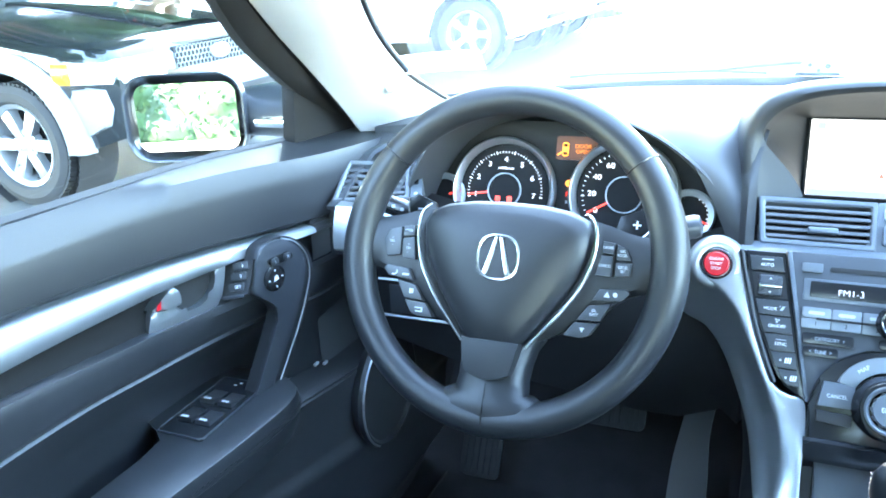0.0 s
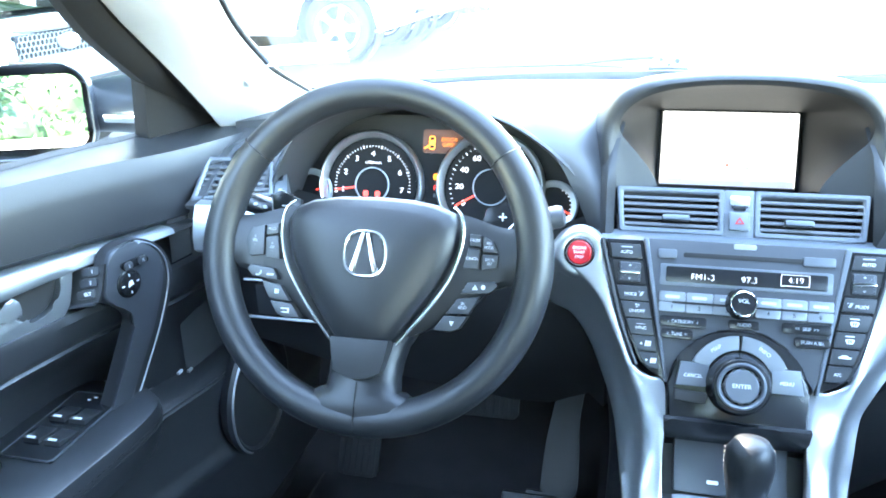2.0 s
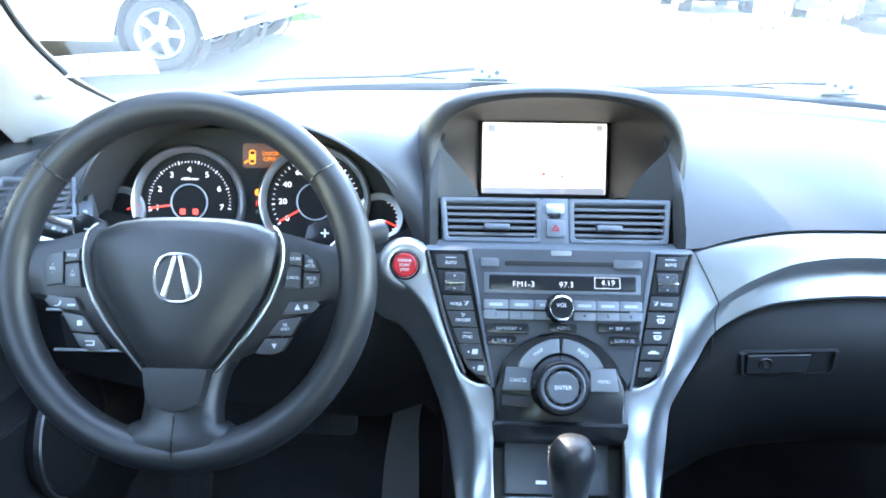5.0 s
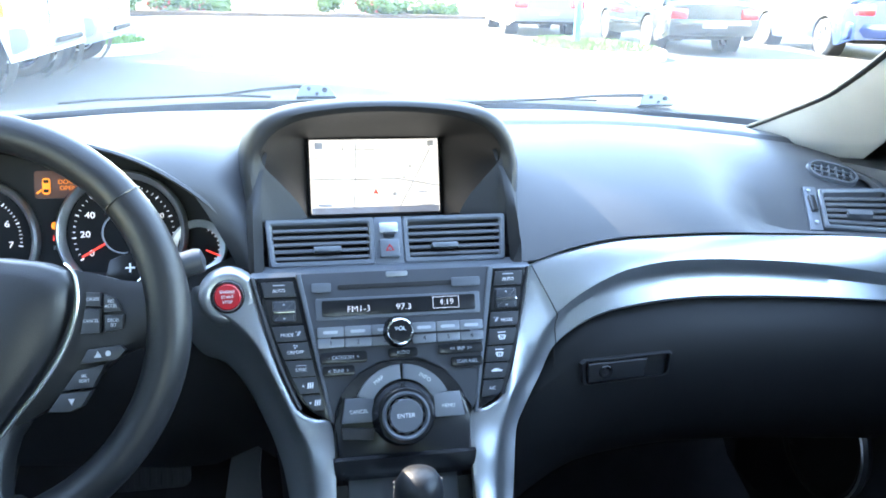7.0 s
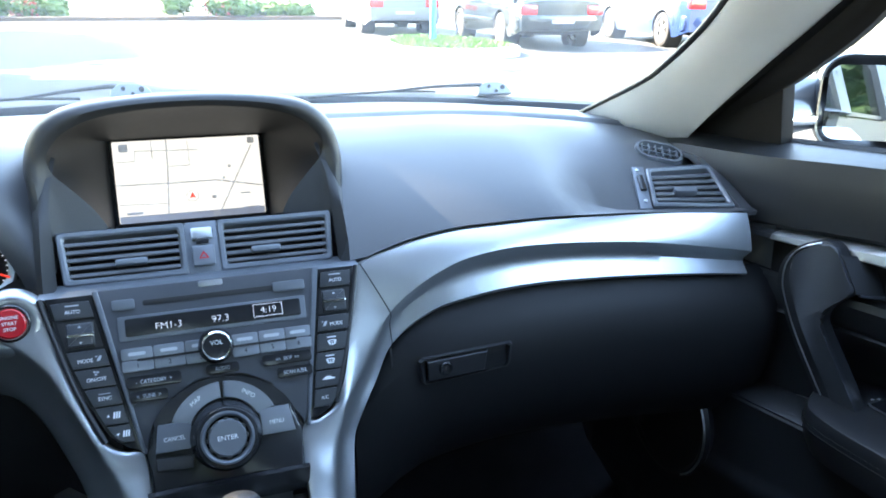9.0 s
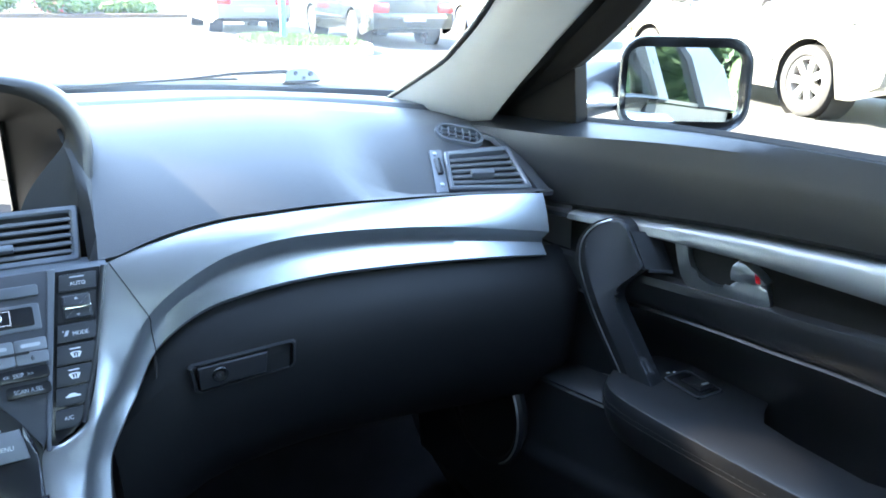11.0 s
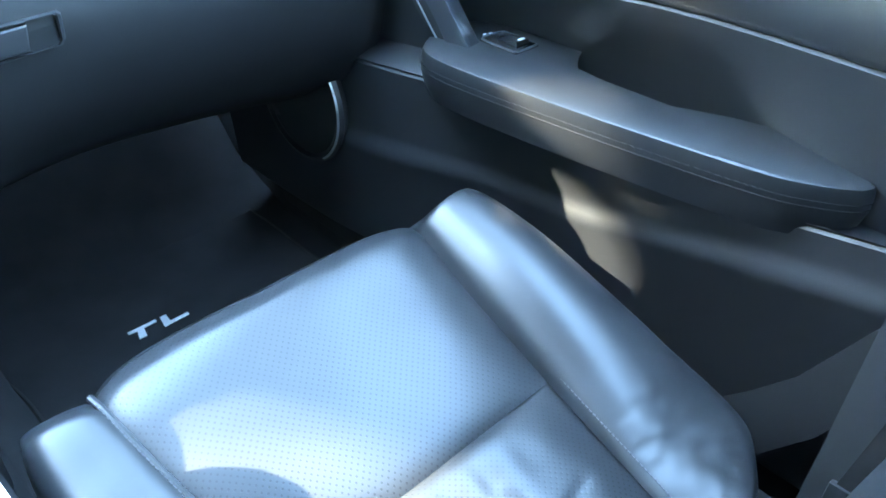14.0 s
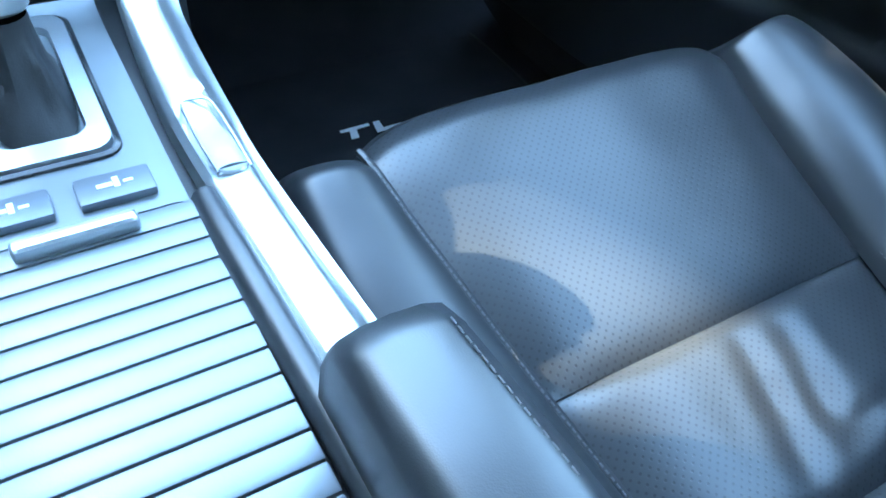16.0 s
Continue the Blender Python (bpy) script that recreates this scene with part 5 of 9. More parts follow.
for s, marks in ((-1, ("phone", "talk", "back")), (1, ("up", "SEL\nRESET", "down"))):
    a = thumb(s, [(0.103, -0.021), (0.129, -0.0185), (0.133, -0.0228), (0.126, -0.0305), (0.097, -0.0326)], "", 0.012)
    b = thumb(s, [(0.094, -0.038), (0.116, -0.0340), (0.106, -0.0523), (0.083, -0.0536)], marks[1] if s > 0 else "", 0.011)
    c = thumb(s, [(0.081, -0.0559), (0.105, -0.0545), (0.097, -0.0675), (0.088, -0.0712), (0.071, -0.0702)], "", 0.010)
    bm = B()
    if s > 0:
        prism(bm, [(0.108, -0.028), (0.114, -0.028), (0.111, -0.0225)], 0.0176, 0.0180, WH)
        prism(bm, rrect(0.0042, 0.0046, 0.002, 3, 0.119, -0.025), 0.0176, 0.0180, WH)
    else:
        tube(bm, [WH @ Vector((x, y, 0.0178)) for x, y in ((-0.122, -0.0285), (-0.119, -0.0285), (-0.1165, -0.0265), (-0.1165, -0.0235))], 0.0009, 6)
        prism(bm, rrect(0.008, 0.0022, 0.001, 2, -0.106, -0.0275), 0.0176, 0.0180, WH)
    part("symbol", bm, M_GREYPRINT, a)
    bm = B()
    if s > 0:
        prism(bm, [(0.087, -0.0605), (0.092, -0.0605), (0.0895, -0.0655)], 0.0156, 0.0160, WH)
        part("symbol", bm, M_GREYPRINT, c)
    else:
        for x, w in ((-0.096, 0.0012), (-0.0985, 0.003)):
            prism(bm, rrect(w, 0.005, 0.0005, 2, x, -0.0445), 0.0166, 0.0170, WH)
        part("symbol", bm, M_GREYPRINT, b)
        bm = B()
        prism(bm, [(-0.092, -0.0610), (-0.083, -0.0610), (-0.083, -0.0660), (-0.091, -0.0660), (-0.091, -0.0648), (-0.0845, -0.0648), (-0.0845, -0.0622), (-0.092, -0.0622)], 0.0156, 0.0160, WH)
        part("symbol", bm, M_GREYPRINT, c)
# gear change paddles behind the rim
for s in (-1, 1):
    bm = B()
    prism(bm, [(s * 0.100, 0.034), (s * 0.128, 0.034), (s * 0.139, 0.046), (s * 0.141, 0.062), (s * 0.131, 0.068), (s * 0.106, 0.058)][::s], -0.052, -0.046, WH, 0.002)
    pd = part("paddle", bm, M_GLOSS, wheel, "black gear change paddle")
    bm = B()
    for w, h in ((0.0085, 0.0016), (0.0016, 0.0085))[:1 if s < 0 else 2]:
        prism(bm, rrect(w, h, 0.0004, 2, s * 0.124, 0.050), -0.0462, -0.0455, WH)
    part("paddle_mark", bm, M_WHITE, pd, smooth=False)
    bm = B()
    tube(bm, [WH @ Vector(p) for p in ((s * 0.128, 0.034, -0.0455), (s * 0.139, 0.046, -0.0455), (s * 0.141, 0.062, -0.0455))], 0.0012, 6)
    part("paddle_edge", bm, M_BRIGHT, pd)
# column shroud and stalks
bm = B()
secs = []
for d, k in ((-0.02, 0.7), (-0.06, 0.9), (-0.12, 1.0), (-0.22, 1.05)):
    secs.append([WH @ Vector((0.062 * k * math.copysign(abs(math.cos(a)) ** 0.6, math.cos(a)), -0.012 + 0.058 * k * math.copysign(abs(math.sin(a)) ** 0.6, math.sin(a)), d)) for a in [2 * math.pi * i / 24 for i in range(24)]])
skin(bm, secs, closed=True, caps=True)
single("steering_column", bm, M_PLASTIC, "black steering column shroud behind the wheel", "steering column")
for s, c in ((-1, "headlight"), (1, "wiper")):
    st = thing(c + "_stalk", "black %s stalk beside the steering column" % c, "stalk")
    bm = B()
    tube(bm, [WH @ Vector(p) for p in ((s * 0.05, 0.02, -0.075), (s * 0.09, 0.032, -0.070), (s * 0.124, 0.041, -0.066))], [0.008, 0.007, 0.008], 12)
    part("stem", bm, M_PLASTIC, st)
    bm = B()
    tube(bm, [WH @ Vector(p) for p in ((s * 0.120, 0.040, -0.066), (s * 0.126, 0.0415, -0.066), (s * 0.181, 0.055, -0.064), (s * 0.186, 0.056, -0.064), (s * 0.188, 0.0565, -0.064))], [0.009, 0.0115, 0.0125, 0.0108, 0.004], 16)
    tip = part("tip", bm, M_GLOSS if s < 0 else M_SATIN, st)
    for k in range(3):
        bm = B()
        x, y = s * (0.140 + 0.012 * k), 0.0450 + 0.0029 * k
        prism(bm, rrect(0.0045, 0.0035, 0.001, 2, x, y), -0.0530, -0.0522, WH)
        part("stalk_mark", bm, M_GREYPRINT, tip)

# middle pad between the instruments and the screen hood
edge = smooth_line([(-0.400, -0.010, 0.722), (-0.350, -0.075, 0.7265), (-0.312, -0.102, 0.7205), (-0.281, -0.112, 0.7115), (-0.260, -0.117, 0.7010), (-0.233, -0.120, 0.6830), (-0.210, -0.122, 0.6630), (-0.186, -0.126, 0.620), (-0.168, -0.134, 0.581), (-0.159, -0.146, 0.552)], 22)
side = smooth_line([(-0.200, 0.30, 0.680), (-0.185, 0.22, 0.688), (-0.176, 0.15, 0.690), (-0.172, 0.08, 0.692), (-0.166, 0.01, 0.688), (-0.160, -0.05, 0.674), (-0.155, -0.10, 0.648), (-0.150, -0.135, 0.615), (-0.146, -0.155, 0.585), (-0.146, -0.166, 0.552)], 22)
bm = B()
skin(bm, [[a.lerp(b, f) + Vector((0, -0.25, 1)) * 0.007 * math.sin(math.pi * f) for a, b in zip(edge, side)] for f in (0, 0.15, 0.3, 0.45, 0.6, 0.75, 0.9, 1.0)])
part("middle_pad", bm, M_DASH, dash, "black pad between instruments and screen hood")

# end pads beside the doors, each with its vent
for s in (1, -1):
    u = Vector((0.956, -0.292 * s, 0))
    v = Vector((0.261 * s, 0.856, 0.447))
    v = (v - u * v.dot(u)).normalized()
    EV = Matrix((u, v, u.cross(v))).transposed().to_4x4()
    EV.translation = Vector((s * 0.6082, -0.116, 0.6218)) - (u * 0.020 if s < 0 else u * 0.0)
    quad = [(-0.056, 0.040), (0.053, 0.044), (0.063, -0.041), (-0.0625, -0.044)]
    cav = [(quad[0][0] + 0.018, quad[0][1] - 0.005), quad[1], quad[2], (quad[3][0] + 0.018, quad[3][1] + 0.005)]
    if s < 0:
        quad = [(-x, y) for x, y in (quad[1], quad[0], quad[3], quad[2])]
        cav = [(-x, y) for x, y in (cav[1], cav[0], cav[3], cav[2])]
    bm = B()
    prism(bm, [quad[3], quad[2], quad[1], quad[0]], -0.05, -0.0235, EV)
    prism(bm, [quad[3], (quad[3][0] + 0.0165, quad[3][1]), (quad[0][0] + 0.0165, quad[0][1]), quad[0]] if s > 0 else [(quad[2][0] - 0.0165, quad[2][1]), quad[2], quad[1], (quad[1][0] - 0.0165, quad[1][1])], -0.03, 0.001, EV, 0.002)
    ep = part("end_vent_panel", bm, M_GREY, dash, "charcoal panel round the outer vent")
    vent(EV, cav, 5, 0.45, scale=1.45)
    bm = B()
    prism(bm, rrect(0.008, 0.030, 0.002, 3, -0.0505 * s, 0.004), 0.0, 0.005, EV, 0.001)
    part("vent_wheel", bm, M_GLOSS, ep)
    for yy in (0.021, -0.021):
        bm = B()
        prism(bm, rrect(0.005, 0.005, 0.0015, 2, -0.0505 * s - 0.002 * s * (yy < 0), yy * 1.45), 0.0, 0.003, EV, 0.0005)
        part("vent_mark", bm, M_SILVER, ep)
    bm = B()
    secs = []
    for x, z1 in ((0.668, 0.648), (0.676, 0.646), (0.690, 0.642)):
        secs.append([(s * x, 0.06, z1 + 0.004), (s * x, -0.06, z1), (s * (x - 0.004), -0.11, z1 - 0.014), (s * (x - 0.008), -0.170, z1 - 0.040), (s * (x - 0.009), -0.184, 0.600), (s * (x - 0.008), -0.180, 0.57), (s * (x - 0.008), -0.174, 0.52), (s * (x - 0.008), -0.14, 0.50)])
    skin(bm, [row[:5] for row in secs])
    thick(bm, 0.006)
    part("end_pad", bm, M_DASH, dash, "black end pad beside the door")

# oval demister grille
DF = frame_of((0.629, -0.036, 0.6510), (0.0, 1.0, 0.5)) @ pose(0, 0, 0, 0, 0, -24)
bm = B()
skin(bm, [[DF @ Vector((x, y, z)) for x, y in rrect(w, h, h * 0.49, 8)] for w, h, z in ((0.070, 0.042, -0.004), (0.068, 0.040, 0.0025), (0.061, 0.033, 0.0025), (0.060, 0.032, -0.006))], closed=True)
dg = part("demister_grille", bm, M_GREY, dash, "oval demister grille")
bm = B()
prism(bm, rrect(0.061, 0.033, 0.016, 8), -0.008, -0.005, DF)
part("cavity", bm, M_DARKVOID, dg)
for i in range(6):
    bm = B()
    box(bm, ((i - 2.5) * 0.010, 0, 0), (0.002, 0.027 - abs(i - 2.5) * 0.003, 0.004), 0.0004, DF @ pose(0, 0, 0, 0, 0, 0))
    part("slat", bm, M_GREY, dg)
for i in range(2):
    bm = B()
    box(bm, (0, (i - 0.5) * 0.010, 0.0005), (0.056, 0.0018, 0.003), 0.0004, DF)
    part("slat", bm, M_GREY, dg)

# driver's outer pad with the instruments' flank
bm = B()
secs = []
for x in (-0.705, -0.675, -0.645, -0.615, -0.592):
    k = min(1, max(0, (-0.592 - x) / 0.05))
    secs.append([(x, 0.14, 0.668), (x, 0.05, 0.665 - 0.006 * k), (x, 0.0, 0.662 - 0.012 * k), (x, -0.07, 0.645 - 0.015 * k), (x, -0.13, 0.615 - 0.015 * k), (x, -0.16, 0.585), (x, -0.16, 0.52)])
skin(bm, secs)
thick(bm, 0.01)
part("driver_outer_pad", bm, M_DASH, dash, "black pad outside the instruments")

# silver patch and drawer below the driver's outer vent
bm = B()
skin(bm, [[(x, y, z) for y, z in ((-0.175, 0.606), (-0.190, 0.6035), (-0.199, 0.588), (-0.2055, 0.566), (-0.2065, 0.548), (-0.200, 0.5425), (-0.165, 0.541))] for x in (-0.662, -0.655, -0.60, -0.54)])
part("driver_trim_patch", bm, M_SILVER, dash, "satin silver patch below the driver's vent")
for k, (x0, x1, z0, z1) in enumerate(((-0.60, -0.56, 0.447, 0.49), (-0.555, -0.51, 0.447, 0.49))):
    bm = B()
    box(bm, ((x0 + x1) / 2, -0.165, (z0 + z1) / 2), (x1 - x0, 0.02, z1 - z0), 0.002)
    part("switch_blank", bm, M_PLASTIC, dash)
for z in (0.497, 0.442):
    bm = B()
    tube(bm, [(-0.615, -0.174, z), (-0.505, -0.174, z)], 0.0022, 8)
    part("bright_strip", bm, M_SILVER, dash)

# ---- doors ----
def door_x(y):
    """How far out the door's skin lies at depth y."""
    return curve_at(y, [(-1.1, 0.755), (-0.80, 0.755), (-0.46, 0.752), (-0.36, 0.735), (-0.28, 0.715), (-0.20, 0.695), (-0.10, 0.685), (0.15, 0.68)])


def door_in(y):
    """Depth of the padded insert low down, scooped out behind the pull bar."""
    return curve_at(y, [(-1.1, 0.752), (-0.80, 0.752), (-0.74, 0.768), (-0.67, 0.788), (-0.58, 0.794), (-0.36, 0.792), (-0.31, 0.775), (-0.26, 0.735), (-0.2, 0.71), (0.15, 0.70)])


SILL = [(-1.1, 0.714), (-0.75, 0.709), (-0.68, 0.705), (-0.575, 0.700), (-0.445, 0.696), (-0.30, 0.689), (-0.125, 0.673), (0.1, 0.655)]
CH_UP = [(-1.1, 0.626), (-0.778, 0.624), (-0.707, 0.622), (-0.602, 0.616), (-0.485, 0.605), (-0.32, 0.590), (-0.22, 0.580), (-0.135, 0.570)]
CH_LO = [(-1.1, 0.560), (-0.781, 0.579), (-0.716, 0.581), (-0.608, 0.580), (-0.474, 0.576), (-0.384, 0.574), (-0.30, 0.572), (-0.20, 0.568), (-0.135, 0.564)]
BOLST = [(-1.1, 0.60), (-0.791, 0.573), (-0.722, 0.557), (-0.614, 0.547), (-0.47, 0.532), (-0.309, 0.525), (-0.15, 0.52)]
SEAM = [(-1.1, 0.50), (-0.81, 0.496), (-0.68, 0.495), (-0.559, 0.492), (-0.447, 0.483), (-0.2, 0.478)]
RIDGE = [(-1.1, 0.36), (-0.765, 0.308), (-0.638, 0.280), (-0.551, 0.259), (-0.384, 0.238), (-0.156, 0.228), (0.1, 0.225)]


def door(s):
    d = thing("car_door", "black car door panel with satin strip, armrest and silver pull", "car door", "front doors")
    ys = [0.12 - 1.22 * i / 60 for i in range(61)]
    side = Matrix(((0, 0, -s, 0), (1, 0, 0, 0), (0, 1, 0, 0), (0, 0, 0, 1)))

    def at(x):
        m = side.copy()
        m.translation = (s * x, 0, 0)
        return m

    bm = B()
    secs = []
    for y in ys:
        X, t, u = door_x(y), curve_at(y, SILL), curve_at(y, CH_UP)
        secs.append([(s * x, y, z) for x, z in ((0.80, t - 0.004), (0.788, t + 0.001), (0.766, t), (X + 0.006, t - 0.010), (X - 0.002, t - 0.03), (X - 0.004, (t + u) / 2 + 0.008), (X + 0.001, u + 0.008), (X + 0.012, u))])
    skin(bm, secs)
    part("upper_panel", bm, M_DOOR, d, "black padded upper door panel")
    bm = B()
    secs = []
    for y in ys:
        if y > -0.13:
            continue
        X, u, l = door_x(y), curve_at(y, CH_UP), curve_at(y, CH_LO)
        secs.append([(s * x, y, z) for x, z in ((X + 0.014, u + 0.001), (X + 0.004, u), (X - 0.002, u - 0.10 * (u - l)), (X - 0.007, u - 0.35 * (u - l)), (X - 0.009, u - 0.9 * (u - l)), (X - 0.008, l), (X + 0.008, l - 0.004))])
    # the silver ends in a point; the last stretch towards the dash is black
    tip = next(i for i, row in enumerate(secs) if row[0][1] < -0.20)
    skin(bm, secs[:tip + 1])
    part("strip_end", bm, M_DOOR, d, "black end piece ahead of the silver strip")
    bm = B()
    skin(bm, secs[tip:])
    part("door_strip", bm, M_STRIP, d, "long satin silver strip")
    bm = B()
    secs = []
    for y in ys:
        X, Y, l, b, q = door_x(y), door_in(y), curve_at(y, CH_LO), curve_at(y, BOLST), curve_at(y, SEAM)
        secs.append([(s * x, y, z) for x, z in ((X + 0.013, l), (X + 0.012, (l + b) / 2), (X + 0.008, b + 0.005), (X + 0.006, b + 0.001), (X - 0.003, b - 0.003), (X - 0.006, b - 0.012), (0.8 * X + 0.2 * Y - 0.008, q + 0.008), (0.8 * X + 0.2 * Y - 0.006, q + 0.002), (0.8 * X + 0.2 * Y - 0.0035, q), (0.8 * X + 0.2 * Y - 0.007, q - 0.003), (0.35 * X + 0.65 * Y - 0.004, 0.455), (0.1 * X + 0.9 * Y, 0.42), (Y + 0.002, 0.36))])
    skin(bm, [row[:4] for row in secs])
    part("insert_recess", bm, M_SAIL, d, "dark recess under the silver strip")
    bm = B()
    skin(bm, [row[3:] for row in secs])
    part("door_insert", bm, M_LEATHER, d, "black leather door insert with a seam")
    # lower panel with its pocket ridge
    bm = B()
    secs = []
    for y in ys:
        X = min(door_x(y), 0.742)
        q = curve_at(y, RIDGE)
        z1 = max(q + 0.05, 0.345)
        secs.append([(s * x, y, z) for x, z in ((X + 0.02, 0.362), (X - 0.012, 0.358), (X - 0.026, z1 + 0.003), (X - 0.024, z1), (X - 0.027, z1 - 0.003), (X - 0.027, q + 0.020), (X - 0.0285, q + 0.012), (X - 0.032, q + 0.005), (X - 0.035, q - 0.003), (X - 0.0355, q - 0.012), (X - 0.031, q - 0.024), (X - 0.026, 0.15), (X - 0.018, 0.06), (X + 0.05, 0.03))])
    skin(bm, secs)
    part("lower_panel", bm, M_PLASTIC, d, "black lower door panel with pocket ridge")
    # armrest
    inner_edge = [(0.80, -0.30), (0.805, -0.38), (0.805, -0.445), (0.772, -0.462), (0.752, -0.478), (0.748, -0.52), (0.75, -0.60), (0.775, -0.66), (0.79, -0.72), (0.775, -0.80)]
    outer_edge = smooth_line([(0.748, -0.805, 0), (0.734, -0.797, 0), (0.715, -0.77, 0), (0.697, -0.727, 0), (0.678, -0.62, 0), (0.664, -0.52, 0), (0.653, -0.42, 0), (0.651, -0.36, 0), (0.663, -0.325, 0), (0.70, -0.30, 0)], 32)
    top = [(x, y) for x, y in inner_edge] + [(p.x, p.y) for p in outer_edge]
    c = Vector((0.725, -0.55, 0))
    bm = B()
    secs = []
    for k, z in ((0.90, 0.345), (0.97, 0.362), (1.0, 0.377), (1.0, 0.388), (0.992, 0.3965), (0.975, 0.4005), (0.93, 0.402)):
        secs.append([(s * (c.x + (x - c.x) * (k if x < 0.745 else 1)), c.y + (y - c.y) * (0.5 + 0.5 * k), z) for x, y in top])
    skin(bm, secs, closed=True, caps=True)
    arm = part("armrest", bm, M_LEATHER, d, "black leather armrest with double stitching")
    bm = B()
    box(bm, (s * 0.772, -0.57, 0.353), (0.06, 0.24, 0.012), 0.003)
    part("pocket_floor", bm, M_LOWER, d, "dark floor of the grip pocket")
    dense = smooth_line([(s * (p.x - 0.0012), p.y, 0) for p in outer_edge], 220)
    for z in (0.3865, 0.380):
        bm = B()
        for i in range(0, 219, 2 if z > 0.385 else 1):
            a, b = dense[i], dense[i + 1]
            tube(bm, [(a.x, a.y, z), (b.x, b.y, z)], 0.0005, 5)
        part("stitching", bm, M_STITCHDK, arm, "dark double stitching", smooth=False)
    # pull bar standing on the armrest: dark body, satin face plate, bright line
    def slant(k, c):
        """Frame on the upright face s * x + k * y = c: first axis along y, second up, third into the cabin."""
        r = math.hypot(1, k)
        return Matrix(((-s * k, 0, -s / r, s * c), (1, 0, -k / r, 0), (0, 1, 0, 0), (0, 0, 0, 1)))

    def rounded(pts, n):
        return [(p.x, p.y) for p in smooth_line([(y, z, 0) for y, z in pts + pts[:1]], n + 1)[:-1]]

    PB = slant(0.2, 0.632)
    inner = [(-0.374, 0.386), (-0.357, 0.410), (-0.330, 0.452), (-0.312, 0.482), (-0.307, 0.498), (-0.318, 0.514), (-0.340, 0.534), (-0.336, 0.556), (-0.329, 0.576), (-0.318, 0.588)]
    if s > 0:
        inner = [(-0.374, 0.386), (-0.357, 0.410), (-0.330, 0.448), (-0.305, 0.483), (-0.300, 0.498), (-0.307, 0.514), (-0.331, 0.540), (-0.324, 0.556), (-0.311, 0.576), (-0.303, 0.587)]
    body = inner + [(-0.287, 0.591), (-0.262, 0.580), (-0.243, 0.559), (-0.236, 0.533), (-0.241, 0.511), (-0.262, 0.470), (-0.296, 0.419), (-0.334, 0.368), (-0.360, 0.372)]
    plate_ = inner + [(-0.287, 0.588), (-0.268, 0.577), (-0.255, 0.560), (-0.252, 0.541), (-0.263, 0.508), (-0.288, 0.464), (-0.316, 0.425), (-0.350, 0.376), (-0.366, 0.378)]
    bm = B()
    prism(bm, rounded(body, 76), -0.019, 0.0, PB, 0.004, 3)
    pull = part("pull_bar", bm, M_PLASTIC, d, "black pull bar", angle=50)
    bm = B()
    prism(bm, rounded(plate_, 76), -0.004, 0.0035, PB, 0.003, 3)
    part("face_plate", bm, M_SATIN, pull, "charcoal satin face of the pull", angle=50)
    bm = B()
    tube(bm, [PB @ Vector((p.x, p.y, 0.0006)) for p in smooth_line([(-0.285, 0.5885, 0), (-0.261, 0.5745, 0), (-0.246, 0.553, 0), (-0.2435, 0.530, 0), (-0.249, 0.509, 0), (-0.270, 0.469, 0), (-0.303, 0.421, 0), (-0.338, 0.374, 0)], 44)], 0.0011, 6)
    part("bright_line", bm, M_SILVER, pull, "thin bright edge line")
    # front corner filler between dash end and door
    bm = B()
    secs = []
    for y in (0.12, 0.0, -0.10, -0.17, -0.20):
        X = door_x(y)
        secs.append([(s * x, y, z) for x, z in ((X + 0.012, 0.60), (X + 0.004, 0.585), (X + 0.006, 0.54), (X + 0.010, 0.47), (X + 0.012, 0.37), (X, 0.33))])
    skin(bm, secs)
    part("front_filler", bm, M_DASH, d)
    # release handle: flat dark plate for the shaded cup, satin hook, chrome lock lever, dark key panel
    HB = slant(0.19, 0.6706)
    bm = B()
    prism(bm, [(-0.345, 0.582), (-0.422, 0.586), (-0.438, 0.570), (-0.428, 0.541), (-0.395, 0.528), (-0.362, 0.545)], -0.012, -0.0042, HB)
    bez = part("cup_plate", bm, M_DARKVOID, d, "flat dark plate standing in for the shaded hollow behind the handle")
    hook = [(-0.343, 0.577), (-0.358, 0.575), (-0.364, 0.556), (-0.374, 0.542), (-0.393, 0.535), (-0.411, 0.537), (-0.4185, 0.545), (-0.434, 0.550), (-0.450, 0.552), (-0.457, 0.545), (-0.463, 0.529), (-0.460, 0.5255), (-0.440, 0.5235), (-0.410, 0.522), (-0.378, 0.521), (-0.362, 0.526), (-0.352, 0.546)]
    bm = B()
    prism(bm, rounded(hook, 68), -0.012, 0.005, HB, 0.004, 3)
    part("release_handle", bm, M_STRIP, bez, "satin silver hooked release handle", angle=50)
    bm = B()
    prism(bm, rounded([(-0.4185, 0.549), (-0.4535, 0.5535), (-0.450, 0.560), (-0.438, 0.5675), (-0.426, 0.573), (-0.419, 0.569), (-0.4165, 0.558)], 28), -0.006, 0.010, HB, 0.0045, 3)
    part("lock_lever", bm, M_STRIP, bez, "satin silver lock lever", angle=50)
    bm = B()
    prism(bm, [(-0.4455, 0.5545), (-0.4510, 0.5550), (-0.4485, 0.5612), (-0.4430, 0.5645)], 0.008, 0.0108, HB)
    part("lock_mark", bm, M_RED, bez, "red unlocked mark")
    def on_pull(y, z, k):
        """Between the pull's face (0) and the handle's face (1)."""
        a = Vector((s * (0.632 - 0.2 * y), y, z))
        b = Vector((s * (0.6706 - 0.19 * (y - 0.007)), y - 0.007, z - 0.006))
        return a.lerp(b, k)

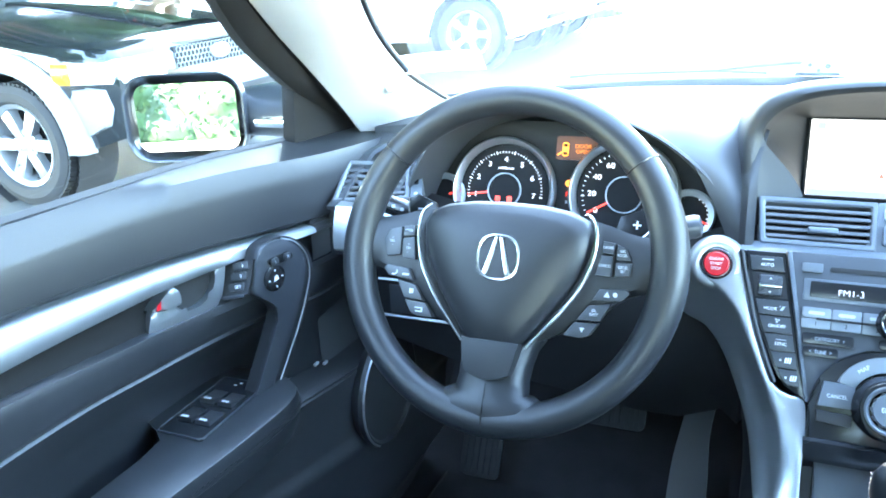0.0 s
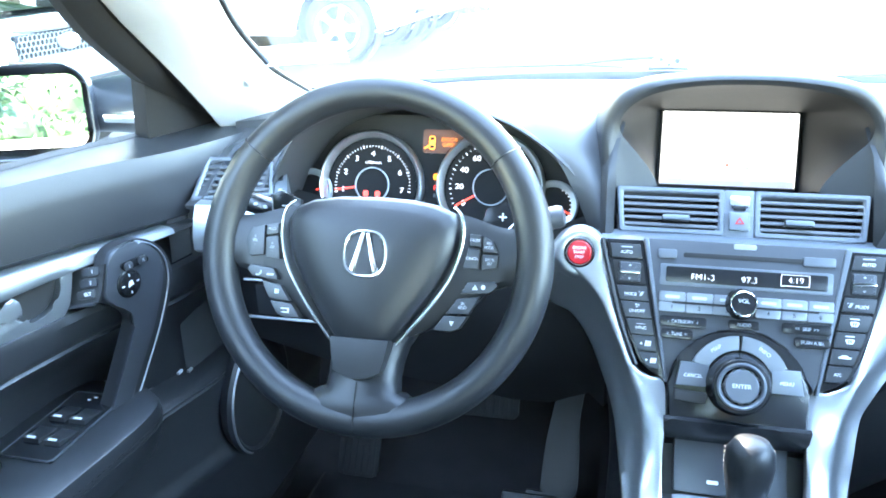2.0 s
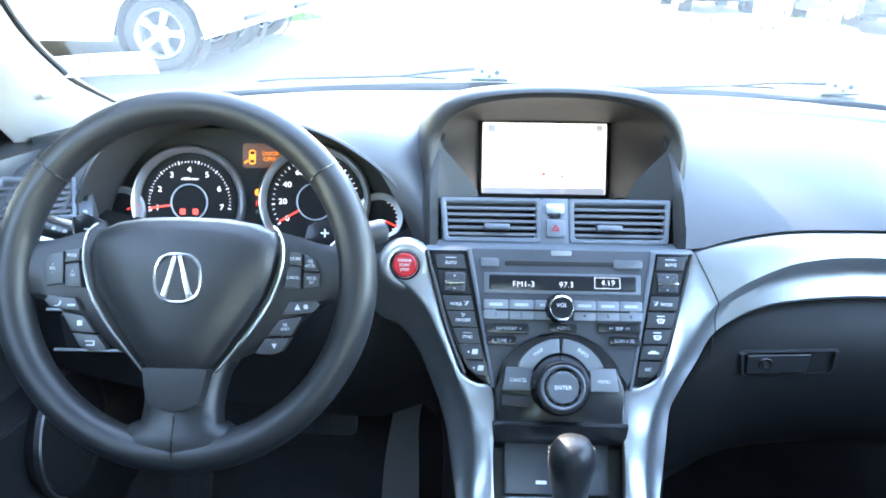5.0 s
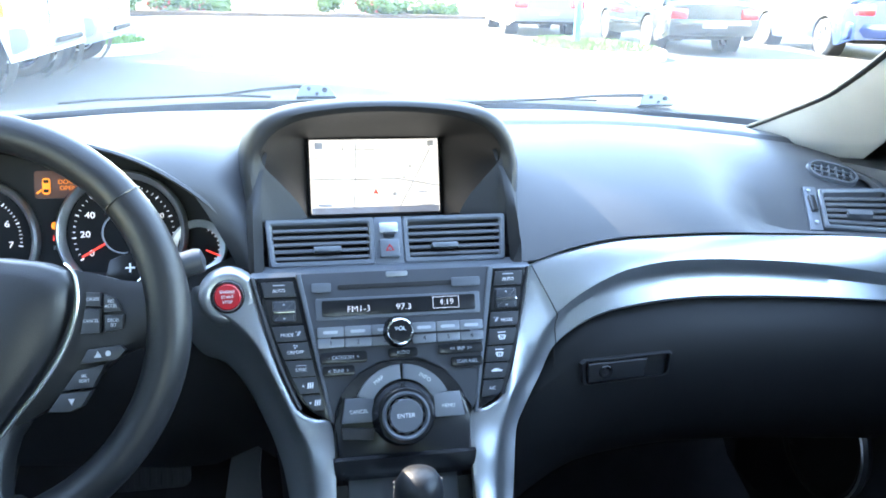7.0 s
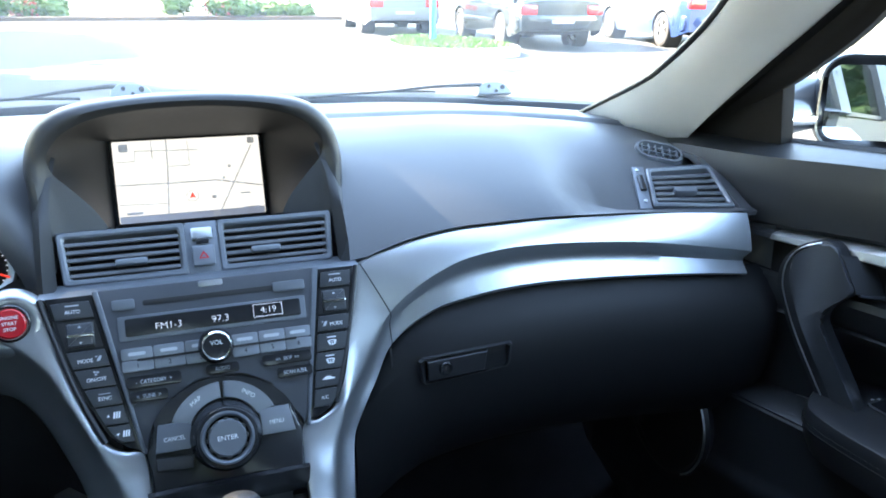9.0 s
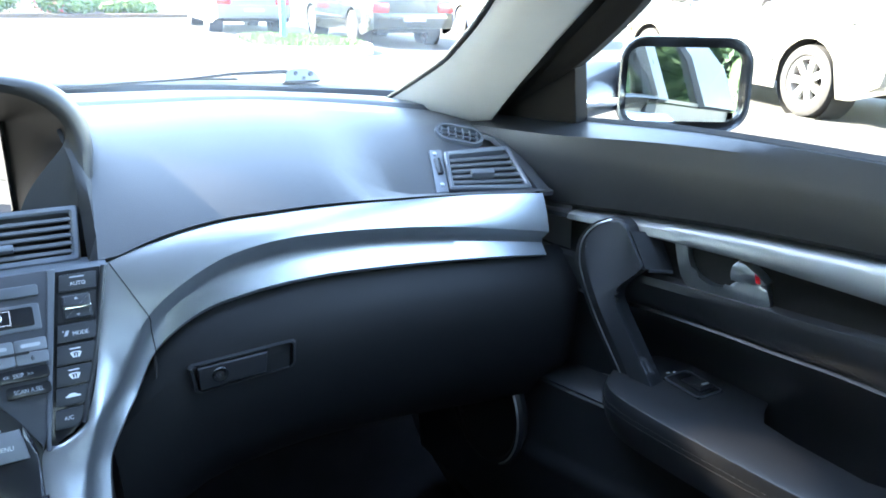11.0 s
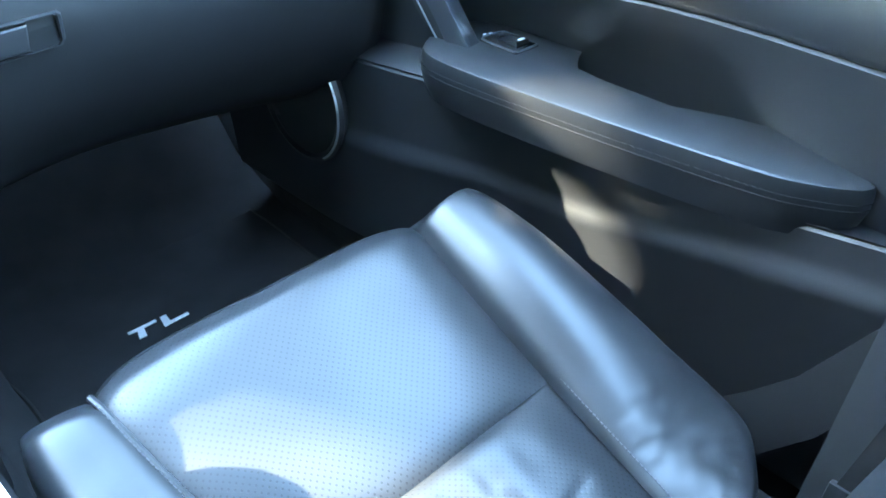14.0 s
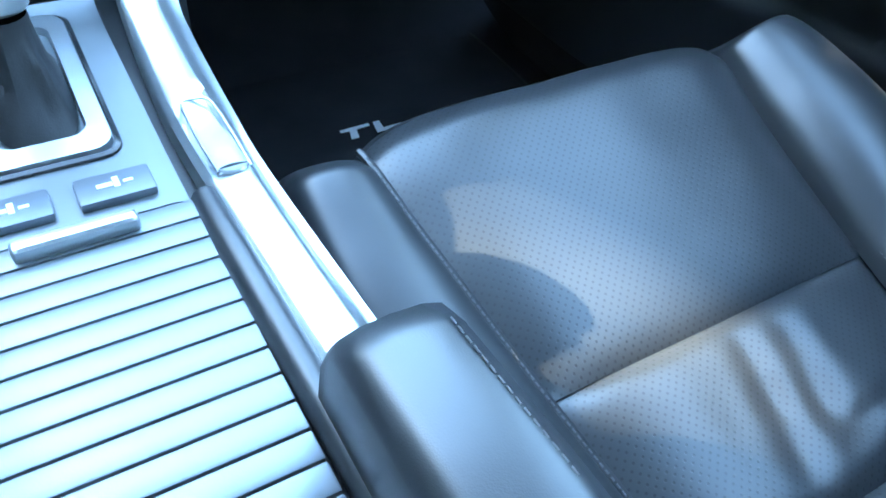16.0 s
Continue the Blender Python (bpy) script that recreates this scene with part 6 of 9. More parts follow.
    back = [(-0.3305, 0.5765), (-0.334, 0.566), (-0.340, 0.550), (-0.3475, 0.537)] if s < 0 else [(-0.308, 0.581), (-0.314, 0.574), (-0.324, 0.558), (-0.3335, 0.541)]
    bm = B()
    skin(bm, [[on_pull(y - 0.0015, z, k) for y, z in back] for k in (0.0, 0.35, 0.7, 1.05)])
    thick(bm, 0.004, (0, -1, 0))
    keys = part("key_panel", bm, M_PLASTIC, d, "dark panel between handle and pull")
    bm = B()
    tube(bm, [on_pull(back[-1][0] - 0.002, back[-1][1] - 0.0015, k) for k in (0.1, 0.5, 1.0)], 0.0022, 8)
    part("lower_edge", bm, M_SATIN, keys)
    # switches
    y0, ln, x0 = (-0.383, 0.056, 0.748) if s > 0 else (-0.402, 0.130, 0.736)
    bm = B()
    box(bm, (s * x0, y0, 0.4025), (0.040 if s > 0 else 0.066, ln, 0.004), 0.0015)
    plate = part("switch_plate", bm, M_GLOSS, d, "black window switch plate")
    bm = B()
    lip = [(s * (x0 + a), y0 + b, 0.4042) for a, b in rrect(0.040 if s > 0 else 0.066, ln, 0.006, 4)]
    tube(bm, lip, 0.0012, 6, closed=True)
    part("plate_edge", bm, M_SATIN, plate)
    for y in (-0.385,) if s > 0 else (-0.384, -0.426):
        for x in (0.752,) if s > 0 else (0.722, 0.749):
            bm = B()
            skin(bm, [[(s * (x + a * 0.0105), y + b, z) for b, z in ((0.017, 0.403), (0.014, 0.4055), (0.0, 0.4062), (-0.010, 0.4098), (-0.0145, 0.4094), (-0.016, 0.403))] for a in (-1, -0.9, 0.9, 1)], caps=True)
            sw = part("window_switch", bm, M_PLASTIC, plate)
            bm = B()
            box(bm, (s * x, y - 0.0125, 0.4103), (0.010, 0.0032, 0.0006), 0)
            part("switch_mark", bm, M_WHITE, sw)
    bm = B()
    for k, (a, b) in enumerate(((0.736, -0.346), (0.741, -0.352), (0.724, -0.349)) if s < 0 else ((0.742, -0.350), (0.750, -0.352))):
        box(bm, (s * a, b, 0.4046), (0.004, 0.0022, 0.0008), 0)
    part("lock_marks", bm, M_WHITE, plate)
    # speaker at the foot of the door
    SPK = side.copy()
    SPK.translation = (s * 0.651, -0.095 - 0.016 * (s < 0), 0.262 + 0.02 * (s < 0))
    bm = B()
    rev(bm, [(0.086, -0.016), (0.096, 0.0), (0.094, 0.006), (0.088, 0.008), (0.083, 0.004)], SPK, 48)
    spk = part("speaker_ring", bm, M_PLASTIC, d, "black speaker ring")
    # Silver arc over part of the ring, imitating its glint.
    bm = B()
    rev(bm, [(0.0935, 0.0062), (0.0925, 0.0086), (0.0905, 0.0080)], SPK, 48, 120, 235)
    part("ring_highlight", bm, M_SILVER, spk, "thin silver arc standing in for a glint on the speaker edge")
    bm = B()
    rev(bm, [(0.0001, 0.006), (0.05, 0.0055), (0.084, 0.002)], SPK, 40)
    part("speaker_grille", bm, M_RUBBER, spk, "dark perforated speaker grille")
    # window frame and sail panel
    bm = B()
    fr = smooth_line([(0.772, 0.110, 0.628), (0.766, 0.030, 0.672), (0.757, -0.050, 0.716), (0.749, -0.108, 0.746), (0.742, -0.150, 0.768), (0.730, -0.235, 0.823), (0.712, -0.30, 0.873), (0.68, -0.38, 0.930), (0.63, -0.53, 0.99), (0.60, -0.75, 1.035), (0.59, -0.95, 1.045), (0.59, -1.15, 1.04)], 40)
    secs = []
    for p in fr:
        secs.append([(s * (p.x + dx), p.y + dy, p.z + dz) for dx, dy, dz in ((-0.016, 0.024, 0.010), (-0.015, 0.014, 0.004), (-0.009, 0.0, -0.002), (0.002, -0.005, -0.006), (0.02, -0.003, -0.003), (0.025, 0.04, 0.02))])
    skin(bm, secs, closed=True, caps=True)
    part("window_frame", bm, M_SAIL, d, "black window frame")
    bm = B()
    pe = sorted([(0.110, 0.735, 0.585), (0.010, 0.712, 0.660), (-0.060, 0.706, 0.716), (-0.145, 0.702, 0.783), (-0.21, 0.695, 0.828), (-0.28, 0.68, 0.874), (-0.36, 0.64, 0.950), (-0.45, 0.585, 1.045)])
    fe = sorted([(p.y, p.x, p.z) for p in fr])
    rows = []
    for i in range(24):
        y = 0.09 - 0.53 * i / 23
        a = Vector((interp(y, [(q[0], q[1]) for q in pe]) + (0.016 if s < 0 else 0.004), y + 0.004, interp(y, [(q[0], q[2]) for q in pe])))
        y2 = y + 0.012
        b = Vector((interp(y2, [(q[0], q[1]) for q in fe]) - 0.006, y2, interp(y2, [(q[0], q[2]) for q in fe]) + 0.004))
        rows.append([(s * p.x, p.y, p.z) for p in (a, a.lerp(b, 0.5) + Vector((0.004, 0.008, 0.003)), b)])
    skin(bm, rows)
    part("frame_seal", bm, M_SAIL, d, "black seal between pillar and window frame")
    bm = B()
    prism(bm, [(0.125, 0.60), (-0.122, 0.655), (-0.130, 0.668), (-0.115, 0.768), (-0.092, 0.768), (0.135, 0.636)], 0.0, 0.02, at(0.775), 0.004)
    part("sail_panel", bm, M_SAIL, d, "black triangular mirror panel")
    bm = B()
    skin(bm, [[(s * 0.770, y, curve_at(y, SILL) + 0.001), (s * 0.776, y, curve_at(y, SILL) + 0.006), (s * 0.786, y, curve_at(y, SILL) + 0.002)] for y in [-0.12 - 0.98 * i / 12 for i in range(13)]])
    part("window_seal", bm, M_RUBBER, d, "black rubber window seal")
    bm = B()
    skin(bm, [[(s * 0.792, y, curve_at(y, SILL) - 0.02) for y in (-0.13, -0.3, -0.6, -1.1)], [(s * x, y, z) for x, y, z in ((0.745, -0.14, 0.76), (0.71, -0.36, 0.91), (0.64, -0.6, 1.0), (0.61, -1.1, 1.04))]])
    pane = part("window_pane", bm, M_GLASS, d, "clear side window glass")
    pane.visible_shadow = False
    bm = B()
    skin(bm, [[(s * 0.80, y, 0.665 - 0.02 * (y > 0)), (s * 0.83, y, 0.64), (s * 0.90, y, 0.55), (s * 0.92, y, 0.3), (s * 0.90, y, 0.0)] for y in (0.3, -0.3, -1.1)])
    thick(bm, 0.01, (s, 0, 0))
    part("outer_skin", bm, M_PAINT, d, "silver outer door skin")
    if s < 0:
        # mirror joystick, selector and memory keys on the driver's door
        bm = B()
        JS = PB @ pose(-0.307, 0.543, 0.0036)
        rev(bm, [(0.0175, -0.004), (0.0172, 0.0012), (0.0155, 0.0020), (0.0148, 0.0006), (0.0140, 0.0022), (0.0115, 0.0030), (0.0001, 0.0026)], JS, 36)
        js = part("mirror_joystick", bm, M_GLOSS, pull, "round black mirror adjuster")
        bm = B()
        prism(bm, [(-0.0035, -0.0035), (0.0045, -0.0020), (0.0030, 0.0038), (-0.0015, 0.0030)], 0.002, 0.0034, JS)
        for a in (0, 90, 180, 270):
            box(bm, (0.0108, 0, 0.0030), (0.003, 0.0012, 0.0008), 0, JS @ pose(0, 0, 0, 0, 0, a))
        part("adjuster_mark", bm, M_WHITE, js)
        bm = B()
        prism(bm, [(-0.294 + x * 0.88 - y * 0.47, 0.5645 + x * 0.0 + y * 0.88 - x * 0.0) for x, y in rrect(0.045, 0.0125, 0.006, 4)], -0.002, 0.0050, PB, 0.001)
        sel = part("mirror_selector", bm, M_GLOSS, pull)
        for k, ch in ((-1, "L"), (1, "R")):
            bm = B()
            prism(bm, rrect(0.0125, 0.0095, 0.004, 4, -0.294 + 0.0105 * k, 0.5645), 0.003, 0.0075, PB, 0.002)
            key = part("selector_key", bm, M_STACK, sel)
            lettering("legend", ch, 0.006, PB @ pose(-0.294 + 0.0105 * k, 0.5645, 0.0078), M_GREYPRINT, key)
        for k, mark in enumerate(("1", "2", "SET")):
            y, z = interp(k, [(0, -0.3315), (1, -0.3365), (2, -0.3430)]), 0.5705 - 0.0118 * k
            o = on_pull(y - 0.0030, z, 0.42)
            u = (on_pull(y, z, 0.0) - on_pull(y, z, 1.0)).normalized()
            v = Vector((0, 0.40, 1)).normalized()
            v = (v - u * v.dot(u)).normalized()
            KF = Matrix((u, v, u.cross(v))).transposed().to_4x4()
            if KF.col[2].y > 0:
                KF = Matrix((-u, v, (-u).cross(v))).transposed().to_4x4()
            KF.translation = o
            bm = B()
            prism(bm, rrect(0.021, 0.0095, 0.002, 3), -0.003, 0.0016, KF, 0.001)
            key = part("memory_key", bm, M_STACK, keys)
            lettering("legend", mark, 0.0058, KF @ pose(0.003, 0, 0.0019), M_WHITE, key)
        bm = B()
        for a, b in ((-0.229, 0.377), (-0.206, 0.367)):
            box(bm, (-0.6975, a, b), (0.004, 0.010, 0.004), 0.001)
        part("release_marks", bm, M_GREYPRINT, d)
    return d


door(1)
door(-1)


# ---- outside mirrors ----
def side_mirror(s, centre, normal, w, h):
    mi = thing("side_mirror", "dark grey door mirror with bright mirror glass", "mirror", "door mirrors")
    n = Vector(normal).normalized()
    u = Vector((0, 0, 1)).cross(n).normalized()
    v = n.cross(u)
    F = Matrix((u, v, n)).transposed().to_4x4()
    F.translation = centre
    bm = B()
    secs = []
    for k, z in ((0.25, -0.105), (0.62, -0.095), (0.85, -0.06), (0.97, -0.02), (1.0, 0.004), (0.985, 0.010), (0.955, 0.009), (0.93, 0.0), (0.92, -0.012)):
        secs.append([F @ Vector((x * k, y * k, z)) for x, y in rrect(w + 0.036, h + 0.036, 0.045, 6)])
    skin(bm, secs, closed=True)
    part("housing", bm, M_DKPAINT, mi, "dark painted mirror housing")
    bm = B()
    prism(bm, rrect(w, h, 0.022, 6), -0.010, -0.004, F)
    part("mirror_glass", bm, M_MIRROR, mi, "bright mirror glass", smooth=False)
    bm = B()
    inn = u * (s * -0.5 * w)
    a = Vector(centre) - n * 0.078 + inn * 0.75
    b = Vector((s * 0.80, centre[1] + 0.035, 0.70))
    tube(bm, smooth_line([a + n * 0.012, a.lerp(b, 0.35) + Vector((0, 0.012, -0.004)), a.lerp(b, 0.75) + Vector((0, 0.004, -0.012)), b], 10), [0.046, 0.049, 0.052, 0.054, 0.055, 0.055, 0.053, 0.052, 0.050, 0.048], 18, 0.62)
    part("mirror_arm", bm, M_DKPAINT, mi, "dark painted mirror foot")
    bm = B()
    q = a.lerp(b, 0.55)
    box(bm, (q.x, q.y - 0.052, q.z - 0.022), (0.07, 0.012, 0.014), 0.004)
    part("turn_lamp", bm, M_CHROME, mi, "bright turn lamp strip")
    return mi


side_mirror(-1, (-1.085, 0.03, 0.668), (0.35, -0.93, 0.088), 0.182, 0.118)
side_mirror(1, (1.092, 0.0, 0.694), (-0.50, -0.86, 0.085), 0.190, 0.122)

# ---- centre console ----
cons = thing("centre_console", "grey centre console with slatted cover between silver rails", "console")
bm = B()
secs = []
for y, z in ((-0.27, 0.380), (-0.30, 0.335), (-0.34, 0.320), (-0.42, 0.314), (-0.70, 0.312), (-0.95, 0.312)):
    secs.append([(x, y, zz) for x, zz in ((-0.112, 0.0), (-0.108, z - 0.04), (-0.10, z), (0, z), (0.10, z), (0.108, z - 0.04), (0.112, 0.0))])
skin(bm, secs)
thick(bm, 0.006)
part("console_body", bm, M_PLASTIC, cons, "black console body")
M_PLATE = mat("brushed grey plate", (0.17, 0.185, 0.20), 0.42, metal=0.7, grain=0.1, grain_scale=1200, stain=0.07, stain_scale=25, rough_var=0.05)
# storage door ahead of the lever
LID = frame_of((0, -0.290, 0.3755), (0, 0.58, 0.815))
bm = B()
prism(bm, rrect(0.116, 0.068, 0.003, 3), -0.006, 0.0, LID, 0.0015)
sd = part("storage_door", bm, M_LID, cons, "brushed grey storage door")
bm = B()
prism(bm, rrect(0.012, 0.004, 0.001, 2, -0.017, -0.021), 0.0, 0.0006, LID)
part("door_mark", bm, M_WHITE, sd)
# plate round the lever
bm = B()
secs = []
for y, z in ((-0.3105, 0.345), (-0.318, 0.3395), (-0.335, 0.3365), (-0.40, 0.332), (-0.470, 0.3275), (-0.514, 0.3270)):
    secs.append([(x, y, z - 0.0015 * (abs(x) > 0.05)) for x in (-0.058, -0.05, -0.02, 0.02, 0.05, 0.058)])
skin(bm, secs)
thick(bm, 0.006)
part("lever_plate", bm, M_PLATE, cons, "brushed grey plate round the gear lever")
LV = frame_of((0, -0.390, 0.3330), (0, 0.998, 0.062))
for w, h, w2, h2, z, mt, nm in ((0.078, 0.150, 0.070, 0.142, 0.0015, M_GLOSS, "lever_gasket"), (0.070, 0.142, 0.046, 0.112, 0.0045, M_SILVER, "lever_bezel")):
    bm = B()
    skin(bm, [[LV @ Vector((x, y, zz)) for x, y in rrect(a, b, r, 5)] for a, b, r, zz in ((w, h, 0.012, -0.002), (w - 0.001, h - 0.001, 0.012, z), (w2 + 0.002, h2 + 0.002, 0.010, z + 0.001), (w2, h2, 0.009, z - 0.004))], closed=True)
    part(nm, bm, mt, cons, "satin silver lever surround" if mt is M_SILVER else "")
# dark side rails beside the slats
for s in (1, -1):
    bm = B()
    line = [(s * x, y, z) for x, y, z in ((0.066, -0.508, 0.318), (0.066, -0.515, 0.324), (0.0665, -0.56, 0.3255), (0.069, -0.66, 0.3255), (0.072, -0.80, 0.3255), (0.073, -0.90, 0.3255))]
    tube(bm, line, [0.006, 0.0085, 0.009, 0.009, 0.009, 0.009], 12)
    part("dark_rail", bm, M_LEATHER, cons, "black padded rail")
# heater keys
for s in (1, -1):
    bm = B()
    box(bm, (s * 0.0255, -0.493, 0.3295), (0.039, 0.022, 0.006), 0.002)
    hk = part("heater_key", bm, M_GREY, cons, "dark seat heater key with white symbol")
    bm = B()
    for dx, w, h in ((-0.005, 0.008, 0.003), (0.001, 0.003, 0.008), (0.007, 0.005, 0.002)):
        box(bm, (s * 0.0255 + dx, -0.493 + 0.001 * (h > 0.005), 0.3327), (w, h, 0.0006), 0)
    part("heater_symbol", bm, M_WHITE, hk)
# sliding cover of slats with its bar
bm = B()
box(bm, (0, -0.70, 0.3205), (0.118, 0.37, 0.005), 0)
cover = part("slatted_cover", bm, M_DARKVOID, cons, "sliding cover of grey slats")
bm = B()
box(bm, (0, 0, 0), (0.118, 0.0145, 0.006), 0.0012)
finish(bm, True, 30)
slat_me = bpy.data.meshes.new("slat")
bm.to_mesh(slat_me)
bm.free()
slat_me.materials.append(M_PLATE)
for i in range(22):
    ob = new("slat", slat_me)
    ob.parent = cover
    ob.matrix_basis = pose(0, -0.5225 - 0.0158 * i, 0.3245)
bm = B()
box(bm, (0, -0.5235, 0.3315), (0.060, 0.010, 0.010), 0.004, seg=3)
part("cover_bar", bm, M_SILVER, cover, "satin silver finger bar")
# raised rim and slit of the hollow in each silver rail
for s in (1, -1):
    bm = B()
    tube(bm, smooth_line([(s * x, y, z) for x, y, z in ((0.0765, -0.508, 0.3333), (0.0757, -0.485, 0.3335), (0.0757, -0.455, 0.3338), (0.0775, -0.439, 0.3345), (0.085, -0.4375, 0.3350), (0.0925, -0.441, 0.3345), (0.0948, -0.455, 0.3338), (0.0950, -0.485, 0.3333), (0.0948, -0.508, 0.3328))], 48), 0.0010, 6)
    rs = part("rail_scoop", bm, M_SILVER, cons, "fine raised rim of a hollow in the silver rail")
    bm = B()
    skin(bm, [[(s * (0.0853 + 0.0088 * math.sin(q * math.pi / 2)), -0.5075 + dy * math.cos(q * math.pi / 2) ** 1.2, 0.3352 + dz) for q in [i / 8 - 1 for i in range(17)]] for dy, dz in ((0.0, 0.0), (-0.004, 0.0006), (-0.0055, -0.0008))])
    part("scoop_lip", bm, M_SILVER, rs, "curved silver lip")
    bm = B()
    skin(bm, [[(s * (0.0853 + 0.0085 * math.sin(q * math.pi / 2)), -0.5075 + dy * math.cos(q * math.pi / 2) ** 1.2, 0.3349) for q in [i / 8 - 1 for i in range(17)]] for dy in (0.0030, -0.0006)])
    part("scoop_slit", bm, M_DARKVOID, rs, "dark slit at the hollow's end")
# padded arm block
bm = B()
secs = []
for y, z, k in ((-0.672, 0.345, 0.80), (-0.676, 0.372, 0.92), (-0.684, 0.386, 0.97), (-0.70, 0.391, 1.0), (-0.76, 0.392, 1.0), (-0.85, 0.390, 1.0), (-1.0, 0.388, 1.0)):
    y += 0.008
    x0, x1 = 0.066, 0.117 + 0.12 * (-0.672 - y) * (1 if y < -0.672 else 0) * 0.4
    secs.append([(x0, y, 0.325), (x0, y, z - 0.012), (x0 + 0.004, y, z - 0.003), (x0 + 0.012, y, z), ((x0 + x1) / 2, y, z + 0.001), (x1 - 0.012, y, z), (x1 - 0.003, y, z - 0.004), (x1, y, z - 0.014), (x1 + 0.002, y, 0.325)])
skin(bm, secs, caps=True)
apad = thing("arm_pad", "black padded arm block at the back of the console", "armrest")
part("pad", bm, M_LEATHER, apad, angle=70)
bm = B()
for i in range(60):
    y = -0.69 - 0.005 * i
    x = 0.117 + 0.048 * (-0.672 - y) - 0.0085
    tube(bm, [(x, y, 0.3905 - 0.002 * (y < -0.76)), (x + 0.0001, y - 0.0032, 0.3905 - 0.002 * (y < -0.76))], 0.0005, 5)
part("stitching", bm, M_STITCH, apad, "grey stitched seam", smooth=False)
bm = B()
box(bm, (0.097, -0.84, 0.327), (0.064, 0.31, 0.012), 0.003)
part("base", bm, M_PLASTIC, apad, "black plastic base of the arm block")

# ---- gear lever ----
lever = thing("gear_lever", "black leather gear lever with silver collar and pleated boot", "gear lever")
bm = B()
ax = Matrix.Translation((0.0, -0.400, 0.336)) @ pose(0, 0, 0, -6, 0, 0)
rev(bm, [(0.0001, 0.141), (0.008, 0.140), (0.016, 0.136), (0.0215, 0.127), (0.0228, 0.115), (0.0215, 0.100), (0.018, 0.082), (0.0155, 0.066), (0.0150, 0.060), (0.0001, 0.060)], ax, 32)
gk = part("lever_knob", bm, M_RIM, lever, "black leather knob")
for s in (-1, 1):
    bm = B()
    for i in range(9):
        z = 0.085 + 0.005 * i
        r = 0.0188 + 0.0035 * min(1, i / 5)
        box(bm, (s * r * 0.98, 0.006, z), (0.0012, 0.005, 0.0016), 0.0004, ax)
    part("knob_stitches", bm, M_STITCH, gk)
bm = B()
rev(bm, [(0.0148, 0.052), (0.0166, 0.054), (0.0166, 0.062), (0.0150, 0.066)], ax, 32)
part("collar", bm, M_SILVER, lever, "satin silver collar")
bm = B()
secs = []
for i in range(7):
    f = i / 6
    row = []
    for k in range(32):
        a = 2 * math.pi * k / 32
        c_, s_ = math.cos(a), math.sin(a)
        rx = 0.014 * f + 0.023 * (1 - f) ** 1.3
        ry = 0.014 * f + 0.056 * (1 - f) ** 1.3
        wob = 1 + 0.08 * math.sin(7 * a + 3 * f) * math.sin(math.pi * f)
        e = 0.6 + 0.4 * f
        row.append((rx * wob * math.copysign(abs(c_) ** e, c_), -0.393 + 0.0 - 0.005 * f + ry * wob * math.copysign(abs(s_) ** e, s_), 0.333 + 0.054 * f + 0.004 * math.sin(3 * a + 9 * f) * math.sin(math.pi * f)))
    secs.append(row)
skin(bm, secs, closed=True)
part("boot", bm, M_LOWER, lever, "pleated black leather boot")

# ---- passenger seat ----
def perforated():
    m = mat("perforated black leather", (0.021, 0.0225, 0.0255), 0.35, spec=0.6, stain=0.12, stain_scale=12)
    t = m.node_tree
    b = t.nodes["Principled BSDF"]
    co = t.nodes.new("ShaderNodeTexCoord")
    mp = t.nodes.new("ShaderNodeMapping")
    mp.inputs["Rotation"].default_value = (0, 0, radians(45))
    mp.inputs["Scale"].default_value = (1, 1, 0)
    t.links.new(co.outputs["Object"], mp.inputs["Vector"])
    v = t.nodes.new("ShaderNodeTexVoronoi")
    v.inputs["Scale"].default_value = 200
    v.inputs["Randomness"].default_value = 0.0
    t.links.new(mp.outputs[0], v.inputs["Vector"])
    r = t.nodes.new("ShaderNodeMapRange")
    r.inputs["From Min"].default_value = 0.12
    r.inputs["From Max"].default_value = 0.23
    t.links.new(v.outputs["Distance"], r.inputs["Value"])
    bump = t.nodes.new("ShaderNodeBump")
    bump.inputs["Strength"].default_value = 0.12
    bump.inputs["Distance"].default_value = 0.0012
    t.links.new(r.outputs[0], bump.inputs["Height"])
    t.links.new(bump.outputs[0], b.inputs["Normal"])
    mix = t.nodes.new("ShaderNodeMix")
    mix.data_type = 'RGBA'
    mix.inputs[6].default_value = (0.0030, 0.0032, 0.0036, 1)
    old = b.inputs["Base Color"].links[0].from_socket
    t.links.new(r.outputs[0], mix.inputs[0])
    t.links.new(old, mix.inputs[7])
    t.links.new(mix.outputs[2], b.inputs["Base Color"])
    return m


M_PERF = perforated()
seat = thing("passenger_seat", "black leather passenger seat with perforated insert and bolsters", "car seat")


def seat_z(y):
    """Height of the cushion's middle along its depth."""
    return curve_at(y, [(-1.0, 0.175), (-0.85, 0.183), (-0.79, 0.193), (-0.65, 0.217), (-0.52, 0.254), (-0.455, 0.275), (-0.43, 0.273)])


def left_seam(y):
    return curve_at(y, [(-1.0, 0.258), (-0.80, 0.239), (-0.70, 0.2285), (-0.60, 0.215), (-0.50, 0.199), (-0.437, 0.189)])


def right_seam(y):
    return curve_at(y, [(-1.0, 0.490), (-0.852, 0.500), (-0.79, 0.508), (-0.72, 0.518), (-0.645, 0.528), (-0.52, 0.538), (-0.425, 0.550)])


